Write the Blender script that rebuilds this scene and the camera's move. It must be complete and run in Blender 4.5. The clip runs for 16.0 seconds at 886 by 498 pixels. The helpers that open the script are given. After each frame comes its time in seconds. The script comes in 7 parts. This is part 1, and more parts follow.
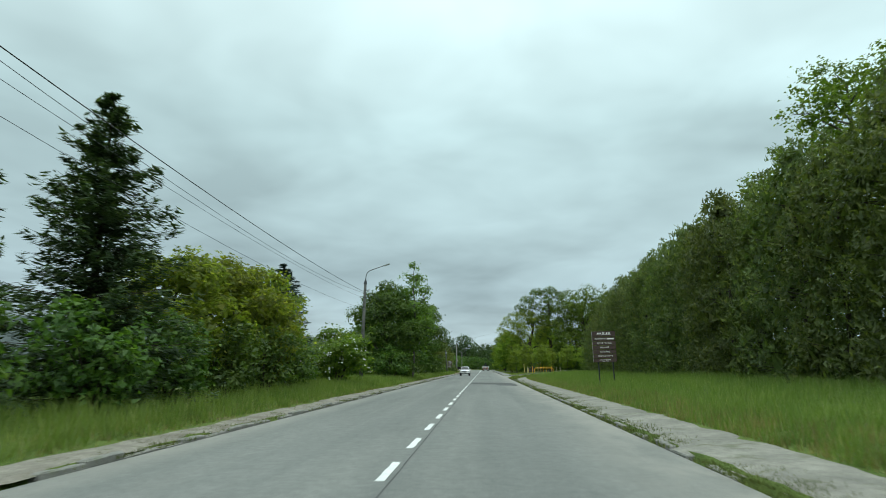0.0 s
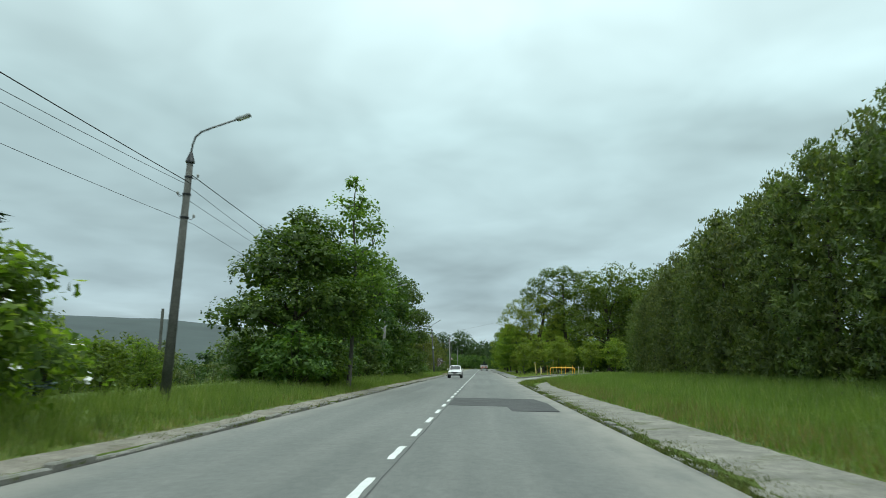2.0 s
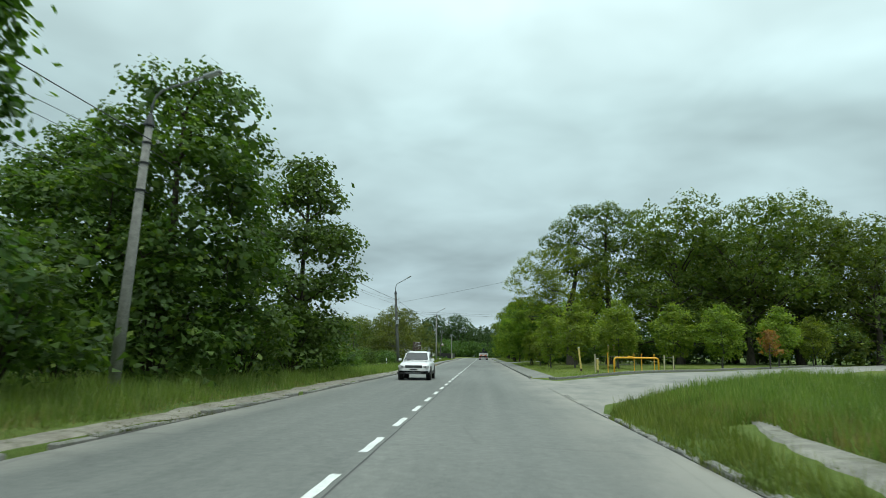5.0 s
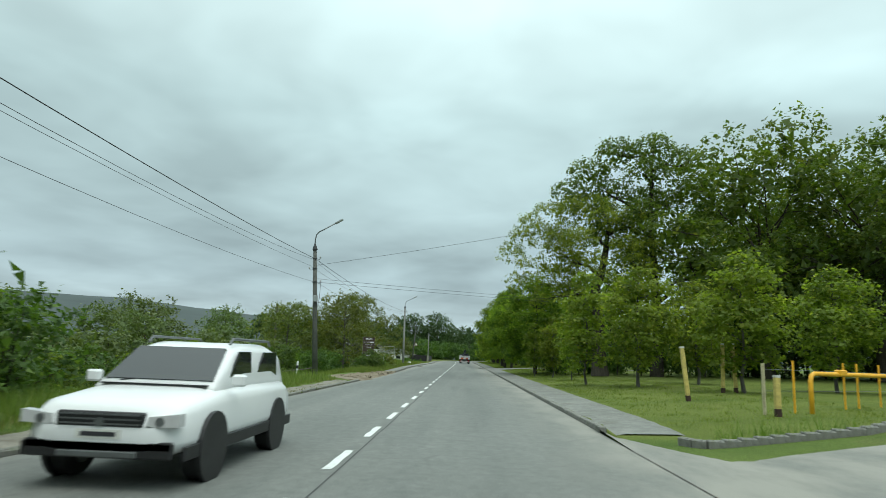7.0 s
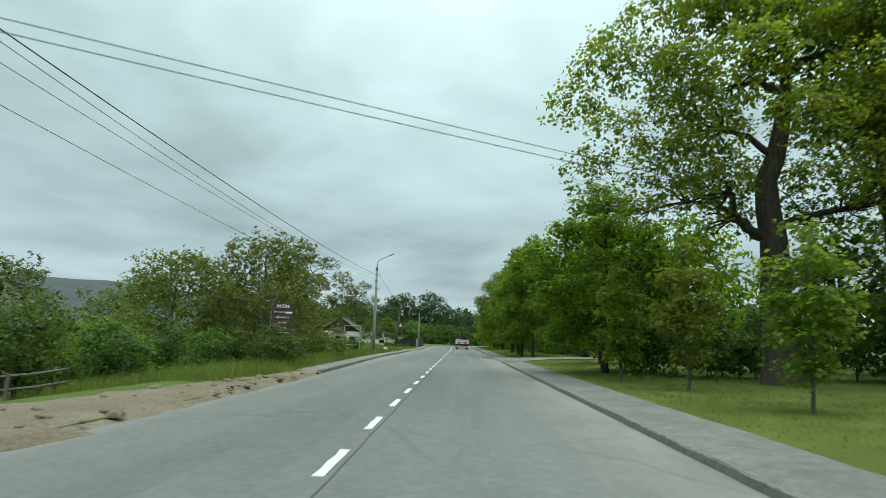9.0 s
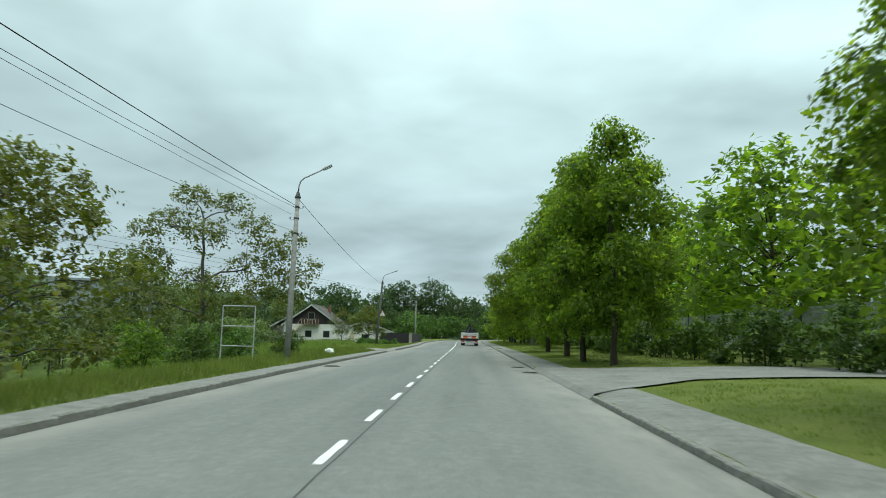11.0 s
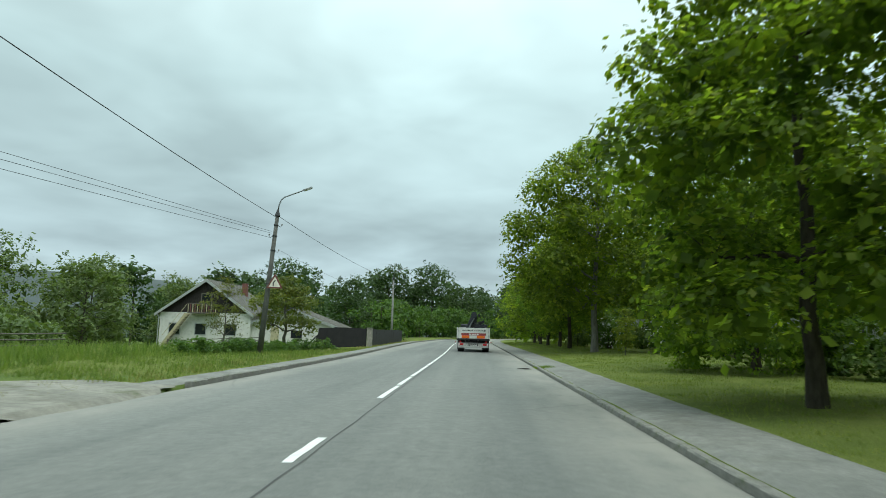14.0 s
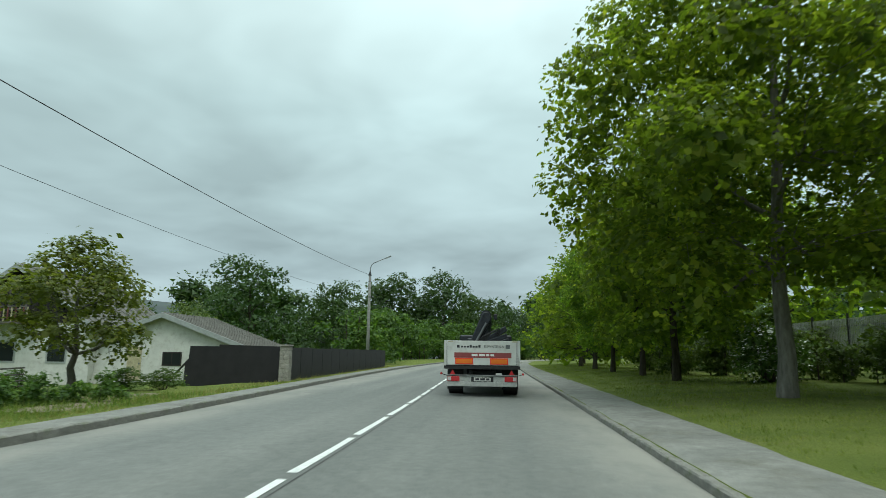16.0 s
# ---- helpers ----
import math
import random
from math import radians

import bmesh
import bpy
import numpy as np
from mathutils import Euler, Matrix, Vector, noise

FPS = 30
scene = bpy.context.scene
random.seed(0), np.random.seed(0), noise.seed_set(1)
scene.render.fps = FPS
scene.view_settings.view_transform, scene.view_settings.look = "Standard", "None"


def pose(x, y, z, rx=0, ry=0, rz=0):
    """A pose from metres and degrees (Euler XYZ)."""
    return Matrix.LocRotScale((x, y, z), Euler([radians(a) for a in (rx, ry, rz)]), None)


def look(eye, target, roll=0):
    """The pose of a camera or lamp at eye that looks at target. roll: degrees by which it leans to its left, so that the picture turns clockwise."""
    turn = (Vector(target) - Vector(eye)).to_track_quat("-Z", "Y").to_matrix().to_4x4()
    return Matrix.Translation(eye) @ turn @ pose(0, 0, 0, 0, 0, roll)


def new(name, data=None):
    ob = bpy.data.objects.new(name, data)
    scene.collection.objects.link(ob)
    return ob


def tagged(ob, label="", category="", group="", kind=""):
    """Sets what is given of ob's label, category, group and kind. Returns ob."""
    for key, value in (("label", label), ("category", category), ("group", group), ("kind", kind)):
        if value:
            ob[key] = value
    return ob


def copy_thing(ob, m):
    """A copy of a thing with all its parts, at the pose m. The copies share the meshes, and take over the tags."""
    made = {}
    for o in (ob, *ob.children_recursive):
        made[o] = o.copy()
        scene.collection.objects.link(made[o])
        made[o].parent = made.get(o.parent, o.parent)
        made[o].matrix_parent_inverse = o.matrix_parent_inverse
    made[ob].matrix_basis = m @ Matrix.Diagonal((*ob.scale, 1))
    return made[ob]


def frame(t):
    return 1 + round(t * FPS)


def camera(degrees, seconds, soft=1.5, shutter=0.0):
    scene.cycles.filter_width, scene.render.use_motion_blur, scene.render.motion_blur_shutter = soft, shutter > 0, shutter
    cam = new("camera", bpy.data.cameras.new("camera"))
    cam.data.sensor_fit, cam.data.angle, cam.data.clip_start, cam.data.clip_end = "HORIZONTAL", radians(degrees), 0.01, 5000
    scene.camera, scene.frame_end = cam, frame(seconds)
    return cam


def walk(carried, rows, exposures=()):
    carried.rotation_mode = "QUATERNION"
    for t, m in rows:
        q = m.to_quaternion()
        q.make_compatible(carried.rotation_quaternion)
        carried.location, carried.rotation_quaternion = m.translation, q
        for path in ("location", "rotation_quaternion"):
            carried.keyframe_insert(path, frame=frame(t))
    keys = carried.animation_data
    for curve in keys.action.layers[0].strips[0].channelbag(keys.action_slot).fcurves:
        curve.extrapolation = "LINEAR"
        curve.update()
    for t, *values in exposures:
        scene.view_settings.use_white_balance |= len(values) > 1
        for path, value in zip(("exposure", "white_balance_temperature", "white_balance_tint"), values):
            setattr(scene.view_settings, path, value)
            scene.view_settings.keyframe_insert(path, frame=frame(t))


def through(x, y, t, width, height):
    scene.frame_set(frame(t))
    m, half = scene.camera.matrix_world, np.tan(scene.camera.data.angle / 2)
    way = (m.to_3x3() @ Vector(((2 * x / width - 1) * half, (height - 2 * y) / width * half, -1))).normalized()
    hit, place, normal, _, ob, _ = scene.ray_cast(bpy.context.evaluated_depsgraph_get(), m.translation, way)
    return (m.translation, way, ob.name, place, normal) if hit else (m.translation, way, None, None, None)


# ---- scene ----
# ---- camera ----
cam = camera(70.0, 16.0, soft=0.8, shutter=0.18)
# seconds, x, y, z, pitch, yaw, lean
WAY = (
    (0.0, -0.211, -1.183, 1.465, 10.576, 3.727, 0.336),
    (0.5, -0.122, 6.733, 1.477, 10.853, 3.542, 0.352),
    (1.0, -0.051, 14.443, 1.486, 10.704, 3.606, 0.517),
    (1.5, -0.022, 22.257, 1.505, 10.585, 3.659, 0.640),
    (2.0, -0.079, 30.300, 1.497, 10.472, 3.658, 0.596),
    (2.5, -0.075, 38.094, 1.463, 10.228, 3.635, 0.504),
    (3.0, -0.014, 45.994, 1.473, 10.083, 3.620, 0.449),
    (3.5, 0.033, 53.000, 1.476, 9.890, 3.649, 0.684),
    (4.0, 0.031, 60.495, 1.487, 9.807, 3.715, 0.709),
    (4.5, 0.125, 67.634, 1.471, 9.600, 3.713, 0.814),
    (5.0, 0.144, 74.935, 1.439, 9.421, 3.715, 1.047),
    (5.2, 0.155, 77.832, 1.415, 9.340, 3.752, 1.229),
    (7.3, 0.129, 107.236, 1.498, 9.667, 2.023, 2.319),
    (7.5, 0.104, 110.331, 1.488, 9.511, 1.980, 2.400),
    (8.0, 0.094, 117.785, 1.467, 8.913, 2.199, 2.500),
    (8.5, -0.074, 125.273, 1.466, 8.626, 1.984, 2.399),
    (9.0, -0.125, 132.317, 1.468, 8.276, 1.797, 2.130),
    (9.5, -0.094, 139.409, 1.467, 7.807, 1.557, 1.627),
    (9.7, -0.052, 142.329, 1.464, 7.599, 1.524, 1.471),
    (11.8, 0.189, 177.275, 1.522, 7.778, 2.875, 1.217),
    (12.0, 0.206, 180.136, 1.500, 7.707, 2.910, 1.221),
    (12.5, 0.230, 186.718, 1.454, 7.562, 2.866, 1.123),
    (13.0, 0.309, 193.726, 1.466, 7.528, 2.855, 1.144),
    (13.5, 0.376, 200.931, 1.471, 7.571, 2.897, 1.180),
    (14.0, 0.468, 207.690, 1.475, 7.506, 3.040, 1.439),
    (14.5, 0.559, 214.674, 1.477, 7.845, 3.539, 1.323),
    (15.0, 0.604, 221.514, 1.472, 8.383, 4.109, 0.986),
    (15.5, 0.660, 228.335, 1.456, 8.947, 4.450, 0.776),
    (16.0, 0.855, 235.244, 1.464, 9.292, 4.923, 0.760),
)
PATH = [(t, pose(x, y, z, 90 + p, 0, w) @ pose(0, 0, 0, 0, 0, r)) for t, x, y, z, p, w, r in WAY]
walk(cam, PATH, [(0.0, -0.06, 6240, 3.0), (3.5, -0.06, 6250, 3.0), (5.0, -0.05, 6300, 3.0), (9.5, 0.03, 6330, 3.0), (12.0, 0.12, 6300, 3.0), (13.5, 0.12, 6300, 3.0), (15.0, 0.02, 6300, 3.0), (16.0, -0.05, 6330, 3.0)])

# ---- world and light: a bright overcast sky ----
world = bpy.data.worlds.new("overcast_sky")
scene.world = world
world.use_nodes = True
wt = world.node_tree
wt.nodes.clear()


def wn(kind, **values):
    n = wt.nodes.new(kind)
    for k, v in values.items():
        n.inputs[k.replace("_", " ")].default_value = v
    return n


w_out = wt.nodes.new("ShaderNodeOutputWorld")
w_bg = wn("ShaderNodeBackground", Strength=1.0)
w_sky = wt.nodes.new("ShaderNodeTexSky")
w_sky.sky_type, w_sky.sun_disc = "NISHITA", False
w_sky.sun_elevation, w_sky.sun_rotation = radians(58), radians(150)
w_co = wt.nodes.new("ShaderNodeTexCoord")
w_sep = wt.nodes.new("ShaderNodeSeparateXYZ")
wt.links.new(w_co.outputs["Generated"], w_sep.inputs[0])
# brightness by height: grey band over the horizon, bright zenith
w_ramp = wt.nodes.new("ShaderNodeValToRGB")
SKY = ((0.0, (0.50, 0.60, 0.64)), (0.04, (0.50, 0.60, 0.635)), (0.11, (0.43, 0.53, 0.565)), (0.20, (0.47, 0.585, 0.61)),
       (0.36, (0.62, 0.78, 0.80)), (0.55, (0.80, 0.96, 0.97)), (1.0, (1.9, 2.1, 2.08)))
w_ramp.color_ramp.elements[0].position, w_ramp.color_ramp.elements[0].color = SKY[0][0], (*SKY[0][1], 1)
w_ramp.color_ramp.elements[1].position, w_ramp.color_ramp.elements[1].color = SKY[-1][0], (*SKY[-1][1], 1)
for at, col in SKY[1:-1]:
    w_ramp.color_ramp.elements.new(at).color = (*col, 1)
wt.links.new(w_sep.outputs["Z"], w_ramp.inputs[0])
# cloud layer seen from below: direction divided by its height, so that the streaks flatten to the horizon
w_add = wt.nodes.new("ShaderNodeMath")
w_add.operation, w_add.inputs[1].default_value = "ADD", 0.16
wt.links.new(w_sep.outputs["Z"], w_add.inputs[0])
w_div = wt.nodes.new("ShaderNodeVectorMath")
w_div.operation = "DIVIDE"
w_comb = wt.nodes.new("ShaderNodeCombineXYZ")
for i in range(3):
    wt.links.new(w_add.outputs[0], w_comb.inputs[i])
wt.links.new(w_co.outputs["Generated"], w_div.inputs[0])
wt.links.new(w_comb.outputs[0], w_div.inputs[1])
w_map = wt.nodes.new("ShaderNodeMapping")
w_map.inputs["Scale"].default_value, w_map.inputs["Location"].default_value = (1.0, 1.0, 0.0), (3.3, 1.2, 0.0)
w_map.inputs["Rotation"].default_value = (0, 0, radians(38))
wt.links.new(w_div.outputs[0], w_map.inputs[0])
w_n1 = wn("ShaderNodeTexNoise", Scale=0.75, Detail=4.0, Roughness=0.45, Distortion=0.5)
w_n2 = wn("ShaderNodeTexNoise", Scale=2.3, Detail=3.0, Roughness=0.5, Distortion=0.3)
for n in (w_n1, w_n2):
    wt.links.new(w_map.outputs[0], n.inputs["Vector"])
w_mix = wt.nodes.new("ShaderNodeMath")
w_mix.operation, w_mix.inputs[1].default_value = "MULTIPLY_ADD", 0.4
wt.links.new(w_n2.outputs[0], w_mix.inputs[0])
wt.links.new(w_n1.outputs[0], w_mix.inputs[2])
w_rng = wn("ShaderNodeMapRange", From_Min=0.52, From_Max=0.88, To_Min=0.78, To_Max=1.26)
wt.links.new(w_mix.outputs[0], w_rng.inputs["Value"])
w_mul = wt.nodes.new("ShaderNodeMix")
w_mul.data_type, w_mul.blend_type = "RGBA", "MULTIPLY"
w_mul.inputs[0].default_value = 1.0
wt.links.new(w_ramp.outputs[0], w_mul.inputs[6])
wt.links.new(w_rng.outputs[0], w_mul.inputs[7])
# a little of the clear sky's own light behind the clouds
w_sc = wt.nodes.new("ShaderNodeMix")
w_sc.data_type, w_sc.blend_type = "RGBA", "ADD"
w_sc.inputs[0].default_value = 0.004
wt.links.new(w_mul.outputs[2], w_sc.inputs[6])
wt.links.new(w_sky.outputs[0], w_sc.inputs[7])
wt.links.new(w_sc.outputs[2], w_bg.inputs[0])
wt.links.new(w_bg.outputs[0], w_out.inputs[0])

sun_data = bpy.data.lights.new("veiled_sun", "SUN")
sun_data.energy, sun_data.angle, sun_data.color = 1.5, radians(40), (1.0, 0.97, 0.92)
sun = new("veiled_sun", sun_data)
sun.matrix_world = look((0, 0, 100), (-20, 45, 0))

# ---- materials ----
class Mat:
    """A node material under construction."""

    def __init__(self, name, rough=0.7, metal=0.0, spec=0.4):
        self.m = bpy.data.materials.new(name)
        self.m.use_nodes = True
        self.t = self.m.node_tree
        self.b = self.t.nodes["Principled BSDF"]
        self.b.inputs["Roughness"].default_value = rough
        self.b.inputs["Metallic"].default_value = metal
        self.b.inputs["Specular IOR Level"].default_value = spec
        self.co = self.t.nodes.new("ShaderNodeTexCoord")
        self.space = "Object"

    def node(self, kind, **values):
        n = self.t.nodes.new(kind)
        for k, v in values.items():
            n.inputs[k.replace("_", " ")].default_value = v
        return n

    def link(self, a, b):
        self.t.links.new(a, b)

    def noise(self, scale, detail=4.0, rough=0.55, stretch=None, dist=0.0):
        n = self.node("ShaderNodeTexNoise", Scale=scale, Detail=detail, Roughness=rough, Distortion=dist)
        if stretch:
            mp = self.node("ShaderNodeMapping", Scale=stretch)
            self.link(self.co.outputs[self.space], mp.inputs[0])
            self.link(mp.outputs[0], n.inputs["Vector"])
        else:
            self.link(self.co.outputs[self.space], n.inputs["Vector"])
        return n.outputs[0]

    def ramp(self, value, *stops):
        r = self.t.nodes.new("ShaderNodeValToRGB")
        e = r.color_ramp.elements
        for i, (at, col) in enumerate(stops):
            x = e[i] if i < 2 else e.new(at)
            x.position, x.color = at, (*col, 1) if len(col) == 3 else col
        self.link(value, r.inputs[0])
        return r.outputs[0]

    def mix(self, fac, a, b, how="MIX"):
        n = self.t.nodes.new("ShaderNodeMix")
        n.data_type, n.blend_type = "RGBA", how
        for sock, v in ((n.inputs[0], fac), (n.inputs[6], a), (n.inputs[7], b)):
            if isinstance(v, (int, float)):
                sock.default_value = v
            elif isinstance(v, tuple):
                sock.default_value = (*v, 1)
            else:
                self.link(v, sock)
        return n.outputs[2]

    def maprange(self, v, a, b, c, d):
        n = self.node("ShaderNodeMapRange", From_Min=a, From_Max=b, To_Min=c, To_Max=d)
        self.link(v, n.inputs["Value"])
        return n.outputs[0]

    def color(self, c):
        if isinstance(c, tuple):
            self.b.inputs["Base Color"].default_value = (*c, 1)
        else:
            self.link(c, self.b.inputs["Base Color"])
        return self

    def bump(self, value, strength=0.3, dist=0.02):
        n = self.node("ShaderNodeBump", Strength=strength, Distance=dist)
        self.link(value, n.inputs["Height"])
        self.link(n.outputs[0], self.b.inputs["Normal"])
        return self


def plain(name, col, rough=0.6, metal=0.0, var=0.12, scale=3.0, dirt=None, fine=60.0, bump=0.08):
    """A painted or solid surface with soft blotches, fine grain and a little dirt."""
    m = Mat(name, rough, metal)
    lo = tuple(c * (1 - var) for c in col)
    hi = tuple(min(1, c * (1 + var)) for c in col)
    c = m.ramp(m.noise(scale, 5), (0.3, lo), (0.7, hi))
    if dirt:
        c = m.mix(m.maprange(m.noise(scale * 2.3, 8, 0.7), 0.5, 0.75, 0, 0.75), c, dirt)
    m.color(c)
    m.bump(m.noise(fine, 3), bump, 0.01)
    return m.m


def leaf_mat(name, dark, light, warm, through=0.35, rough=0.55):
    """Leaves: a colour of its own for each leaf, and light that shines through."""
    m = Mat(name, rough, 0.0, 0.3)
    g = m.t.nodes.new("ShaderNodeNewGeometry")
    ob = m.t.nodes.new("ShaderNodeObjectInfo")
    c = m.ramp(m.noise(0.8, 3, 0.6), (0.34, dark), (0.68, light))
    c = m.mix(m.maprange(g.outputs["Random Per Island"], 0.86, 1.0, 0.0, 0.7), c, warm)
    c = m.mix(0.5, c, m.ramp(g.outputs["Random Per Island"], (0.0, (0.30, 0.30, 0.30)), (0.85, (0.62, 0.62, 0.60))), "OVERLAY")
    hs = m.node("ShaderNodeHueSaturation")
    m.link(m.maprange(ob.outputs["Random"], 0, 1, 0.485, 0.512), hs.inputs["Hue"])
    m.link(m.maprange(ob.outputs["Random"], 0, 1, 0.85, 1.15), hs.inputs["Value"])
    m.link(c, hs.inputs["Color"])
    m.color(hs.outputs[0])
    tr = m.t.nodes.new("ShaderNodeBsdfTranslucent")
    m.link(m.mix(1.0, hs.outputs[0], (1.65, 1.75, 0.65), "MULTIPLY"), tr.inputs["Color"])
    ms = m.node("ShaderNodeMixShader", Fac=through)
    m.link(m.b.outputs[0], ms.inputs[1])
    m.link(tr.outputs[0], ms.inputs[2])
    m.link(ms.outputs[0], m.t.nodes["Material Output"].inputs[0])
    return m.m


def asphalt():
    m = Mat("worn_asphalt", 0.82, 0.0, 0.35)
    big = m.noise(0.22, 4, 0.5, (1.0, 0.25, 1.0))
    c = m.ramp(big, (0.32, (0.112, 0.119, 0.112)), (0.68, (0.152, 0.159, 0.150)))
    # long pale wheel tracks and dark drips along the lanes
    c = m.mix(m.maprange(m.noise(1.0, 3, 0.5, (1.1, 0.03, 1.0)), 0.42, 0.72, 0.0, 0.6), c, (0.185, 0.19, 0.176))
    c = m.mix(m.maprange(m.noise(1.3, 5, 0.6, (0.8, 0.09, 1.0)), 0.57, 0.78, 0.0, 0.55), c, (0.085, 0.09, 0.088))
    grit = m.noise(55, 3, 0.7)
    c = m.mix(0.45, c, m.ramp(grit, (0.3, (0.3, 0.3, 0.3)), (0.72, (0.76, 0.76, 0.74))), "OVERLAY")
    c = m.mix(0.5, c, m.ramp(m.noise(7.0, 5, 0.7), (0.32, (0.36, 0.36, 0.36)), (0.7, (0.66, 0.66, 0.65))), "OVERLAY")
    # blotches a hand to a metre wide, and sand blown over the outer lane edge
    c = m.mix(0.3, c, m.ramp(m.noise(1.9, 6, 0.68), (0.3, (0.36, 0.36, 0.36)), (0.7, (0.64, 0.64, 0.63))), "OVERLAY")
    sx = m.node("ShaderNodeSeparateXYZ")
    m.link(m.co.outputs["Object"], sx.inputs[0])
    left = m.maprange(sx.outputs[0], -5.0, -5.9, 0.0, 0.75)
    band = m.mix(1.0, m.mix(1.0, m.maprange(sx.outputs[0], 1.3, 3.0, 0.0, 1.0), left, "ADD"), m.maprange(m.noise(0.8, 6, 0.65, (1.0, 0.4, 1.0)), 0.36, 0.60, 0.25, 0.95), "MULTIPLY")
    c = m.mix(band, c, (0.262, 0.254, 0.222))
    v = m.node("ShaderNodeTexVoronoi", Scale=0.33)
    v.feature = "DISTANCE_TO_EDGE"
    wob = m.mix(0.25, m.co.outputs["Object"], m.t.nodes.new("ShaderNodeTexNoise").outputs[1])
    m.link(wob, v.inputs["Vector"])
    crack = m.maprange(v.outputs["Distance"], 0.0, 0.012, 1.0, 0.0)
    crack2 = m.mix(m.maprange(m.noise(0.11, 2), 0.56, 0.64, 0.0, 0.3), (0, 0, 0), crack)
    c = m.mix(crack2, c, (0.06, 0.06, 0.058))
    m.color(c)
    m.bump(grit, 0.35, 0.006)
    return m.m


def ground_mat(name, a, b, soil, patch=(0.56, 0.7), grain=22.0):
    m = Mat(name, 0.95, 0.0, 0.1)
    c = m.ramp(m.noise(0.5, 5, 0.6), (0.3, a), (0.7, b))
    c = m.mix(m.maprange(m.noise(0.23, 5, 0.65), patch[0], patch[1], 0, 0.9), c, soil)
    g = m.noise(grain, 4, 0.75)
    c = m.mix(0.8, c, m.ramp(g, (0.3, (0.25, 0.25, 0.25)), (0.7, (0.75, 0.75, 0.72))), "OVERLAY")
    m.color(c)
    m.bump(g, 0.8, 0.05)
    return m.m


def concrete(name, lo, hi, scale=2.0, stain=(0.09, 0.09, 0.075), moss=None):
    m = Mat(name, 0.9, 0.0, 0.25)
    c = m.ramp(m.noise(scale, 6, 0.6), (0.3, lo), (0.7, hi))
    c = m.mix(m.maprange(m.noise(scale * 0.6, 7, 0.7), 0.52, 0.75, 0, 0.8), c, stain)
    if moss:
        c = m.mix(m.maprange(m.noise(scale * 0.9, 7, 0.75), 0.55, 0.66, 0, 0.9), c, moss)
    c = m.mix(0.55, c, m.ramp(m.noise(scale * 6, 6, 0.75), (0.34, (0.32, 0.32, 0.32)), (0.66, (0.68, 0.68, 0.67))), "OVERLAY")
    g = m.noise(48, 4, 0.7)
    c = m.mix(0.5, c, m.ramp(g, (0.3, (0.3, 0.3, 0.3)), (0.7, (0.7, 0.7, 0.7))), "OVERLAY")
    m.color(c)
    m.bump(g, 0.4, 0.012)
    return m.m


def bark(name, lo, hi):
    m = Mat(name, 0.95, 0.0, 0.15)
    r = m.noise(9, 6, 0.7, (1, 1, 0.22))
    m.color(m.ramp(r, (0.3, lo), (0.7, hi)))
    m.bump(r, 0.9, 0.04)
    return m.m


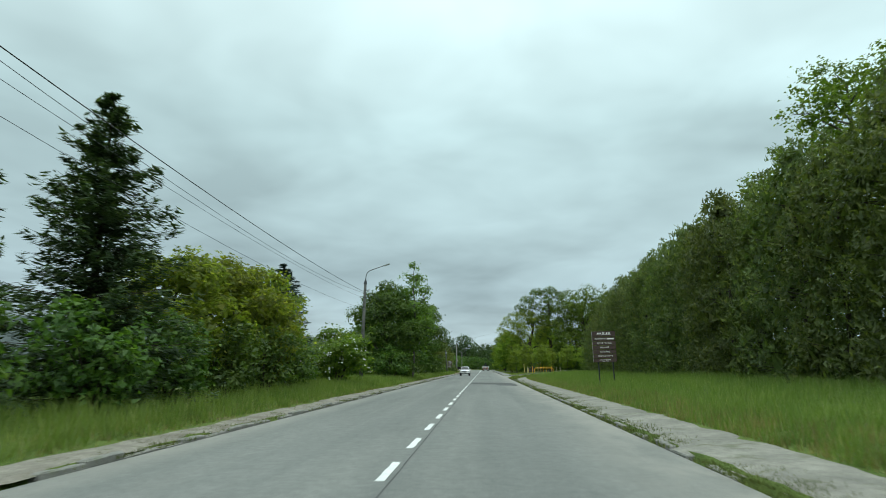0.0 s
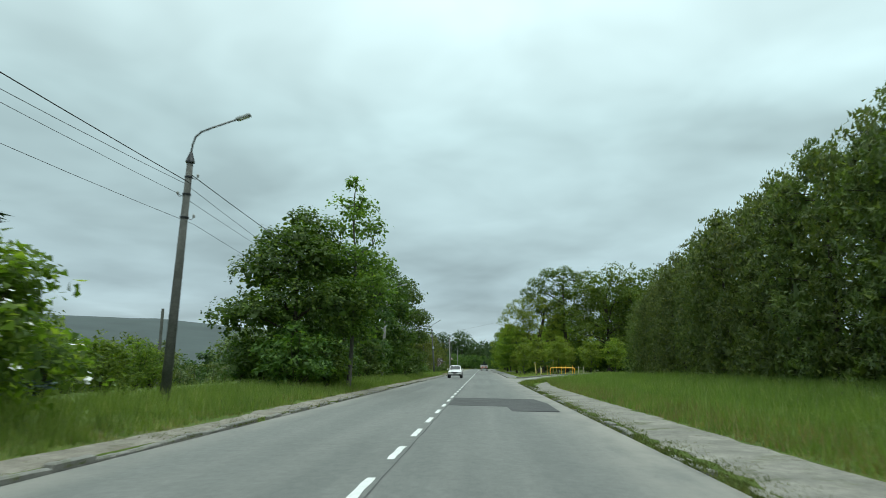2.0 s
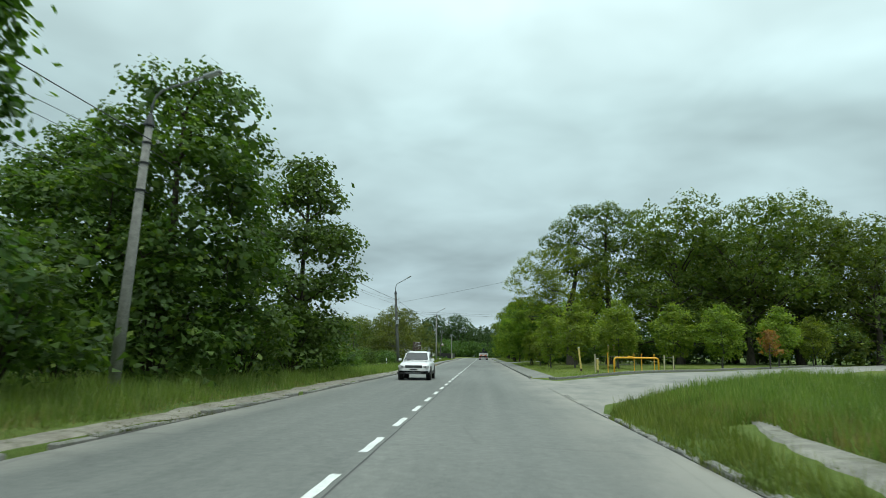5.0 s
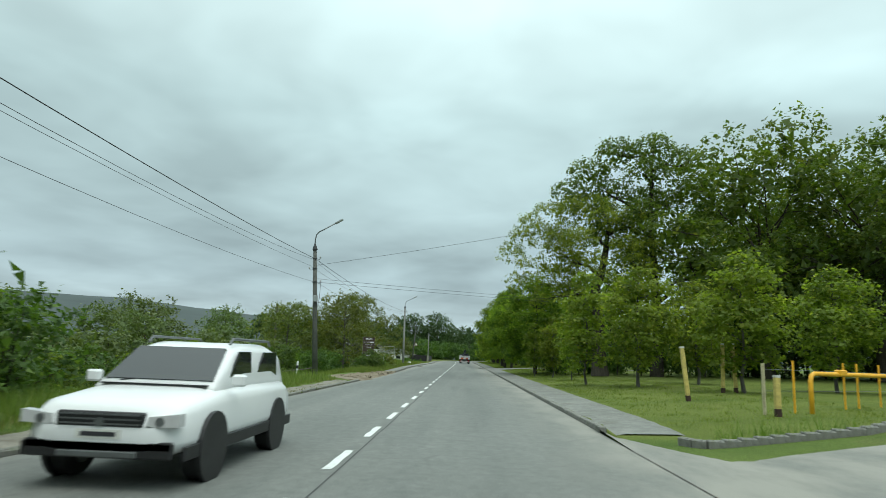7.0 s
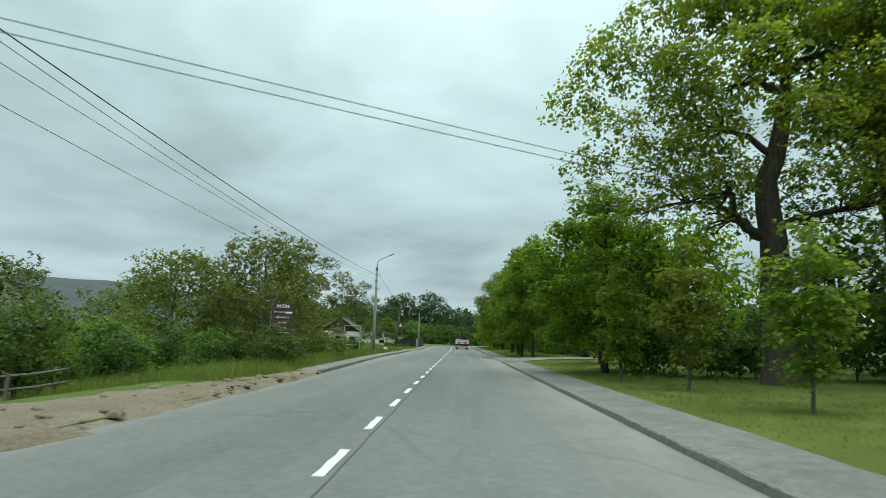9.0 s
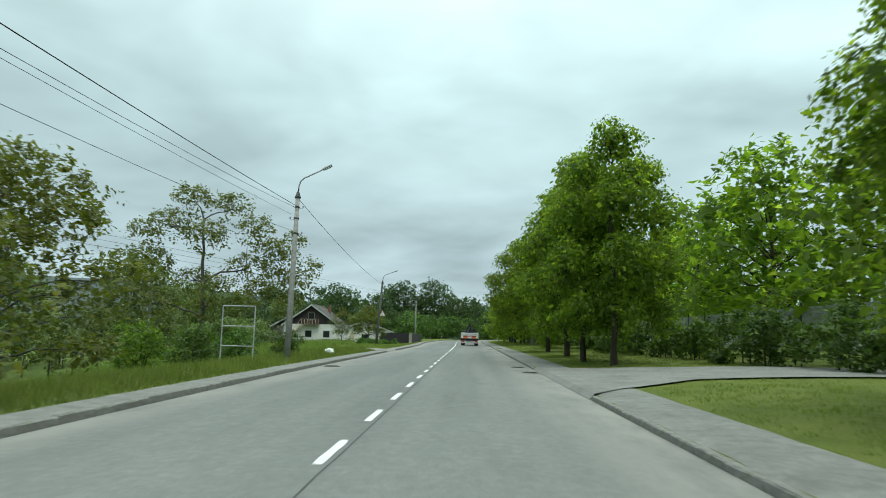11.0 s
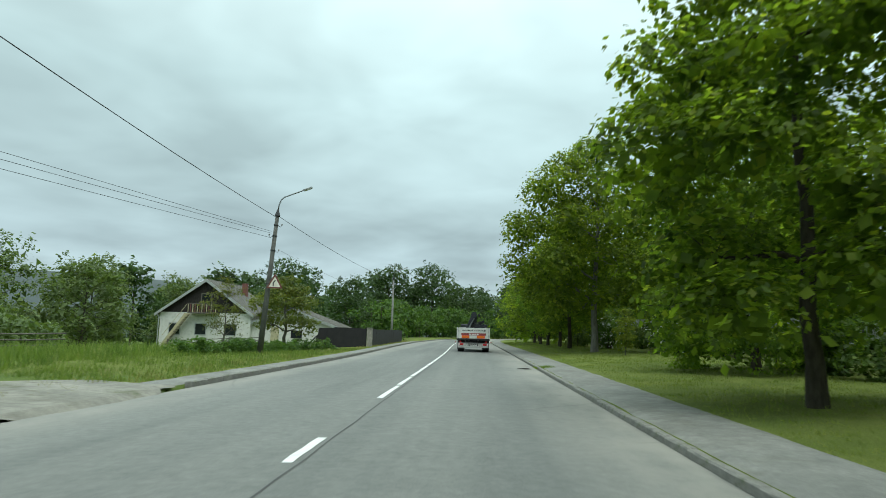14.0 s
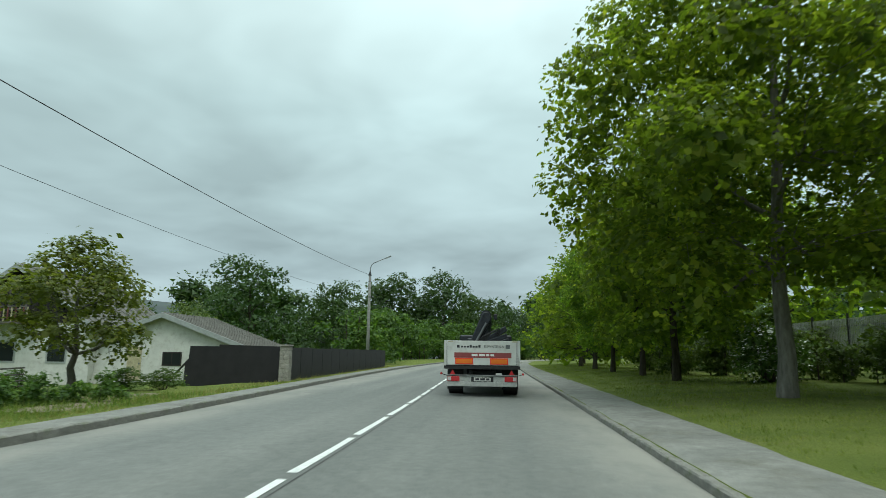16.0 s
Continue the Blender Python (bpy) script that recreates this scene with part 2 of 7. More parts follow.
M = {
    "asphalt": asphalt(),
    "patch": concrete("fresh_asphalt_patch", (0.062, 0.064, 0.064), (0.09, 0.092, 0.09), 1.2, (0.05, 0.05, 0.05)),
    "paint": plain("worn_road_paint", (0.66, 0.68, 0.66), 0.7, 0, 0.1, 6.0, (0.33, 0.34, 0.32), 40),
    "kerb": concrete("weathered_kerb_concrete", (0.15, 0.15, 0.135), (0.25, 0.248, 0.225), 2.2, (0.09, 0.088, 0.07), (0.07, 0.09, 0.035)),
    "sandpath": concrete("pale_sandy_path", (0.148, 0.145, 0.126), (0.258, 0.251, 0.214), 0.75, (0.125, 0.120, 0.096), (0.095, 0.102, 0.055)),
    "verge": concrete("sandy_broken_verge", (0.15, 0.138, 0.112), (0.265, 0.25, 0.212), 1.8, (0.10, 0.085, 0.06), (0.08, 0.09, 0.04)),
    "walkway": concrete("grey_footway", (0.155, 0.158, 0.145), (0.215, 0.217, 0.198), 0.7, (0.125, 0.124, 0.108), (0.15, 0.147, 0.125)),
    "meadow": ground_mat("meadow_soil", (0.07, 0.11, 0.027), (0.125, 0.165, 0.042), (0.14, 0.13, 0.06)),
    "lawn": ground_mat("mown_lawn", (0.092, 0.126, 0.028), (0.15, 0.178, 0.045), (0.185, 0.17, 0.068), (0.6, 0.8), 30),
    "soil": ground_mat("bare_sandy_soil", (0.15, 0.122, 0.085), (0.235, 0.20, 0.15), (0.25, 0.222, 0.18), (0.5, 0.7), 14),
    "pole": concrete("old_pole_concrete", (0.072, 0.075, 0.068), (0.125, 0.128, 0.116), 1.6, (0.042, 0.044, 0.04)),
    "pole_pale": concrete("pale_pole_concrete", (0.18, 0.182, 0.168), (0.28, 0.28, 0.258), 1.2, (0.10, 0.098, 0.084)),
    "steel": plain("grey_galvanised_steel", (0.16, 0.17, 0.17), 0.5, 0.7, 0.15, 8),
    "darksteel": plain("dark_painted_steel", (0.03, 0.033, 0.035), 0.45, 0.3, 0.3, 5),
    "cable": plain("black_cable", (0.022, 0.024, 0.026), 0.6, 0, 0.1, 3),
    "porcelain": plain("grey_porcelain", (0.3, 0.31, 0.3), 0.3, 0, 0.1, 9),
    "lampgrey": plain("lamp_housing_grey", (0.30, 0.32, 0.32), 0.45, 0.2, 0.1, 5),
    "lens": plain("clouded_lamp_cover", (0.55, 0.56, 0.54), 0.25, 0, 0.05, 5),
    "bark": bark("rough_brown_bark", (0.028, 0.024, 0.018), (0.085, 0.075, 0.058)),
    "barkgrey": bark("grey_smooth_bark", (0.06, 0.057, 0.048), (0.14, 0.135, 0.115)),
    "barkpale": bark("pale_mottled_bark", (0.085, 0.08, 0.068), (0.23, 0.222, 0.195)),
    "maple": leaf_mat("maple_leaves", (0.058, 0.104, 0.019), (0.174, 0.248, 0.034), (0.315, 0.355, 0.060), 0.70),
    "chestnut": leaf_mat("chestnut_leaves", (0.030, 0.066, 0.013), (0.085, 0.150, 0.026), (0.180, 0.240, 0.045), 0.42),
    "paleoak": leaf_mat("pale_oak_leaves", (0.088, 0.122, 0.022), (0.200, 0.228, 0.036), (0.300, 0.295, 0.068), 0.66),
    "oak": leaf_mat("oak_leaves", (0.044, 0.082, 0.015), (0.114, 0.165, 0.027), (0.205, 0.225, 0.050), 0.48),
    "youngmaple": leaf_mat("young_maple_leaves", (0.092, 0.138, 0.022), (0.190, 0.240, 0.038), (0.290, 0.285, 0.075), 0.58),
    "rust": leaf_mat("copper_leaves", (0.190, 0.100, 0.025), (0.280, 0.160, 0.035), (0.300, 0.220, 0.050), 0.40),
    "thuja": leaf_mat("thuja_sprays", (0.056, 0.083, 0.028), (0.122, 0.155, 0.046), (0.190, 0.205, 0.064), 0.42),
    "spruce": leaf_mat("spruce_needles", (0.028, 0.056, 0.024), (0.060, 0.100, 0.042), (0.110, 0.140, 0.045), 0.25),
    "bluespruce": leaf_mat("bluish_spruce_needles", (0.022, 0.046, 0.041), (0.046, 0.078, 0.068), (0.068, 0.101, 0.074), 0.12),
    "bush": leaf_mat("shrub_leaves", (0.060, 0.110, 0.018), (0.142, 0.210, 0.032), (0.235, 0.280, 0.055), 0.55),
    "darkbush": leaf_mat("shade_shrub_leaves", (0.034, 0.072, 0.015), (0.090, 0.152, 0.029), (0.150, 0.205, 0.045), 0.40),
    "walnut": leaf_mat("walnut_leaves", (0.070, 0.094, 0.020), (0.140, 0.164, 0.034), (0.205, 0.188, 0.055), 0.42),
    "hazel": leaf_mat("hazel_leaves", (0.082, 0.116, 0.022), (0.178, 0.214, 0.036), (0.280, 0.275, 0.060), 0.62),
    "birch": leaf_mat("birch_leaves", (0.060, 0.110, 0.020), (0.135, 0.205, 0.035), (0.200, 0.260, 0.055), 0.45),
    "willow": leaf_mat("willow_leaves", (0.074, 0.111, 0.041), (0.132, 0.176, 0.061), (0.176, 0.209, 0.081)),
    "farwood": leaf_mat("far_wood_leaves", (0.022, 0.050, 0.013), (0.054, 0.096, 0.022), (0.090, 0.132, 0.032), 0.28),
    # forest colour greyed and blued: the haze of distance is put into it
    "hill": plain("hazed_wooded_hill", (0.052, 0.068, 0.066), 0.95, 0, 0.14, 0.012, None, 0.08, 0.3),
    "white": plain("dirty_white_paint", (0.56, 0.57, 0.54), 0.5, 0, 0.08, 2.0, (0.36, 0.35, 0.31), 50, 0.03),
    "carwhite": plain("glossy_white_paint", (0.74, 0.75, 0.75), 0.18, 0, 0.02, 2.0, None, 50, 0.0),
    "bumper": plain("scuffed_grey_white_bumper", (0.40, 0.41, 0.39), 0.55, 0, 0.2, 5.0, (0.13, 0.125, 0.11), 40),
    "black": plain("black_painted_steel", (0.018, 0.018, 0.019), 0.5, 0, 0.3, 5),
    "rubber": plain("tyre_rubber", (0.022, 0.022, 0.022), 0.8, 0, 0.25, 9, None, 80, 0.2),
    "crane": plain("dark_crane_paint", (0.022, 0.026, 0.032), 0.4, 0.2, 0.4, 6, (0.06, 0.055, 0.05)),
    "band": plain("faded_red_band", (0.24, 0.055, 0.055), 0.5, 0, 0.08, 4),
    "orange": plain("orange_reflector", (0.70, 0.17, 0.012), 0.5, 0, 0.05, 5),
    "redrim": plain("red_reflector_rim", (0.75, 0.05, 0.02), 0.4, 0, 0.05, 5),
    "redglow": plain("glowing_red_glass", (0.26, 0.02, 0.022), 0.25, 0, 0.1, 8),
    "clearlamp": plain("clear_lamp_glass", (0.5, 0.5, 0.5), 0.12, 0, 0.05, 8),
    "ink": plain("dark_lettering", (0.03, 0.03, 0.035), 0.6, 0, 0.05, 5),
    "inkwhite": plain("white_lettering", (0.72, 0.72, 0.70), 0.6, 0, 0.05, 5),
    "plate": plain("number_plate_white", (0.6, 0.6, 0.56), 0.4, 0, 0.05, 6),
    "signbrown": plain("dark_brown_boards", (0.055, 0.034, 0.028), 0.6, 0, 0.2, 4),
    "signedge": plain("pale_board_edge", (0.30, 0.30, 0.28), 0.6, 0, 0.1, 4),
    "yellow": plain("yellow_gas_paint", (0.70, 0.36, 0.02), 0.45, 0, 0.1, 5),
    "postwood": plain("pale_painted_wood", (0.42, 0.38, 0.24), 0.8, 0, 0.2, 6, (0.2, 0.17, 0.1)),
    "postyellow": plain("worn_yellow_paint", (0.50, 0.40, 0.12), 0.7, 0, 0.25, 6, (0.22, 0.18, 0.09)),
    "rustiron": plain("rusty_dark_iron", (0.045, 0.026, 0.018), 0.85, 0, 0.3, 9),
    "greywood": plain("grey_weathered_wood", (0.12, 0.11, 0.095), 0.9, 0, 0.3, 5),
    "darkwood": plain("dark_stained_boards", (0.022, 0.018, 0.016), 0.8, 0, 0.3, 4),
    "plaster": plain("old_white_plaster", (0.58, 0.58, 0.54), 0.9, 0, 0.1, 1.5, (0.33, 0.31, 0.26), 30, 0.15),
    "roof": plain("grey_asbestos_roof", (0.125, 0.122, 0.108), 0.9, 0, 0.2, 1.5, (0.065, 0.068, 0.048), 20, 0.2),
    "faded": plain("faded_red_slats", (0.16, 0.06, 0.05), 0.8, 0, 0.2, 6),
    "redbrick": plain("weathered_brick_chimney", (0.15, 0.065, 0.05), 0.9, 0, 0.2, 6),
    "fence": plain("black_fence_sheet", (0.016, 0.015, 0.017), 0.7, 0, 0.25, 2),
    "stone": concrete("rough_pillar_stone", (0.20, 0.19, 0.165), (0.36, 0.345, 0.31), 4, (0.1, 0.1, 0.085)),
    "bag": plain("white_plastic_bag", (0.72, 0.74, 0.72), 0.35, 0, 0.1, 6),
    "iron": plain("rusty_cast_iron", (0.055, 0.048, 0.042), 0.7, 0.4, 0.3, 10),
    "traffic": plain("traffic_sign_white", (0.62, 0.60, 0.52), 0.5, 0, 0.05, 4),
    "picket": plain("pale_metal_pickets", (0.34, 0.36, 0.35), 0.5, 0.2, 0.15, 5),
    "flower": plain("white_blossom", (0.75, 0.76, 0.72), 0.7, 0, 0.06, 5),
    "grass": leaf_mat("tall_grass_blades", (0.092, 0.140, 0.030), (0.160, 0.210, 0.050), (0.280, 0.265, 0.130), 0.40),
    "weed": leaf_mat("verge_weeds", (0.060, 0.082, 0.026), (0.115, 0.135, 0.045), (0.190, 0.185, 0.085), 0.35),
    "straw": leaf_mat("dry_grass_blades", (0.150, 0.150, 0.055), (0.240, 0.215, 0.095), (0.330, 0.290, 0.160), 0.40),
    "turf": leaf_mat("short_grass_blades", (0.106, 0.150, 0.028), (0.176, 0.210, 0.045), (0.255, 0.245, 0.090), 0.40),
}


def glass(name, tint):
    m = Mat(name, 0.04, 0.0, 0.6)
    m.color(tint)
    return m.m


# faint glow of the lit red lamps; the reflector triangles share it
rb = M["redglow"].node_tree.nodes["Principled BSDF"]
rb.inputs["Emission Color"].default_value, rb.inputs["Emission Strength"].default_value = (1.0, 0.06, 0.07, 1), 0.1
M["glass"] = glass("dark_window_glass", (0.02, 0.024, 0.026))

# ---- plan: the lines of the road, by the distance y along it ----
def line(*pts):
    ys, xs = [p[0] for p in pts], [p[1] for p in pts]
    return lambda y: float(np.interp(y, ys, xs))


def smooth(f, w=7.0):
    return lambda y: (f(y - 2 * w) + 2 * f(y - w) + 3 * f(y) + 2 * f(y + w) + f(y + 2 * w)) / 9


LEFT = smooth(line((-60, -5.9), (95, -5.95), (125, -5.6), (158, -5.5), (176, -6.3), (190, -6.6), (212, -6.45), (245, -6.25), (262, -7.0), (290, -7.7), (325, -6.9), (350, -3.8), (385, 5.0), (420, 18), (460, 40)))
MID = smooth(line((-60, -1.55), (252, -1.55), (275, -2.0), (300, -2.2), (325, -1.6), (350, 1.2), (385, 9.6), (420, 22.5), (460, 45)))
RIGHT = smooth(line((-60, 3.1), (255, 3.15), (290, 2.9), (325, 3.2), (350, 6.0), (385, 14.3), (420, 27), (460, 50)))


def lerp(v, *pts):
    return float(np.interp(v, [p[0] for p in pts], [p[1] for p in pts]))


def ground_z(x, y):
    """Height of the open ground beside the road."""
    wob = 0.05 * noise.noise((x * 0.22, y * 0.22, 0.0)) + 0.12 * noise.noise((x * 0.06, y * 0.06, 3.0))
    if x < LEFT(y):
        d = LEFT(y) - x
        flat = lerp(d, (0, 0.06), (1.3, 0.10), (4, 0.28), (9, 0.25), (20, -0.4), (60, -4), (200, -14), (900, -10), (3000, 0))
        vale = lerp(d, (0, 0.06), (1.3, 0.10), (2.6, 0.12), (6, -0.5), (12, -1.4), (30, -3.5), (80, -9), (200, -14), (900, -10), (3000, 0))
        k = lerp(y, (100, 0), (125, 1), (205, 1), (228, 0.0))
        z = flat * (1 - k) + vale * k - lerp(d, (1.3, 0), (3, 0.22), (6, 0.48), (25, 0.4), (60, 0)) * lerp(y, (232, 0), (248, 1), (300, 1), (330, 0))
    else:
        d = max(0.0, x - RIGHT(y))
        rise = lerp(d, (0, 0.07), (2.0, 0.13), (4, 0.32), (11, 0.85), (40, 1.6), (300, 4), (3000, 0))
        lawn = lerp(d, (0, 0.07), (2.0, 0.13), (4.5, 0.28), (8, 0.42), (25, 0.8), (300, 4), (3000, 0))
        k = lerp(y, (82, 0), (118, 1))
        z = rise * (1 - k) + lawn * k
        z -= lerp(y, (87, 0), (92, 1), (115, 1), (118, 0)) * lerp(d, (0, 0.13), (1.5, 0.13), (7, 0.0))
        d = min(d, 6)
    return z + wob * min(1.0, max(0.0, (d - 1.8)) / 3.0)


# ---- building helpers ----
def mesh_object(name, verts, faces, mats, smooth_faces=False, mat_index=None):
    me = bpy.data.meshes.new(name)
    verts = np.asarray(verts, dtype=np.float32)
    if isinstance(faces, np.ndarray):
        n, k = faces.shape
        me.vertices.add(len(verts))
        me.vertices.foreach_set("co", verts.ravel())
        me.loops.add(n * k)
        me.loops.foreach_set("vertex_index", faces.astype(np.int32).ravel())
        me.polygons.add(n)
        me.polygons.foreach_set("loop_start", np.arange(0, n * k, k, dtype=np.int32))
        me.polygons.foreach_set("loop_total", np.full(n, k, dtype=np.int32))
        me.update(calc_edges=True)
    else:
        me.from_pydata(verts.tolist(), [], faces)
    for m in mats if isinstance(mats, (list, tuple)) else [mats]:
        me.materials.append(m)
    if mat_index is not None:
        me.polygons.foreach_set("material_index", np.asarray(mat_index, dtype=np.int32))
    if smooth_faces:
        me.polygons.foreach_set("use_smooth", np.ones(len(me.polygons), dtype=bool))
    me.update()
    return new(name, me)


def under(ob, parent):
    ob.parent = parent
    return ob


def thing(name, at, label, category, group="", rz=0.0, kind=""):
    e = new(name)
    e.empty_display_size = 0.3
    e.matrix_basis = pose(*at, 0, 0, rz)
    return tagged(e, label, category, group, kind)


def part(name, bm, material, parent, label="", smooth_faces=False, bevel=0.0):
    """One mesh under a thing or under a part."""
    if bevel > 0:
        bmesh.ops.bevel(bm, geom=bm.edges[:], offset=bevel, segments=1, affect="EDGES", clamp_overlap=True)
    bmesh.ops.recalc_face_normals(bm, faces=bm.faces[:])
    me = bpy.data.meshes.new(name)
    bm.to_mesh(me)
    bm.free()
    me.materials.append(material)
    if smooth_faces:
        me.polygons.foreach_set("use_smooth", np.ones(len(me.polygons), dtype=bool))
    ob = new(name, me)
    if parent:
        ob.parent = parent
    if label:
        ob["label"] = label
    return ob


def box(bm, x0, x1, y0, y1, z0, z1):
    v = [bm.verts.new(p) for p in ((x0, y0, z0), (x1, y0, z0), (x1, y1, z0), (x0, y1, z0), (x0, y0, z1), (x1, y0, z1), (x1, y1, z1), (x0, y1, z1))]
    for f in ((3, 2, 1, 0), (4, 5, 6, 7), (0, 1, 5, 4), (1, 2, 6, 5), (2, 3, 7, 6), (3, 0, 4, 7)):
        bm.faces.new([v[i] for i in f])
    return v


def boxes(*bs):
    bm = bmesh.new()
    for b in bs:
        box(bm, *b)
    return bm


def prism(points, axis, a, b):
    """A closed outline of (u, v) pushed along an axis from a to b: axis x takes (y, z), y takes (x, z), z takes (x, y)."""
    bm = bmesh.new()
    put = {"x": lambda u, v, w: (w, u, v), "y": lambda u, v, w: (u, w, v), "z": lambda u, v, w: (u, v, w)}[axis]
    lo = [bm.verts.new(put(u, v, a)) for u, v in points]
    hi = [bm.verts.new(put(u, v, b)) for u, v in points]
    bm.faces.new(lo)
    bm.faces.new(hi[::-1])
    n = len(points)
    for i in range(n):
        bm.faces.new((lo[i], lo[(i + 1) % n], hi[(i + 1) % n], hi[i]))
    return bm


def tube_rings(path, radii, sides):
    """Verts and quads of a tube along a path."""
    path = [Vector(p) for p in path]
    verts, faces = [], []
    side = Vector((1, 0, 0))
    for i, p in enumerate(path):
        d = (path[min(i + 1, len(path) - 1)] - path[max(i - 1, 0)]).normalized()
        if abs(d.dot(side)) > 0.95:
            side = Vector((0, 1, 0)) if abs(d.y) < 0.9 else Vector((0, 0, 1))
        u = (side - d * side.dot(d)).normalized()
        w = d.cross(u)
        side = u
        for k in range(sides):
            a = 2 * math.pi * k / sides
            verts.append(tuple(p + (u * math.cos(a) + w * math.sin(a)) * radii[i]))
    for i in range(len(path) - 1):
        for k in range(sides):
            a, b = i * sides + k, i * sides + (k + 1) % sides
            faces.append((a, b, b + sides, a + sides))
    return verts, faces


def tube_bm(path, radii, sides=8, cap=True):
    if not isinstance(radii, (list, tuple)):
        radii = [radii] * len(path)
    vs, fs = tube_rings(path, radii, sides)
    bm = bmesh.new()
    bv = [bm.verts.new(v) for v in vs]
    for f in fs:
        bm.faces.new([bv[i] for i in f])
    if cap:
        bm.faces.new(bv[:sides][::-1])
        bm.faces.new(bv[-sides:])
    return bm


def strip(name, left, right, ys, z, mat, crown=0.0, lift=0.0):
    """A ribbon on the ground between two lines, with a little crown."""
    verts, faces = [], []
    us = (0, 0.25, 0.5, 0.75, 1)
    for y in ys:
        a, b = left(y), right(y)
        for u in us:
            verts.append((a + (b - a) * u, y, z + crown * (1 - (2 * u - 1) ** 2) + lift))
    k = len(us)
    for i in range(len(ys) - 1):
        for j in range(k - 1):
            faces.append((i * k + j, i * k + j + 1, (i + 1) * k + j + 1, (i + 1) * k + j))
    return mesh_object(name, verts, faces, mat)


# ---- ground: one sheet to the horizon, sunk under the road ----
YS = [-2500, -900, -300, -120, -60] + list(np.arange(-40, 430, 2.0)) + [440, 470, 520, 620, 800, 1200, 2500]
OFF_L = [-2500, -1200, -500, -250, -120, -70, -45, -32, -24, -18, -14, -11, -9, -7.5, -6, -5, -4, -3, -2.2, -1.4, -0.7, -0.3, -0.16]
OFF_R = [0.16, 0.4, 0.9, 1.5, 2.1, 2.8, 3.6, 4.6, 6, 7.5, 9, 11, 14, 18, 24, 32, 45, 70, 120, 250, 500, 1200, 2500]
gv, gf = [], []
for y in YS:
    for o in OFF_L:
        gv.append((LEFT(y) + o, y, ground_z(LEFT(y) + o, y)))
    for x in (LEFT(y) - 0.1, RIGHT(y) + 0.1):
        gv.append((x, y, -0.2))
    for o in OFF_R:
        gv.append((RIGHT(y) + o, y, ground_z(RIGHT(y) + o, y)))
row = len(OFF_L) + 2 + len(OFF_R)
for i in range(len(YS) - 1):
    for j in range(row - 1):
        gf.append((i * row + j, i * row + j + 1, (i + 1) * row + j + 1, (i + 1) * row + j))
# lawn beside the later footway, meadow everywhere else
gi = []
for i in range(len(YS) - 1):
    for j in range(row - 1):
        gi.append(1 if (YS[i] > 114 and len(OFF_L) + 2 <= j < row - 9) or (YS[i] > 222 and 12 < j < len(OFF_L)) else 0)
ground = mesh_object("ground", gv, gf, [M["meadow"], M["lawn"]], True, gi)
tagged(ground, "rough green meadow and mown grass beside the road", "ground", kind="structure")

road = strip("road", LEFT, RIGHT, [-2500, -300] + list(np.arange(-60, 452, 4.0)), 0.0, M["asphalt"], 0.03)
tagged(road, "worn pale grey asphalt road with cracks", "road", kind="structure")

# ---- plants ----
def unit(v):
    return v / np.maximum(np.linalg.norm(v, axis=-1, keepdims=True), 1e-9)


def leaf_cloud(rng, pos, out, size, up=0.55, rand=0.7, slim=0.62, along=None, small=False):
    """Folded four-cornered leaves at the given places, or plain pointed ones where they stay small: verts and triangles."""
    n = len(pos)
    nrm = unit(unit(out) * 0.5 + np.array([0, 0, up]) + rand * unit(rng.normal(size=(n, 3))))
    d = unit(rng.normal(size=(n, 3))) if along is None else unit(along + 0.35 * rng.normal(size=(n, 3)))
    a = unit(d - (d * nrm).sum(1, keepdims=True) * nrm)
    b = np.cross(nrm, a)
    s = (size * rng.uniform(0.65, 1.25, n))[:, None]
    if small:
        v = np.empty((n, 3, 3), dtype=np.float32)
        v[:, 0] = pos - a * s * 0.45 + b * s * slim * 0.62
        v[:, 1] = pos - a * s * 0.45 - b * s * slim * 0.62
        v[:, 2] = pos + a * s * 0.62 - nrm * s * 0.12
        return v.reshape(-1, 3), np.arange(3 * n).reshape(-1, 3)
    v = np.empty((n, 4, 3), dtype=np.float32)
    v[:, 0] = pos - a * s * 0.5
    v[:, 1] = pos + b * s * slim * 0.5 - nrm * s * 0.10 - a * s * 0.06
    v[:, 2] = pos + a * s * 0.5 - nrm * s * 0.12
    v[:, 3] = pos - b * s * slim * 0.5 - nrm * s * 0.10 - a * s * 0.06
    i = np.arange(n)[:, None] * 4
    f = np.concatenate([i + np.array([[0, 1, 2]]), i + np.array([[0, 2, 3]])])
    return v.reshape(-1, 3), f


class Wood:
    """Trunk and limbs, gathered into one mesh."""

    def __init__(self):
        self.v, self.f = [], []

    def add(self, path, radii, sides):
        vs, fs = tube_rings(path, radii, sides)
        o = len(self.v)
        self.v += vs
        self.f += [tuple(i + o for i in q) for q in fs]


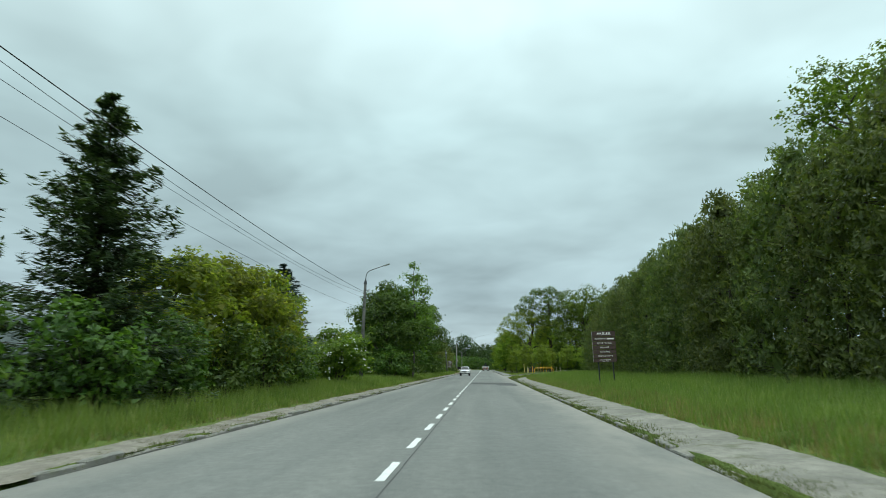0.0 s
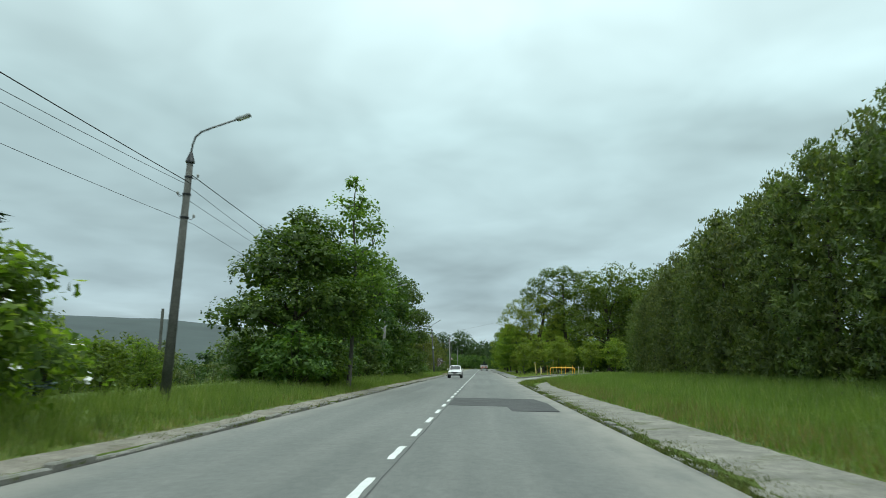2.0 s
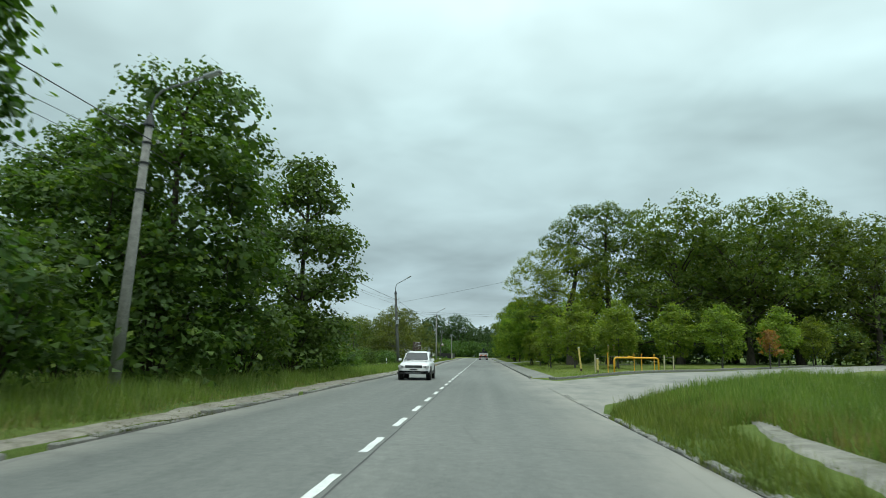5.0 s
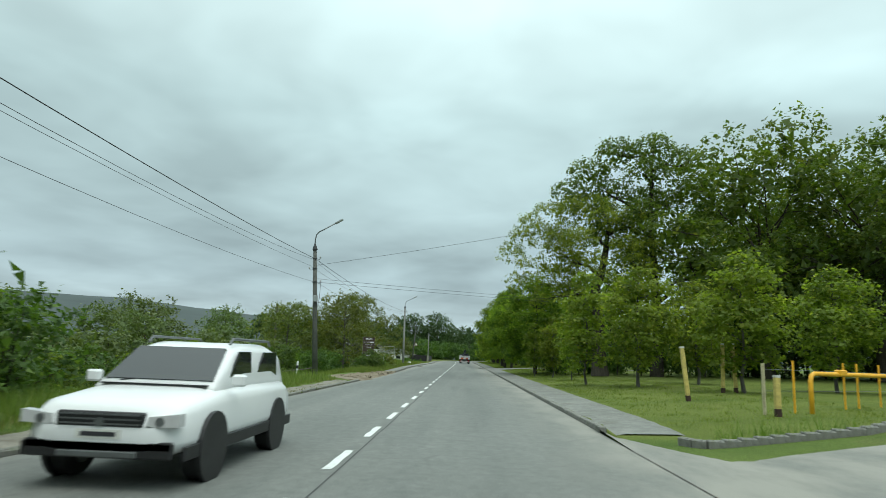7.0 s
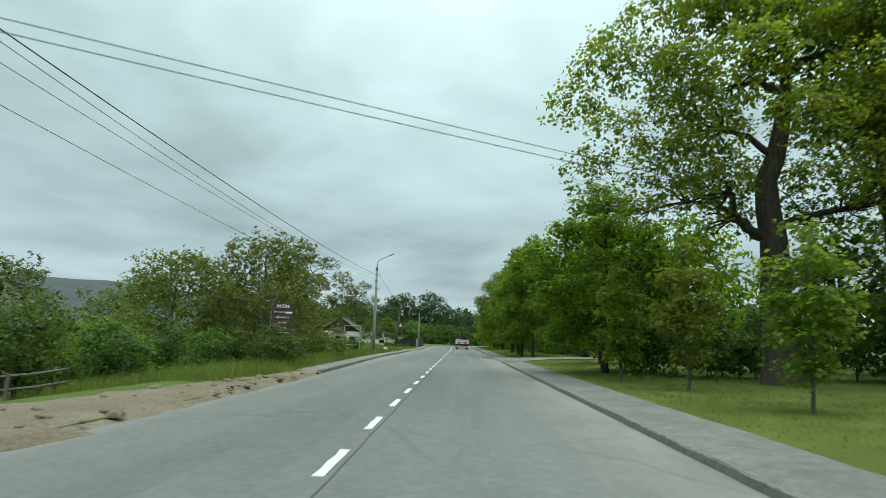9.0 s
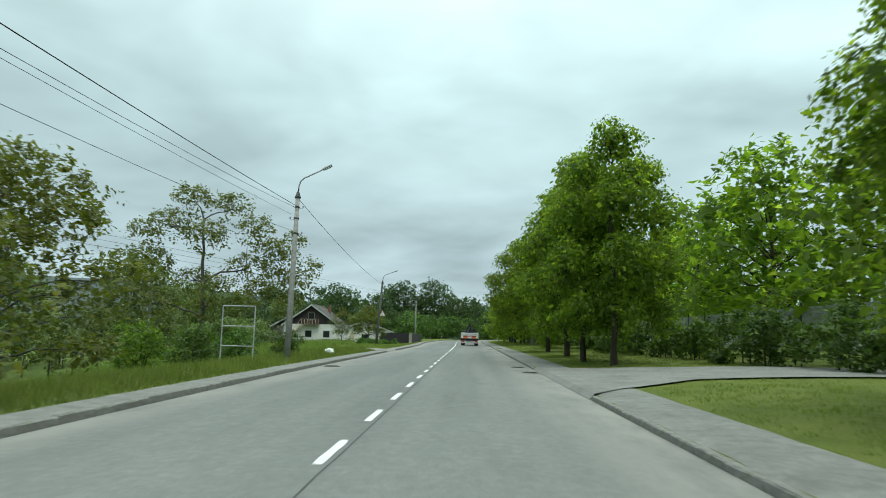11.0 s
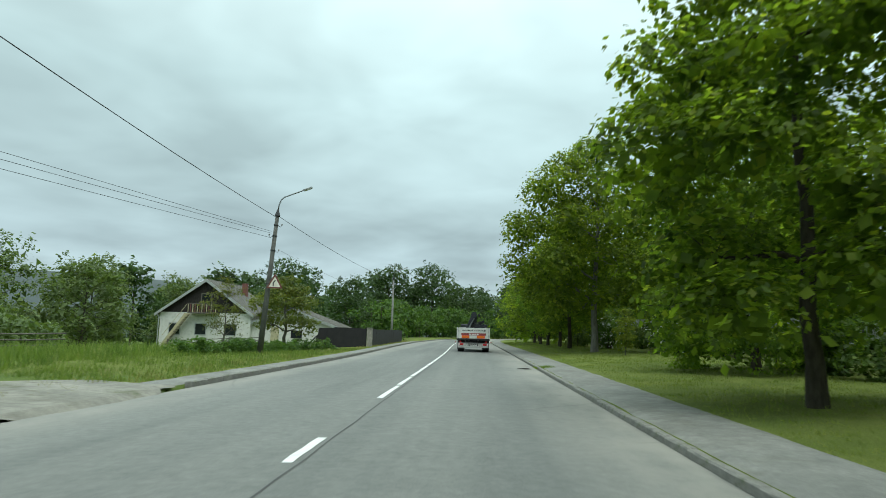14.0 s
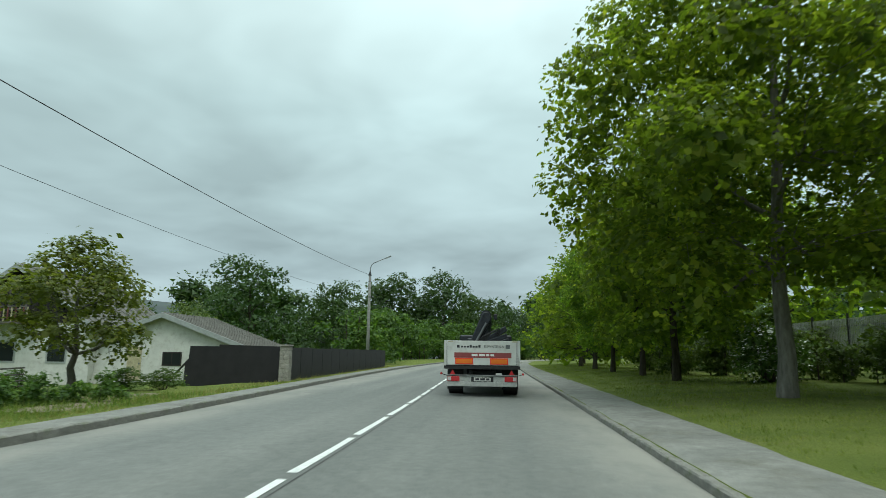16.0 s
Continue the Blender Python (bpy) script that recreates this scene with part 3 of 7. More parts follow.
def in_clusters(rng, cents, rads, count, squash=0.68, pad=0.72, leaf=0.2, per=8, fill=0.16):
    """Leaf places in small tufts on the skins of the clusters, none of them deep inside a neighbour, and the way outwards."""
    per = max(2, min(per, count // 40))
    want = max(1, count // per)
    w = rads ** 2
    pick = rng.choice(len(cents), want * 3, p=w / w.sum())
    d = unit(rng.normal(size=(want * 3, 3)))
    d[:, 2] = np.where(rng.uniform(0, 1, want * 3) < pad, np.abs(d[:, 2]), d[:, 2])
    inner = rng.uniform(0, 1, want * 3) < fill
    r = rads[pick] * np.where(inner, rng.uniform(0.3, 0.8, want * 3), rng.uniform(0.82, 1.0, want * 3) + 0.2 * rng.uniform(0, 1, want * 3) ** 5)
    o = d * r[:, None]
    o[:, 2] *= squash
    at = cents[pick] + o
    if len(cents) <= 260:
        deep = np.zeros(len(at), dtype=bool)
        for c, q in zip(cents, rads):
            k = (at - c) / np.array([q, q, q * squash])
            deep |= (k * k).sum(1) < 0.5
        keep = np.nonzero(~deep | (rng.uniform(0, 1, len(at)) < 0.12))[0]
    else:
        keep = np.arange(len(at))
    keep = keep[:want] if len(keep) >= want else np.concatenate([keep, rng.integers(0, len(at), want - len(keep))])
    at, d = at[keep], d[keep]
    k = rng.integers(0, len(at), count)
    size = (leaf * rng.uniform(0.6, 2.1, len(at)))[k][:, None]
    off = unit(rng.normal(size=(count, 3))) * (1.8 * rng.uniform(0, 1, count) ** 0.75)[:, None] * size * np.array([1.0, 1.0, 0.7])
    return at[k] + off, unit(d[k] + 0.5 * unit(off))


def rings(seed, *rows):
    """Clusters of a crown in rings: height, distance from the trunk, how many, radius."""
    rng = np.random.default_rng(seed)
    out = []
    for z, far, n, r in rows:
        a0 = rng.uniform(0, 6.283)
        for i in range(n):
            a, f = a0 + 6.283 * i / n + rng.uniform(-0.25, 0.25), far * rng.uniform(0.85, 1.12)
            out.append((f * math.cos(a), f * math.sin(a), z + rng.uniform(-0.5, 0.5) * r * 0.8, r * rng.uniform(0.82, 1.15)))
    return out


def big_tree(name, seed, trunk, r0, lobes, leaf, count, mats, label, category="tree", squash=0.85, slim=0.8, group="", twigs=6, fill=0.16, inner=0.14, split=True, stout=1.0):
    """A tree with a trunk along given points and a limb into each of its leaf masses."""
    rng = np.random.default_rng(seed)
    t = thing(name, (0, 0, 0), label, category, group)
    tp = [Vector(p) for p in trunk]
    n = len(tp) - 1
    wood = Wood()
    path = [tp[0] + Vector((0, 0, -0.3))] + [tp[int(k)].lerp(tp[min(n, int(k) + 1)], k - int(k)) + Vector((*(rng.normal(size=2) * 0.05), 0)) for k in np.linspace(0, n, 3 * n + 1)]
    wood.add(path, [r0 * 1.5, r0 * 1.25] + [r0 * (1 - 0.75 * u) for u in np.linspace(0.05, 1, 3 * n)], 9)
    top = tp[-1].z
    nodes = [(p, r0 * (1 - 0.7 * k / len(path))) for k, p in enumerate(path) if p.z > top * 0.2]
    twig = Wood()
    for x, y, z, r in sorted(lobes, key=lambda q: math.hypot(q[0], q[1]) + 0.4 * abs(q[2] - top * 0.5)):
        c = Vector((x, y, z))
        a, ra = min(nodes, key=lambda q: (c - q[0]).length + 1.5 * max(0.0, q[0].z - c.z + 0.25 * (c - q[0]).length))
        limb = Wood() if split else wood
        ln = (c - a).length
        rl = min(ra * 0.75, stout * (0.022 * ln + 0.03))
        bend = Vector((*(rng.normal(size=2) * 0.09 * ln), 0.08 * ln))
        pts = [a] + [a.lerp(c, u) + bend * math.sin(math.pi * u) + Vector(rng.normal(size=3)) * 0.035 * ln for u in (0.25, 0.5, 0.75)] + [c]
        rad = [rl, rl * 0.85, rl * 0.7, rl * 0.55, rl * 0.4]
        limb.add(pts, rad, 6)
        nodes += [(pts[k], rad[k]) for k in (2, 3, 4)]
        for i in range(twigs):
            d = Vector(unit(rng.normal(size=3) + np.array([0, 0, 0.4])))
            b = pts[3].lerp(c, rng.uniform(0.1, 1.0))
            e = c + Vector((d.x, d.y, d.z * squash)) * r * rng.uniform(0.75, 1.0)
            twig.add([b, b.lerp(e, 0.5) + Vector(rng.normal(size=3)) * 0.08 * r, e], [rl * 0.3, rl * 0.2, 0.006], 4)
        if split:
            under(mesh_object("limb", limb.v, limb.f, mats[0], True), t)
    under(mesh_object("trunk", wood.v, wood.f, mats[0], True), t)
    tagged(under(mesh_object("branchwork", twig.v, twig.f, mats[0], True), t), kind="stuff")
    L = np.array(lobes)
    pos, out = in_clusters(rng, L[:, :3], L[:, 3], count, squash, 0.62, leaf, 8, fill)
    m = int(count * inner)
    pos3, out3 = in_clusters(rng, L[:, :3], L[:, 3] * 0.5, m, squash, 0.3, leaf * 2, 3, 0.5)
    pos, out = np.concatenate([pos, pos3]), np.concatenate([out, out3])
    pos[:, 2] = np.maximum(pos[:, 2], 0.12)
    v, f = leaf_cloud(rng, pos, out, np.concatenate([np.full(count, leaf), np.full(m, leaf * 1.9)]), 0.5, 0.55, slim)
    under(mesh_object("crown", v, f, mats[1]), t)
    return t


def tree(name, seed, H, R, base, profile, leaf, count, mats, label, category="tree", r0=None, limbs=26, lean=0.0, cluster=0.26, rise=(15, 55), up=0.55, slim=0.62, droop=0.0, group="", fork=0.93, shoot=11, inner=2.4, split=False):
    """A broadleaf tree: tapered trunk, limbs, side branches, and leaf clusters on them."""
    rng = np.random.default_rng(seed)
    t = thing(name, (0, 0, 0), label, category, group)
    r0 = r0 or H * 0.017
    wood = Wood()
    ph = rng.uniform(0, 6.28)
    tp = [Vector((math.sin(ph + u * 5) * 0.012 * H * u + lean * u * H, math.cos(ph + u * 4) * 0.012 * H * u, u * H * fork)) for u in np.linspace(0, 1, 9)]
    wood.add([tp[0] + Vector((0, 0, -0.3))] + tp, [r0 * 1.5] + [r0 * (1.25 if u == 0 else 1 - 0.9 * u) + 0.01 for u in np.linspace(0, 1, 9)], 8)
    cents, rads = [], []
    main = wood
    for i in range(limbs):
        if split:
            wood = Wood()
        u = base + (0.97 - base) * ((i + rng.uniform(0.1, 0.9)) / limbs)
        k = u * 8
        at = tp[int(k)].lerp(tp[min(8, int(k) + 1)], k - int(k))
        az = i * 2.4 + rng.uniform(-0.5, 0.5)
        tu = (u - base) / (1 - base)
        ln = R * profile(tu) * rng.uniform(0.78, 1.12)
        if fork < 0.9:
            ln = ln * (1 - tu) + tu * (1 - fork) * H * rng.uniform(0.75, 1.05)
        el = radians(rise[0] + (rise[1] - rise[0]) * (u - base) / (1 - base) + rng.uniform(-12, 12))
        pts = [at]
        for s in (0.3, 0.55, 0.8, 1.0):
            e = el * (1 - (0.35 if fork > 0.9 else 0.35 - 0.28 * tu) * s) - droop * s
            pts.append(at + Vector((math.cos(az) * math.cos(e), math.sin(az) * math.cos(e), math.sin(e))) * ln * s + Vector(rng.normal(size=3)) * 0.035 * ln)
        rl = r0 * (0.42 - 0.22 * u)
        wood.add(pts, [rl, rl * 0.75, rl * 0.55, rl * 0.38, rl * 0.18], 5)
        for s in range(3 if ln > 1.2 else 2):
            q = 0.4 + 0.6 * (s + rng.uniform(0, 1)) / 4
            j = min(3, int(q * 4))
            p0 = pts[j].lerp(pts[j + 1], q * 4 - j) if q < 1 else pts[-1]
            az2, ln2 = az + rng.uniform(-1.3, 1.3), ln * rng.uniform(0.18, 0.4)
            e2 = rng.uniform(-0.3, 0.7) - droop
            p1 = p0 + Vector((math.cos(az2) * math.cos(e2), math.sin(az2) * math.cos(e2), math.sin(e2))) * ln2
            wood.add([p0, p0.lerp(p1, 0.5) + Vector((0, 0, 0.04 * ln2)), p1], [rl * 0.3, rl * 0.2, rl * 0.08], 4)
            cents.append(tuple(p1))
            rads.append(R * cluster * rng.uniform(0.6, 1.2))
        cents.append(tuple(pts[-1]))
        rads.append(R * cluster * rng.uniform(0.6, 1.1))
        if split:
            under(mesh_object("limb", wood.v, wood.f, mats[0], True), t)
    wood = main
    cents.append((tp[8].x, tp[8].y, tp[8].z + (0.02 if fork > 0.9 else 0.2) * H))
    rads.append(R * cluster * 0.8)
    under(mesh_object("trunk", wood.v, wood.f, mats[0], True), t)
    n = count // 5
    pos, out = in_clusters(rng, np.array(cents), np.array(rads), count - n, leaf=leaf)
    # leafy shoots that point up and out of the clusters
    root, way = in_clusters(rng, np.array(cents), np.array(rads) * 0.95, max(1, n // shoot), leaf=leaf, per=2, fill=0.0)
    way = unit(way * 0.8 + np.array([0, 0, 0.55 - droop * 2.5]) + 0.35 * unit(rng.normal(size=way.shape)))
    k = rng.integers(0, len(root), n)
    step = rng.uniform(0, 1, n)[:, None]
    spread = (1 - 0.6 * step) * leaf * 0.55
    pos2 = root[k] + way[k] * step * R * 0.15 * rng.uniform(0.6, 1.3, len(root))[k][:, None] + spread * rng.normal(size=(n, 3))
    # large inner leaves shade the heart of the crown
    m = count // 10
    pos3, out3 = in_clusters(rng, np.array(cents) * np.array([0.86, 0.86, 0.97]), np.array(rads) * 0.55, m, 0.7, 0.3, leaf * 2, 3, 0.5)
    pos, out = np.concatenate([pos, pos2, pos3]), np.concatenate([out, way[k], out3])
    sizes = np.concatenate([np.full(len(pos) - m, leaf), np.full(m, leaf * inner)])
    pos[:, 2] = np.maximum(pos[:, 2], 0.15)
    v, f = leaf_cloud(rng, pos, out, sizes, up, 0.7, slim, small=True)
    under(mesh_object("crown", v, f, mats[1]), t)
    return t


def bush(name, seed, H, R, leaf, count, mats, label, flowers=0, category="shrub", group=""):
    """A shrub: several stems out of the ground and clusters down to it."""
    rng = np.random.default_rng(seed)
    t = thing(name, (0, 0, 0), label, category, group)
    wood, cents, rads = Wood(), [], []
    for i in range(13):
        az, el = i * 2.4, radians(rng.uniform(32, 88))
        ln = H * rng.uniform(0.6, 0.98) if el > 0.9 else min(R, H) * rng.uniform(0.7, 1.1)
        tip = Vector((math.cos(az) * math.cos(el) * max(R / max(H, 0.1), 0.9), math.sin(az) * math.cos(el) * max(R / max(H, 0.1), 0.9), math.sin(el))) * ln
        m = tip * 0.5 + Vector((0, 0, 0.08 * ln))
        wood.add([(0.1 * math.cos(az), 0.1 * math.sin(az), -0.2), m, tip], [0.05, 0.03, 0.01], 4)
        for q, k in ((tip, 0.30), (tip * 0.72 + Vector(rng.normal(size=3)) * 0.12 * H, 0.34), (tip * 0.42 + Vector(rng.normal(size=3)) * 0.15 * H, 0.36)):
            cents.append((q.x, q.y, max(q.z, 0.2 * H)))
            rads.append(min(R, H) * k * rng.uniform(0.7, 1.2))
    under(mesh_object("stem", wood.v, wood.f, mats[0], True), t)
    pos, out = in_clusters(rng, np.array(cents), np.array(rads), count, 0.85, leaf=leaf)
    pos[:, 2] = np.abs(pos[:, 2]) + 0.02
    v, f = leaf_cloud(rng, pos, out, leaf, small=True)
    under(mesh_object("foliage", v, f, mats[1]), t)
    if flowers:
        pos, out = in_clusters(rng, np.array(cents), np.array(rads) * 1.06, flowers, 0.85, leaf=0.1, per=3, fill=0.0)
        pos[:, 2] = np.abs(pos[:, 2]) + 0.1
        v, f = leaf_cloud(rng, pos, out, 0.13, 0.8, 0.3, 0.9)
        under(mesh_object("blossom", v, f, M["flower"]), t)["label"] = "white flower clusters"
    return t


def column_tree(name, seed, H, R, leaf, count, mats, label, group=""):
    """A tall evergreen, leafy to the ground, with upright sprays."""
    rng = np.random.default_rng(seed)
    t = thing(name, (0, 0, 0), label, "tree", group)
    wood = Wood()
    wood.add([(0, 0, -0.3), (0, 0, H * 0.5), (0.1, 0, H * 0.95)], [0.2, 0.12, 0.02], 6)
    n = 190
    u = rng.uniform(0, 1, n) ** 0.85
    prof = np.interp(u, [0, 0.06, 0.3, 0.6, 0.85, 1], [0.86, 1.0, 1.0, 0.95, 0.75, 0.12])
    az = rng.uniform(0, 6.283, n)
    rr = R * prof * rng.uniform(0.6, 1.08, n)
    u[:26] = rng.uniform(0, 0.05, 26)
    cents = np.stack([rr * np.cos(az), rr * np.sin(az), 0.25 + u * H * 0.95], 1)
    for i in range(0, n, 4):
        wood.add([(0, 0, max(0.2, cents[i, 2] - 0.5)), tuple(cents[i])], [0.04, 0.012], 4)
    rads = rng.uniform(0.45, 0.95, n) * R * 0.30
    under(mesh_object("trunk", wood.v, wood.f, mats[0], True), t)
    pos, out = in_clusters(rng, cents, rads, count, 1.5, 0.2, leaf * 0.6, 7)
    pos[:, 2] = np.maximum(pos[:, 2], 0.05)
    m = 420
    ci = rng.integers(0, n, m)
    heart = cents[ci] * np.array([0.62, 0.62, 1.0]) + rng.normal(size=(m, 3)) * 0.2
    pos = np.concatenate([pos, heart])
    size = np.concatenate([np.full(count, leaf), np.full(m, 0.95)])
    along = np.stack([pos[:, 0] * 0.25, pos[:, 1] * 0.25, np.full(len(pos), 1.0)], 1)
    v, f = leaf_cloud(rng, pos, unit(pos * np.array([1, 1, 0])), size, 0.2, 0.6, 0.42, along, True)
    under(mesh_object("crown", v, f, mats[1]), t)
    return t


def spruce(name, seed, H, R, mats, label, levels=26, per=8):
    """A spruce: whorls of drooping boughs with hanging sprays of needles."""
    rng = np.random.default_rng(seed)
    t = thing(name, (0, 0, 0), label, "tree")
    wood = Wood()
    wood.add([(0, 0, -0.3), (0, 0, H * 0.5), (0, 0, H)], [H * 0.018, H * 0.011, 0.012], 7)
    P, D = [], []
    for i in range(levels):
        u = 0.05 + 0.94 * (i / (levels - 1)) ** 0.9
        ln0 = R * (1 - u) ** 0.8 + 0.12
        for k in range(per if u < 0.8 else 5):
            az = i * 1.1 + k * 6.283 / per + rng.uniform(-0.25, 0.25)
            ln = ln0 * rng.uniform(0.6, 1.15)
            dz = -0.28 * (1 - u) + 0.3 * u + rng.uniform(-0.1, 0.1)
            zb = min(0.985, u + rng.uniform(-0.5, 0.5) / levels) * H
            d = np.array([math.cos(az), math.sin(az)])
            q = [np.array([d[0] * ln * s, d[1] * ln * s, zb + ln * (dz * s + 0.22 * s * s)]) for s in (0, 0.35, 0.7, 1.0)]
            wood.add([tuple(p) for p in q], [0.03 * (1 - u) + 0.008, 0.02 * (1 - u) + 0.006, 0.010, 0.004], 4)
            m = int(8 + 32 * ln)
            s = rng.uniform(0.12, 1.03, m)
            side = rng.normal(size=m) * 0.13 * ln * (1.1 - s)
            P.append(np.stack([d[0] * ln * s - d[1] * side, d[1] * ln * s + d[0] * side, zb + ln * (dz * s + 0.22 * s * s) - rng.uniform(0, 0.26, m) * ln ** 0.5], 1))
            D.append(np.stack([np.full(m, d[0]) - d[1] * np.sign(side) * 0.8, np.full(m, d[1]) + d[0] * np.sign(side) * 0.8, rng.uniform(-0.7, 0.1, m)], 1))
    P, D = np.concatenate(P), np.concatenate(D)
    under(mesh_object("trunk", wood.v, wood.f, mats[0], True), t)
    v, f = leaf_cloud(rng, P, np.tile([0, 0, 1.0], (len(P), 1)), 0.42, 0.6, 0.5, 0.30, D)
    under(mesh_object("crown", v, f, mats[1]), t)
    return t


def stand(ob, x, y, s=1.0, rz=0.0, z=None, wide=1.0):
    """Set a template tree or shrub on the ground."""
    ob.matrix_basis = Matrix.Translation((x, y, ground_z(x, y) - 0.05 if z is None else z)) @ pose(0, 0, 0, 0, 0, rz) @ Matrix.Diagonal((s * wide, s * wide, s, 1))


def more(ob, x, y, s=1.0, rz=0.0, wide=1.0, z=None):
    k = copy_thing(ob, Matrix.Identity(4))
    stand(k, x, y, s, rz, z, wide)
    return k


def round_crown(u):
    return 0.55 + 0.5 * math.sin(math.pi * min(1, u * 0.9 + 0.18)) - 0.35 * u * u


def dome(u):
    return 1.05 - 0.25 * u - 0.5 * u ** 4


def broad(u):
    return 0.75 + 0.4 * math.sin(math.pi * min(1, u * 0.8 + 0.2)) - 0.45 * u ** 3


def spire(u):
    return 0.95 * (1 - u) ** 0.7 + 0.12



def belt(name, seed, pts, H, step, leaf, per, mat, label, wide=1.0):
    """A far strip of woodland or hedge: trunks and many leaf clumps, in one mesh of leaves and one of stems."""
    rng = np.random.default_rng(seed)
    cents, rads, wood = [], [], Wood()
    for (x0, y0), (x1, y1) in zip(pts, pts[1:]):
        n = max(1, int(math.hypot(x1 - x0, y1 - y0) / step))
        for i in range(n):
            u = (i + rng.uniform(0, 1)) / n
            x, y = x0 + (x1 - x0) * u + rng.normal() * step * 0.35, y0 + (y1 - y0) * u + rng.normal() * step * 0.35
            h, z = H * rng.uniform(0.7, 1.15), ground_z(x, y)
            wood.add([(x, y, z - 0.2), (x, y, z + h * 0.8)], [h * 0.016, h * 0.006], 5)
            for k in range(11):
                v = rng.uniform(0.1, 1.0)
                r = h * 0.34 * wide * math.sqrt(max(0.05, 1 - (2 * v - 0.95) ** 2)) * rng.uniform(0.3, 1)
                a = rng.uniform(0, 6.283)
                cents.append((x + r * math.cos(a), y + r * math.sin(a), z + h * v * 0.92))
                rads.append(h * rng.uniform(0.10, 0.2) * max(1, wide * 0.8))
    pos, out = in_clusters(rng, np.array(cents), np.array(rads), len(cents) * per, 0.8, 0.4, leaf * 0.8)
    v, f = leaf_cloud(rng, pos, out, leaf, small=True)
    t = thing(name, (0, 0, 0), label, "trees", kind="stuff")
    under(mesh_object("foliage", v, f, mat), t)
    under(mesh_object("trunk", wood.v, wood.f, M["bark"]), t)
    return t


# right: the tall evergreen row and the fresh green tops behind it
thujas = [column_tree("thuja", 40 + i, 14.0, 3.1, 0.30, 8600, (M["bark"], M["thuja"]), "tall dense dark green thuja in a long row", "evergreen row") for i in range(3)]
for i, y in enumerate(np.arange(13.2, 101, 3.2)):
    x, s = 16.6 + 0.4 * math.sin(i * 1.9), 0.85 + 0.03 * math.sin(i * 2.3) - lerp(y, (50, 0), (66, 0.05), (75, 0.06), (88, 0.18), (100, 0.33))
    (stand if i < 3 else more)(thujas[i % 3], x, y, s, i * 67)
birch = tree("birch", 7, 20.5, 5.0, 0.3, dome, 0.21, 12500, (M["barkgrey"], M["birch"]), "tall birch with hanging light green twigs", droop=0.3, limbs=34, cluster=0.24)
stand(birch, 24.5, 41, 1.03, wide=1.12)
more(birch, 27, 35, 1.03, 100, 1.2)
for i, (x, y, s) in enumerate(((21.5, 24, 0.66), (22, 52, 0.68), (22.5, 60, 0.68), (23, 69, 0.66))):
    more(birch, x, y, s, i * 50, 1.3)
# right: oaks past the side road, with dark undergrowth behind them
oaks = [tree("oak", 12 + i, 20.6, 7.6, 0.2, broad, 0.28, 20000, (M["bark"], M["oak"]), "old spreading oak with dark limbs and fresh leaves", r0=0.45, limbs=24, cluster=0.28, rise=(5, 72), fork=0.5, inner=2.2, split=True) for i in range(2)]
tall_oak = big_tree("oak", 15, [(0, 0, 0), (0.1, 0, 6), (-0.3, 0, 11.5), (-0.2, 0, 17.5)], 0.46,
                    [(-7.2, 0, 15, 1.6), (-5.5, 0.4, 17, 1.7), (-3.2, 0, 18.8, 1.7), (0, 0, 19.2, 1.8), (2.5, 0, 18, 1.8), (-5.5, -1, 13.5, 1.7), (-3.5, 1, 15.5, 1.8),
                     (-1, -1.5, 16.5, 1.8), (1.2, 1, 14.5, 1.8), (3.5, 0, 15.5, 1.8), (-4.2, -1.5, 11.5, 1.6), (-1.8, -2.4, 12.8, 1.7), (1.8, -2.2, 11.5, 1.7), (3.8, -1, 12, 1.7),
                     (5.2, 0, 13.8, 1.7), (-2.6, -2.4, 8.8, 1.5), (2.4, -2.4, 8.2, 1.6), (4.8, 1, 9.5, 1.7), (0, 2.8, 11, 1.9), (0, 2, 15, 1.9)],
                    0.21, 25000, (M["bark"], M["oak"]), "old spreading oak with dark limbs and fresh leaves", fill=0.1, inner=0.05, stout=1.6)
stand(tall_oak, 16.0, 156)
pale = big_tree("pale_oak", 17, [(0, 0, 0), (-0.05, 0, 4), (-0.15, 0, 7.3), (0.5, 0.2, 10), (0.9, 0.3, 12.5)], 0.6,
                [(-7.2, 0, 9.9, 1.1), (-6.3, 0, 11.3, 1.1), (-5.6, 0.5, 12.5, 1.1), (-5.0, 0, 11.4, 1.3), (-6.0, -1, 8.6, 1.1), (-4.2, 0, 13.4, 1.2), (-3.2, 1, 11.5, 1.3), (-2.2, 0, 9.2, 1.3), (-2.4, -1, 13.4, 1.3),
                 (-4.2, 1, 7.4, 1.2), (-6.8, 0, 7.4, 1.0), (-5.0, -0.5, 5.8, 0.9), (-2.6, -1.6, 6.4, 1.0), (-3.8, 0.5, 9.6, 1.2)] + rings(171, (6.4, 3.4, 6, 1.1), (8.2, 3.8, 8, 1.3), (10.4, 3.8, 9, 1.4), (12.4, 2.8, 7, 1.4), (14.0, 1.0, 3, 1.3)),
                0.15, 40000, (M["bark"], M["paleoak"]), "half-leafed pale oak with open twigs", twigs=12, fill=0.45, inner=0.0, stout=1.9)
stand(pale, 11.1, 155)
for i, (x, y, sc, r) in enumerate(((24, 154, 1.08, 0), (31, 151, 1.03, 50), (38.5, 155, 1.06, 130), (46, 152, 1.02, 260), (56, 156, 1.0, 310), (35, 166, 0.95, 200), (28, 165, 0.95, 20))):
    (stand if i < 2 else more)(oaks[i % 2], x, y, sc, r)
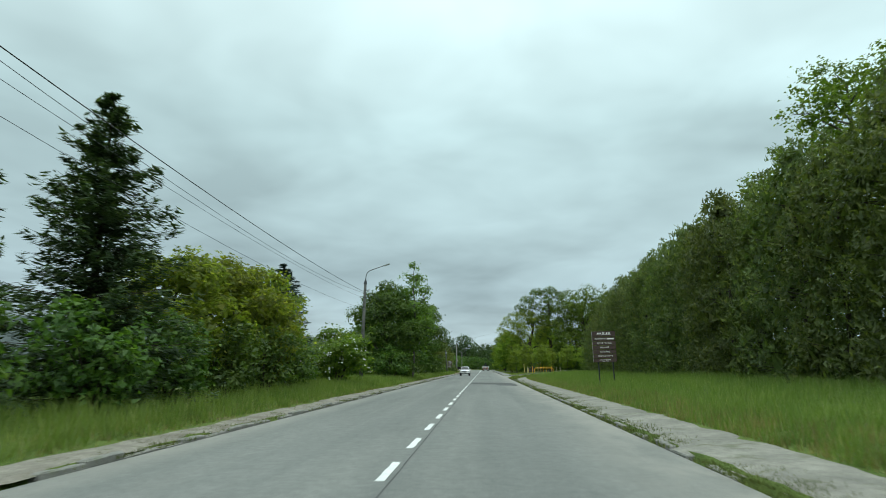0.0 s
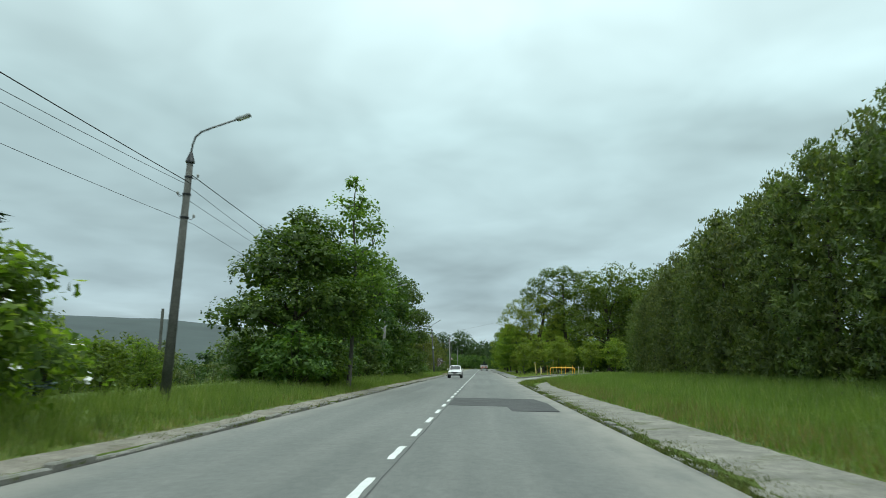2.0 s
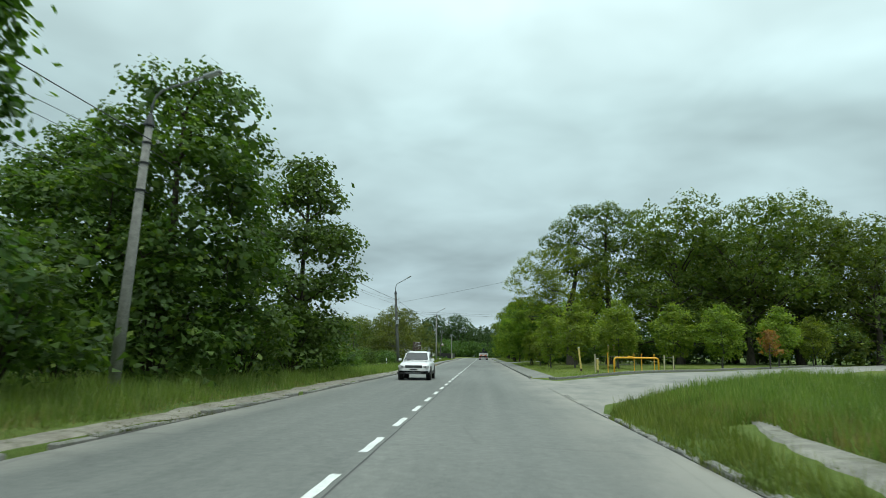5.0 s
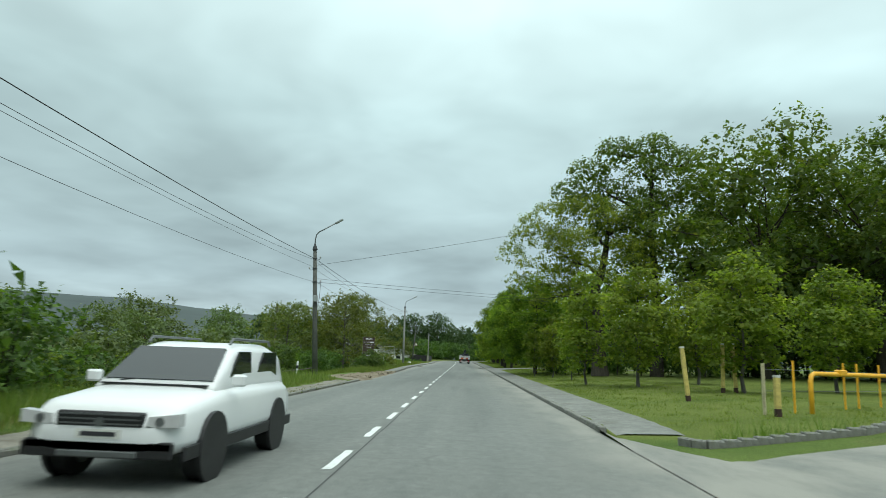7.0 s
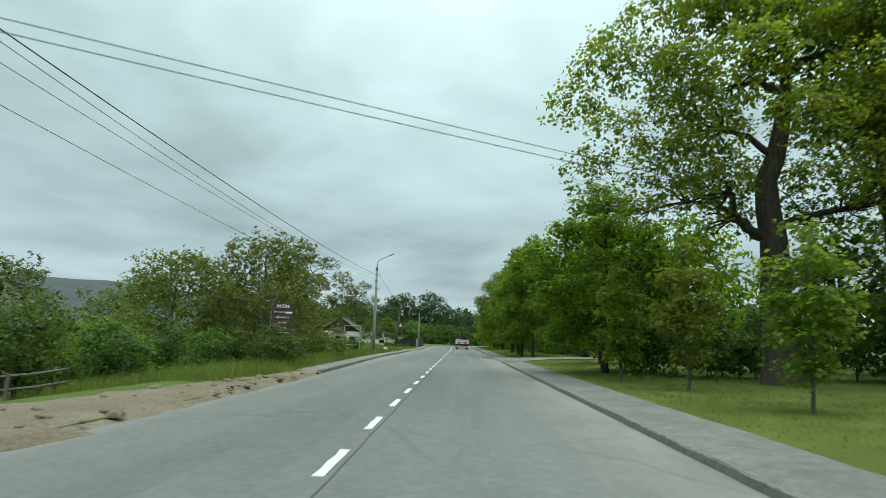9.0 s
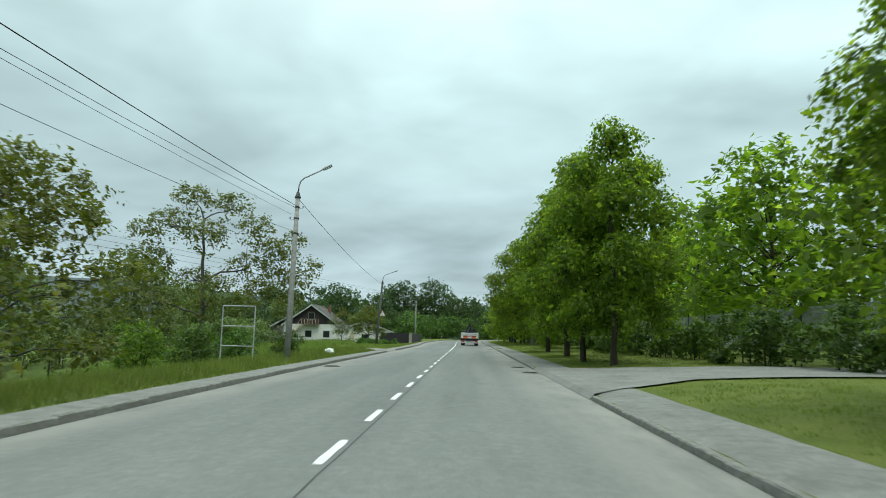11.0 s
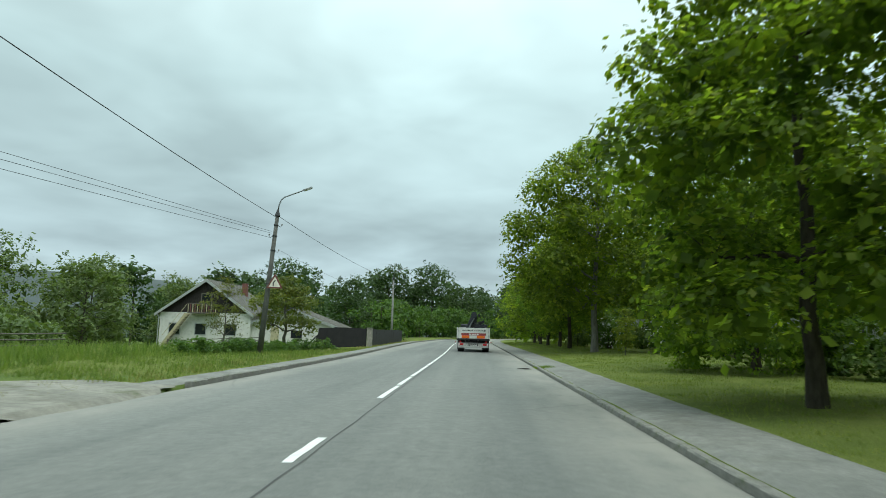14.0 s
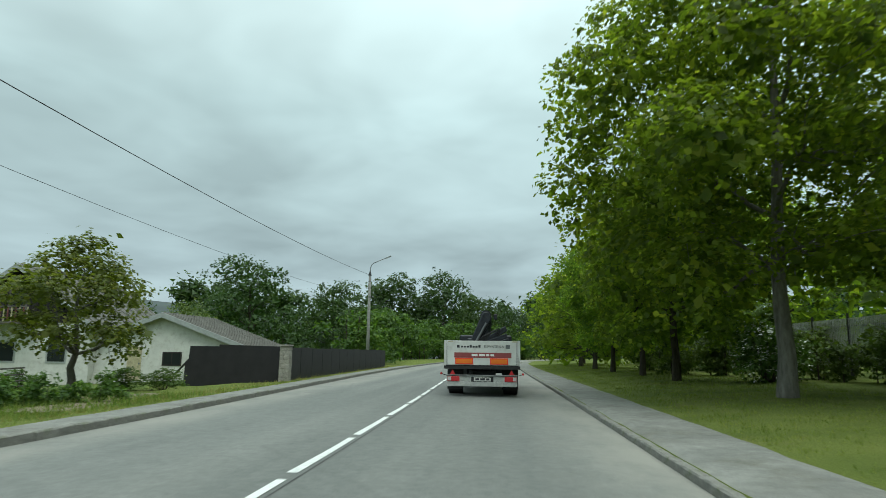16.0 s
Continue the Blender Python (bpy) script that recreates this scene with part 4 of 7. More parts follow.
belt("dark_undergrowth", 301, [(19, 166), (26, 160), (40, 158), (64, 160)], 6.2, 2.0, 0.42, 80, M["darkbush"], "dark dense undergrowth below the oaks", 1.3)
belt("dark_hedge", 314, [(8.4, 167), (8.9, 160.5), (12.6, 157.6), (19, 157), (30, 158)], 2.3, 0.9, 0.19, 46, M["darkbush"], "dark low hedge and undergrowth behind the oaks", 1.6)
belt("park_hedge", 302, [(14.5, 162), (14.2, 180), (12.8, 196), (11.7, 205), (11.4, 215), (12.0, 224), (14.0, 233)], 2.2, 1.2, 0.20, 52, M["darkbush"], "dark hedge and saplings below the avenue trees", 1.5)
belt("park_hedge", 312, [(14.3, 236), (15.6, 256), (14.6, 264), (12, 272), (11.2, 282)], 2.2, 1.3, 0.19, 70, M["darkbush"], "dark hedge behind the old maple", 1.5)
belt("park_hedge", 313, [(15, 270), (16, 300), (22, 330)], 4.0, 1.9, 0.34, 44, M["darkbush"], "dark hedge along the bend", 1.5)
belt("right_wood", 303, [(70, 60), (62, 110), (66, 165), (44, 190), (36, 230), (34, 270), (38, 310), (50, 345), (75, 420)], 8.5, 4.0, 0.9, 30, M["farwood"], "dense broadleaf wood beyond the park")
youngs = [big_tree("young_maple", 21 + i, [(0, 0, 0), (0.05, 0, 2), (0.0, 0.05, 4.8)], 0.075, rings(210 + i, (1.4, 0.8, 4, 0.55), (2.3, 1.2, 6, 0.7), (3.3, 1.25, 6, 0.72), (4.3, 0.8, 5, 0.65), (5.2, 0.2, 2, 0.5)),
                   0.17, 6500, (M["barkgrey"], M["youngmaple"]), "young maple with bright yellow-green leaves", twigs=5, fill=0.3, inner=0.0, slim=0.9) for i in range(2)]
stand(youngs[0], 11.4, 129, 1.0)
stand(youngs[1], 20.0, 129.5, 0.98)
for x, y, s, r in ((16.8, 132, 1.0, 40), (27.5, 136, 1.0, 90), (13.5, 140, 1.05, 200), (33, 141, 0.9, 10)):
    more(youngs[int(y) % 2], x, y, s, r)
saplings = [big_tree("young_maple", 24 + i, [(0, 0, 0), (0.06, 0, 1.8), (0.0, 0.05, 4.6)], 0.055, rings(240 + i, (1.2, 0.45, 3, 0.42), (2.1, 0.65, 5, 0.52), (3.0, 0.85, 5, 0.55), (4.0, 0.75, 5, 0.5), (5.0, 0.3, 3, 0.42)),
                     0.19, 3000, (M["barkgrey"], M["youngmaple"]), "slender young maple with pale green leaves and a thin stem", twigs=4, fill=0.3, inner=0.0, slim=0.9) for i in range(2)]
stand(saplings[0], 6.7, 137.7, 1.1)
stand(saplings[1], 7.4, 146.3, 0.78)
more(youngs[0], 8.6, 134, 1.03, 70)
more(saplings[1], 7.0, 152.5, 0.85, 120)
more(saplings[0], 6.2, 157.5, 0.8, 200)
copper = tree("copper_sapling", 27, 3.6, 0.9, 0.35, spire, 0.20, 420, (M["barkgrey"], M["rust"]), "small sapling with copper orange leaves", limbs=12, cluster=0.5)
stand(copper, 23.6, 129, 0.9)
# right: the maple avenue
maples = [big_tree("maple", 31 + i, [(0, 0, 0), (0.05, 0, 3), (-0.1, 0.1, 7), (0, 0, 10)], 0.19,
                   rings(310 + i, (2.3, 2.7, 7, 0.95), (3.2, 2.0, 5, 1.1), (4.6, 3.0, 9, 1.3), (6.8, 2.9, 9, 1.3), (8.8, 2.0, 7, 1.25), (10.4, 1.0, 4, 1.05), (11.4, 0.1, 1, 0.8)),
                   0.185, 25000, (M["bark"], M["maple"]), "leafy roadside maple with a dense green crown", group="maple avenue", inner=0.15) for i in range(3)]
AVENUE = ((6.9, 163.5, 0.76), (7.0, 194.6, 1.0), (6.4, 199.3, 0.98), (9.0, 174, 0.78), (6.7, 207.3, 1.0), (7.1, 220.6, 0.95), (8.9, 265, 1.0), (9.0, 272, 0.95), (8.6, 279, 0.95))
for i, (x, y, sc) in enumerate(AVENUE):
    (stand if i < 3 else more)(maples[i % 3], x, y, sc, i * 77 + (180 if i == 0 else 0), wide={163.5: 1.2, 220.6: 1.0, 265: 0.95}.get(y, 0.80 if 190 < y < 203 else 0.88))
old = big_tree("maple", 39, [(0, 0, 0), (0.1, 0, 4), (0.4, 0, 9), (0.5, 0, 15)], 0.27,
               rings(390, (4.2, 4.4, 8, 1.7), (6.6, 5.7, 11, 1.8), (9.6, 5.6, 11, 1.8), (12.6, 4.5, 9, 1.75), (14.8, 2.6, 6, 1.6), (16.2, 0.9, 3, 1.3), (10.5, 2.6, 6, 1.8), (7.4, 2.8, 6, 1.7), (4.9, 2.4, 5, 1.4)),
               0.205, 52000, (M["barkpale"], M["maple"]), "tall old maple with a pale mottled trunk on the lawn", group="maple avenue", inner=0.12)
stand(old, 9.1, 254.4, 0.93, 40, wide=0.99)
linden = big_tree("linden", 37, [(0, 0, 0), (0.1, 0, 3), (0, 0, 9)], 0.2,
                  rings(370, (0.9, 3.3, 10, 1.1), (2.3, 3.7, 10, 1.15), (4.0, 3.3, 10, 1.25), (5.8, 3.3, 10, 1.3), (7.6, 3.0, 9, 1.35), (9.8, 1.9, 6, 1.35), (11.3, 0.6, 2, 1.1), (3.5, 1.2, 4, 1.3)),
                  0.15, 54000, (M["bark"], M["maple"]), "bushy linden leafy down to the grass", group="maple avenue")
stand(linden, 10.6, 231.4, 1.0, 0, wide=0.79)
back = tree("park_tree", 95, 15, 6.0, 0.1, round_crown, 0.42, 5200, (M["bark"], M["maple"]), "tall leafy park tree behind the avenue", limbs=28, cluster=0.32, fork=0.65, rise=(5, 70))
for i, (x, y, s) in enumerate(((20, 190, 0.95), (20, 206, 1.0), (21, 222, 0.95), (23, 238, 1.0), (21, 252, 0.95), (24, 266, 1.05), (21, 284, 1.0), (22, 302, 1.0), (8.6, 287, 0.72), (8.8, 297, 0.76), (10.6, 309, 0.8))):
    (stand if i == 0 else more)(back, x, y, s, i * 53)
flowery = bush("flowering_shrub", 69, 2.6, 2.2, 0.18, 3500, (M["bark"], M["darkbush"]), "dark shrub covered with white blossom", 900)
stand(flowery, 13.9, 251, 1.15)
more(flowery, 14.6, 247.5, 1.05, 120)
more(flowery, 11.6, 262, 0.9, 60)
more(saplings[0], 9.6, 247, 0.52, 33)
# left: spruces, shrubs and roadside trees
sp1 = spruce("spruce", 51, 12.3, 4.3, (M["bark"], M["spruce"]), "tall ragged dark green spruce behind roadside shrubs", 32, 8)
stand(sp1, -11.9, 17, 0.80, wide=1.05)
more(sp1, -16.8, 15.5, 0.9, 80)
sp2 = spruce("spruce", 52, 9.1, 2.5, (M["bark"], M["bluespruce"]), "bluish young spruce with a pointed top", 26, 8)
stand(sp2, -15.5, 46, 1.0, 0, wide=1.4)
shrubs = [bush("shrub", 61 + i, 4.2, 2.4, 0.25, 2800, (M["bark"], M["bush"]), "dense yellow-green roadside shrub in tall grass") for i in range(2)]
dshrubs = [bush("dark_shrub", 65 + i, 4.2, 2.5, 0.26, 2500, (M["bark"], M["darkbush"]), "dense dark green roadside shrub") for i in range(2)]
fshrub = bush("flowering_shrub", 68, 3.0, 2.1, 0.19, 6500, (M["bark"], M["bush"]), "green shrub with flat white flower heads", 620)
stand(fshrub, -10.0, 41.2, 1.1)
hazel = [tree("hazel", 55 + i, 6.8, 3.4, 0.1, round_crown, 0.20, 11500, (M["bark"], M["hazel"]), "broad roadside tree with yellow-green leaves", limbs=26, cluster=0.27) for i in range(2)]
stand(hazel[0], -12.6, 29.5, 0.9)
stand(hazel[1], -14.0, 34.6, 0.95)
more(hazel[0], -12.4, 23, 0.8, 150)
low = [(-10.8, 5, 0.75), (-10.8, 10, 0.75), (-10.4, 15, 0.72), (-10.4, 19, 0.7), (-10.4, 23.5, 0.72), (-10.4, 28, 0.7), (-10.6, 32.5, 0.7), (-13.8, 39, 0.8), (-13.5, 49, 0.55), (-14.5, 54, 0.52), (-16, 59, 0.52), (-19, 52, 0.6), (-12.0, 45, 0.45), (-21, 60, 0.62), (-24, 66, 0.7), (-19, 66, 0.55)]
for i, (x, y, s) in enumerate(low):
    src = (dshrubs if i < 7 else shrubs)[i % 2]
    if i in (0, 1, 7, 8):
        stand(src, x, y, s, i * 61)
    else:
        more(src, x, y, s, i * 61)
CHEST = "broad horse chestnut with large dark leaves"
chest_a = big_tree("chestnut", 71, [(0, 0, 0), (0, 0, 4), (0.1, 0, 9.5)], 0.24, rings(710, (2.0, 2.8, 7, 1.4), (4.6, 3.5, 9, 1.55), (6.9, 2.7, 8, 1.5), (8.9, 1.4, 5, 1.35), (10.4, 0.1, 1, 1.2)),
                   0.205, 24000, (M["bark"], M["chestnut"]), CHEST)
stand(chest_a, -10.9, 66.4, 0.93)
chest_b = big_tree("chestnut", 72, [(0, 0, 0), (0, 0, 3.5), (-0.4, 0, 6.5), (-0.8, 0, 9.5)], 0.22,
                   [(-1.8, 0, 10.5, 1.2), (-2.6, 0.4, 9.0, 1.3), (-1.4, -0.6, 7.8, 1.25), (0.9, 0, 10.5, 1.2), (1.6, 0.3, 8.9, 1.25), (2.6, 0, 8.5, 0.9), (2.4, 0.5, 7.0, 1.3), (1.2, -0.8, 6.8, 1.2),
                    (-4.9, 0, 5.7, 1.1), (-6.2, 0.2, 5.2, 0.9), (-4.2, 0, 8.3, 1.05), (-3.4, 0.6, 6.5, 1.2), (-4.4, -1, 4.5, 1.0), (0, 0.8, 5.4, 1.2), (0.2, 1.2, 3.8, 1.3), (1.8, -1, 4.6, 1.3),
                    (0.5, -1.4, 2.2, 1.4), (-1.5, 0, 3.2, 1.1), (2.6, 1, 2.4, 1.3), (-2.6, 1.4, 4.6, 1.1), (2.8, 0.4, 5.4, 1.1)],
                   0.205, 20000, (M["bark"], M["chestnut"]), "forked horse chestnut with two leafy tops")
stand(chest_b, -11.9, 84.2)
chest_c = big_tree("chestnut", 73, [(0, 0, 0), (0, 0, 4), (0.1, 0, 10)], 0.24, rings(730, (2.0, 2.4, 7, 1.4), (4.4, 2.7, 9, 1.45), (6.9, 2.6, 8, 1.4), (9.1, 2.1, 7, 1.3), (10.8, 1.3, 4, 1.0)),
                   0.20, 18500, (M["bark"], M["chestnut"]), CHEST)
stand(chest_c, -11.2, 97)
chest_d = big_tree("linden", 74, [(0, 0, 0), (0, 0, 4), (0.1, 0, 10.5)], 0.2, rings(740, (2.3, 2.0, 6, 1.2), (4.8, 2.3, 7, 1.3), (7.3, 2.1, 7, 1.25), (9.6, 1.3, 5, 1.15), (11.3, 0.3, 2, 0.95)),
                   0.20, 13000, (M["bark"], M["darkbush"]), "slender dark green linden beside the road")
stand(chest_d, -9.6, 108.2)
more(chest_a, -16.8, 99.5, 0.95, 250)
ash = big_tree("ash", 75, [(0, 0, 0), (0.1, 0, 6), (-0.1, 0, 12)], 0.13, rings(750, (3.6, 0.7, 4, 0.8), (5.8, 2.0, 7, 0.95), (7.8, 1.9, 7, 0.9), (9.8, 1.5, 6, 0.8), (11.4, 0.8, 4, 0.65), (12.6, 0.05, 1, 0.5)),
               0.22, 6500, (M["barkgrey"], M["birch"]), "slim light-leaved tree standing over a chestnut", twigs=8, fill=0.35, inner=0.0)
stand(ash, -7.8, 67.3, 0.96)
more(shrubs[0], -8.6, 65.3, 0.5, 20)
more(shrubs[1], -9.2, 68.4, 0.62, 130)
more(shrubs[0], -10.0, 63.2, 0.6, 250)
for i, (x, y, s) in enumerate(((-9.6, 62.5, 0.85), (-11.2, 69.5, 0.9), (-10.2, 77, 0.6), (-10.2, 83, 0.8), (-10.9, 88.5, 0.95), (-10.5, 95, 1.0), (-9.9, 101, 1.0), (-9.4, 106.5, 0.9), (-9.2, 112, 0.8), (-11, 118, 0.7), (-13.5, 66, 0.6), (-15, 73, 0.6), (-15, 97, 0.8), (-15, 110, 0.9))):
    more(dshrubs[i % 2], x, y, s, i * 83)
# left: low growth over the valley
for i in range(23):
    y = 120 + i * 2.6 + random.uniform(-1, 1)
    x = LEFT(y) - random.uniform(6, 10) - lerp(y, (120, 4), (150, 0.5))
    more((dshrubs[0], shrubs[0], dshrubs[1], dshrubs[0], shrubs[1])[i % 5], x, y, random.uniform(0.42, 0.7), i * 41)
for i in range(13):
    y = 112 + i * 5.2
    more((shrubs + dshrubs)[(i * 3) % 4], LEFT(y) - random.uniform(14, 20), y, random.uniform(0.6, 0.9), i * 67)
wal = [tree("walnut", 81 + i, 7.8, 3.8, 0.12, dome, 0.19, 9500, (M["barkgrey"], M["walnut"]), "spreading fruit tree with brownish green leaves", limbs=28, cluster=0.26, inner=1.3) for i in range(2)]
stand(wal[0], -20.6, 177, 1.08)
stand(wal[1], -13.6, 175.5, 1.08)
more(wal[0], -14.5, 183, 0.98, 100)
tall_walnut = big_tree("walnut", 84, [(0, 0, 0), (0.2, 0, 3.5), (0, 0, 7), (-0.2, 0, 10)], 0.2,
                       [(6.2, 0, 5.8, 1.05), (5.0, 0.5, 7.4, 1.2), (3.3, 0, 9.2, 1.3), (1.5, 0.5, 10.8, 1.3), (-1, 0, 11.2, 1.3), (4.2, -1, 5.2, 1.0), (2.5, 1, 6.8, 1.3), (0.5, -1, 8.6, 1.4),
                        (-2.5, 0, 9.5, 1.4), (-3.5, 0, 7.0, 1.4), (-1, 1, 6.0, 1.2), (1.8, -1.5, 5.4, 1.0), (3.8, 1.6, 8.2, 1.1), (0.8, -1, 4.2, 1.1), (-2.4, -0.6, 4.4, 1.2), (-4.6, 0, 5.2, 1.2), (-4.2, 0.4, 9.0, 1.2), (5.8, 0, 4.5, 0.9), (4.6, 0.6, 6.3, 1.1), (3.0, -0.8, 4.4, 1.0), (6.9, 0.3, 6.9, 0.8), (6.0, -0.5, 8.4, 0.8)],
                       0.16, 17000, (M["barkgrey"], M["walnut"]), "tall spreading walnut with brownish green leaves", twigs=12, fill=0.5, inner=0.0)
stand(tall_walnut, -17.2, 204.6)
for i, (x, y, q) in enumerate(((-12, 197.5, 0.5), (-15, 199, 0.62), (-18.5, 200, 0.7), (-13, 210, 0.5))):
    more((dshrubs + shrubs)[i % 3], x, y, q, i * 70)
more(dshrubs[0], -7.9, 160.0, 0.44, 40)
more(dshrubs[1], -9.2, 161.2, 0.3, 110)
# left: apple trees by the houses, willows in the hollow, far woods
apple = big_tree("apple_tree", 87, [(0, 0, 0), (0.1, 0, 1.4), (0, 0, 3.6)], 0.13, rings(870, (2.1, 1.5, 7, 0.75), (3.2, 1.6, 7, 0.8), (4.3, 1.0, 5, 0.75), (5.1, 0.4, 2, 0.6)),
                 0.15, 7000, (M["barkgrey"], M["walnut"]), "bushy garden fruit tree with yellowish green leaves", twigs=5, fill=0.3, inner=0.05)
stand(apple, -14.6, 257.4, 1.05, 0, wide=1.12)
thin = big_tree("plum_tree", 88, [(0, 0, 0), (0.1, 0, 1.2), (0.2, 0, 4.0)], 0.08, rings(880, (1.8, 0.9, 5, 0.6), (3.0, 1.1, 6, 0.65), (4.2, 0.8, 5, 0.6), (5.0, 0.4, 3, 0.45)),
                0.13, 2600, (M["barkgrey"], M["walnut"]), "thin garden tree with sparse yellowish leaves", twigs=8, fill=0.4, inner=0.0)
stand(thin, -17.6, 252.6)
wil = tree("willow", 85, 9, 4.4, 0.06, dome, 0.27, 5600, (M["bark"], M["willow"]), "grey-green bushy willow in the hollow", limbs=28, cluster=0.28)
stand(wil, -45, 222, 1.2)
for i, (x, y, s) in enumerate(((-38, 235, 1.0), (-44, 262, 0.95), (-39, 254, 0.7), (-37, 198, 0.75), (-34, 170, 0.7), (-40, 150, 1.0), (-30, 140, 0.5), (-36, 125, 0.9), (-28, 118, 0.5), (-46, 194, 1.1), (-55, 199, 1.1), (-26, 129, 0.42), (-39, 270, 0.85), (-44, 279, 0.9), (-35, 284, 0.75), (-30, 297, 0.6))):
    more(wil, x, y, s * 1.2, i * 71)
far = [tree("far_tree", 91 + i, 15, 6.0, 0.06, round_crown, 0.34, 8000, (M["bark"], M["farwood"]), "dark green broadleaf tree of a far wood", limbs=28, cluster=0.34, fork=0.65, rise=(5, 70), group="wood behind the houses") for i in range(2)]
WOOD = ((12.5, 336, 0.8), (17, 360, 1.0), (-29, 310, 0.95), (-24, 331, 0.88), (-24, 384, 1.45), (-12, 388, 1.5), (-38, 322, 0.8), (-3, 375, 0.95), (-17, 318, 0.5), (-48, 310, 0.8), (2.5, 392, 0.85), (6.5, 404, 0.92), (10.5, 416, 0.95))
for i, (x, y, s) in enumerate(WOOD):
    (stand if i < 2 else more)(far[i % 2], x, y, s, i * 59)
belt("roadside_thicket", 304, [(-12.5, 297), (-14, 310), (-15, 330), (-9, 352), (2, 372), (14, 395), (30, 420)], 6.5, 2.6, 0.42, 90, M["darkbush"], "green thicket along the bend of the road", 1.2)
belt("front_wood", 305, [(-90, 345), (-45, 365), (-10, 402), (25, 440), (70, 470)], 17, 4, 1.1, 70, M["farwood"], "dense broadleaf wood closing the view ahead")
belt("valley_wood", 306, [(-120, -60), (-95, 20), (-80, 90), (-90, 150), (-85, 210), (-100, 280), (-95, 345)], 10, 4.5, 0.95, 34, M["farwood"], "belt of trees across the valley", 1.2)
belt("hollow_scrub", 308, [(-26, 112), (-32, 140), (-30, 170), (-33, 200), (-36, 228), (-42, 262), (-52, 290)], 5.5, 3.0, 0.40, 42, M["willow"], "dense grey-green scrub in the hollow", 1.5)
belt("valley_scrub", 315, [(-22, 58), (-28, 70), (-33, 84), (-36, 100), (-30, 116)], 4.4, 2.2, 0.28, 46, M["willow"], "grey-green scrub below the open verge", 1.5)
belt("meadow_scrub", 309, [(-17, 206), (-22, 220), (-25, 240), (-36, 258)], 3.0, 2.2, 0.30, 42, M["willow"], "low green scrub at the meadow edge", 1.5)
belt("rear_wood", 307, [(-70, -90), (0, -140), (80, -80)], 12, 7, 0.9, 50, M["farwood"], "belt of trees behind the start of the road", 1.2)


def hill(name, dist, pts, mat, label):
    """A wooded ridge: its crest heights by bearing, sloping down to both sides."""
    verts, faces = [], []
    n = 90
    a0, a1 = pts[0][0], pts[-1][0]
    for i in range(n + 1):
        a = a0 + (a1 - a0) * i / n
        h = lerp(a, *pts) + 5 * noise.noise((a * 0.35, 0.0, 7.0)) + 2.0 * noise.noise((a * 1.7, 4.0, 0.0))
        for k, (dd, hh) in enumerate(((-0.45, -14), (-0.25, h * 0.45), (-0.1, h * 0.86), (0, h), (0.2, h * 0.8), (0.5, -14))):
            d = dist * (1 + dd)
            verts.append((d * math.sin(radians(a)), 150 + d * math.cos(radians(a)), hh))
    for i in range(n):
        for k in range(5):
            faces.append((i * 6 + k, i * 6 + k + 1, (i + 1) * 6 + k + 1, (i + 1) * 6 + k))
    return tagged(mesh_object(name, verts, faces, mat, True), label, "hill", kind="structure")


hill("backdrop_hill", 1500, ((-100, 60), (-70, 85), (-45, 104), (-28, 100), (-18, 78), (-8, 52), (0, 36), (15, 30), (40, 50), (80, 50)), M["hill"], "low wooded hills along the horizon")

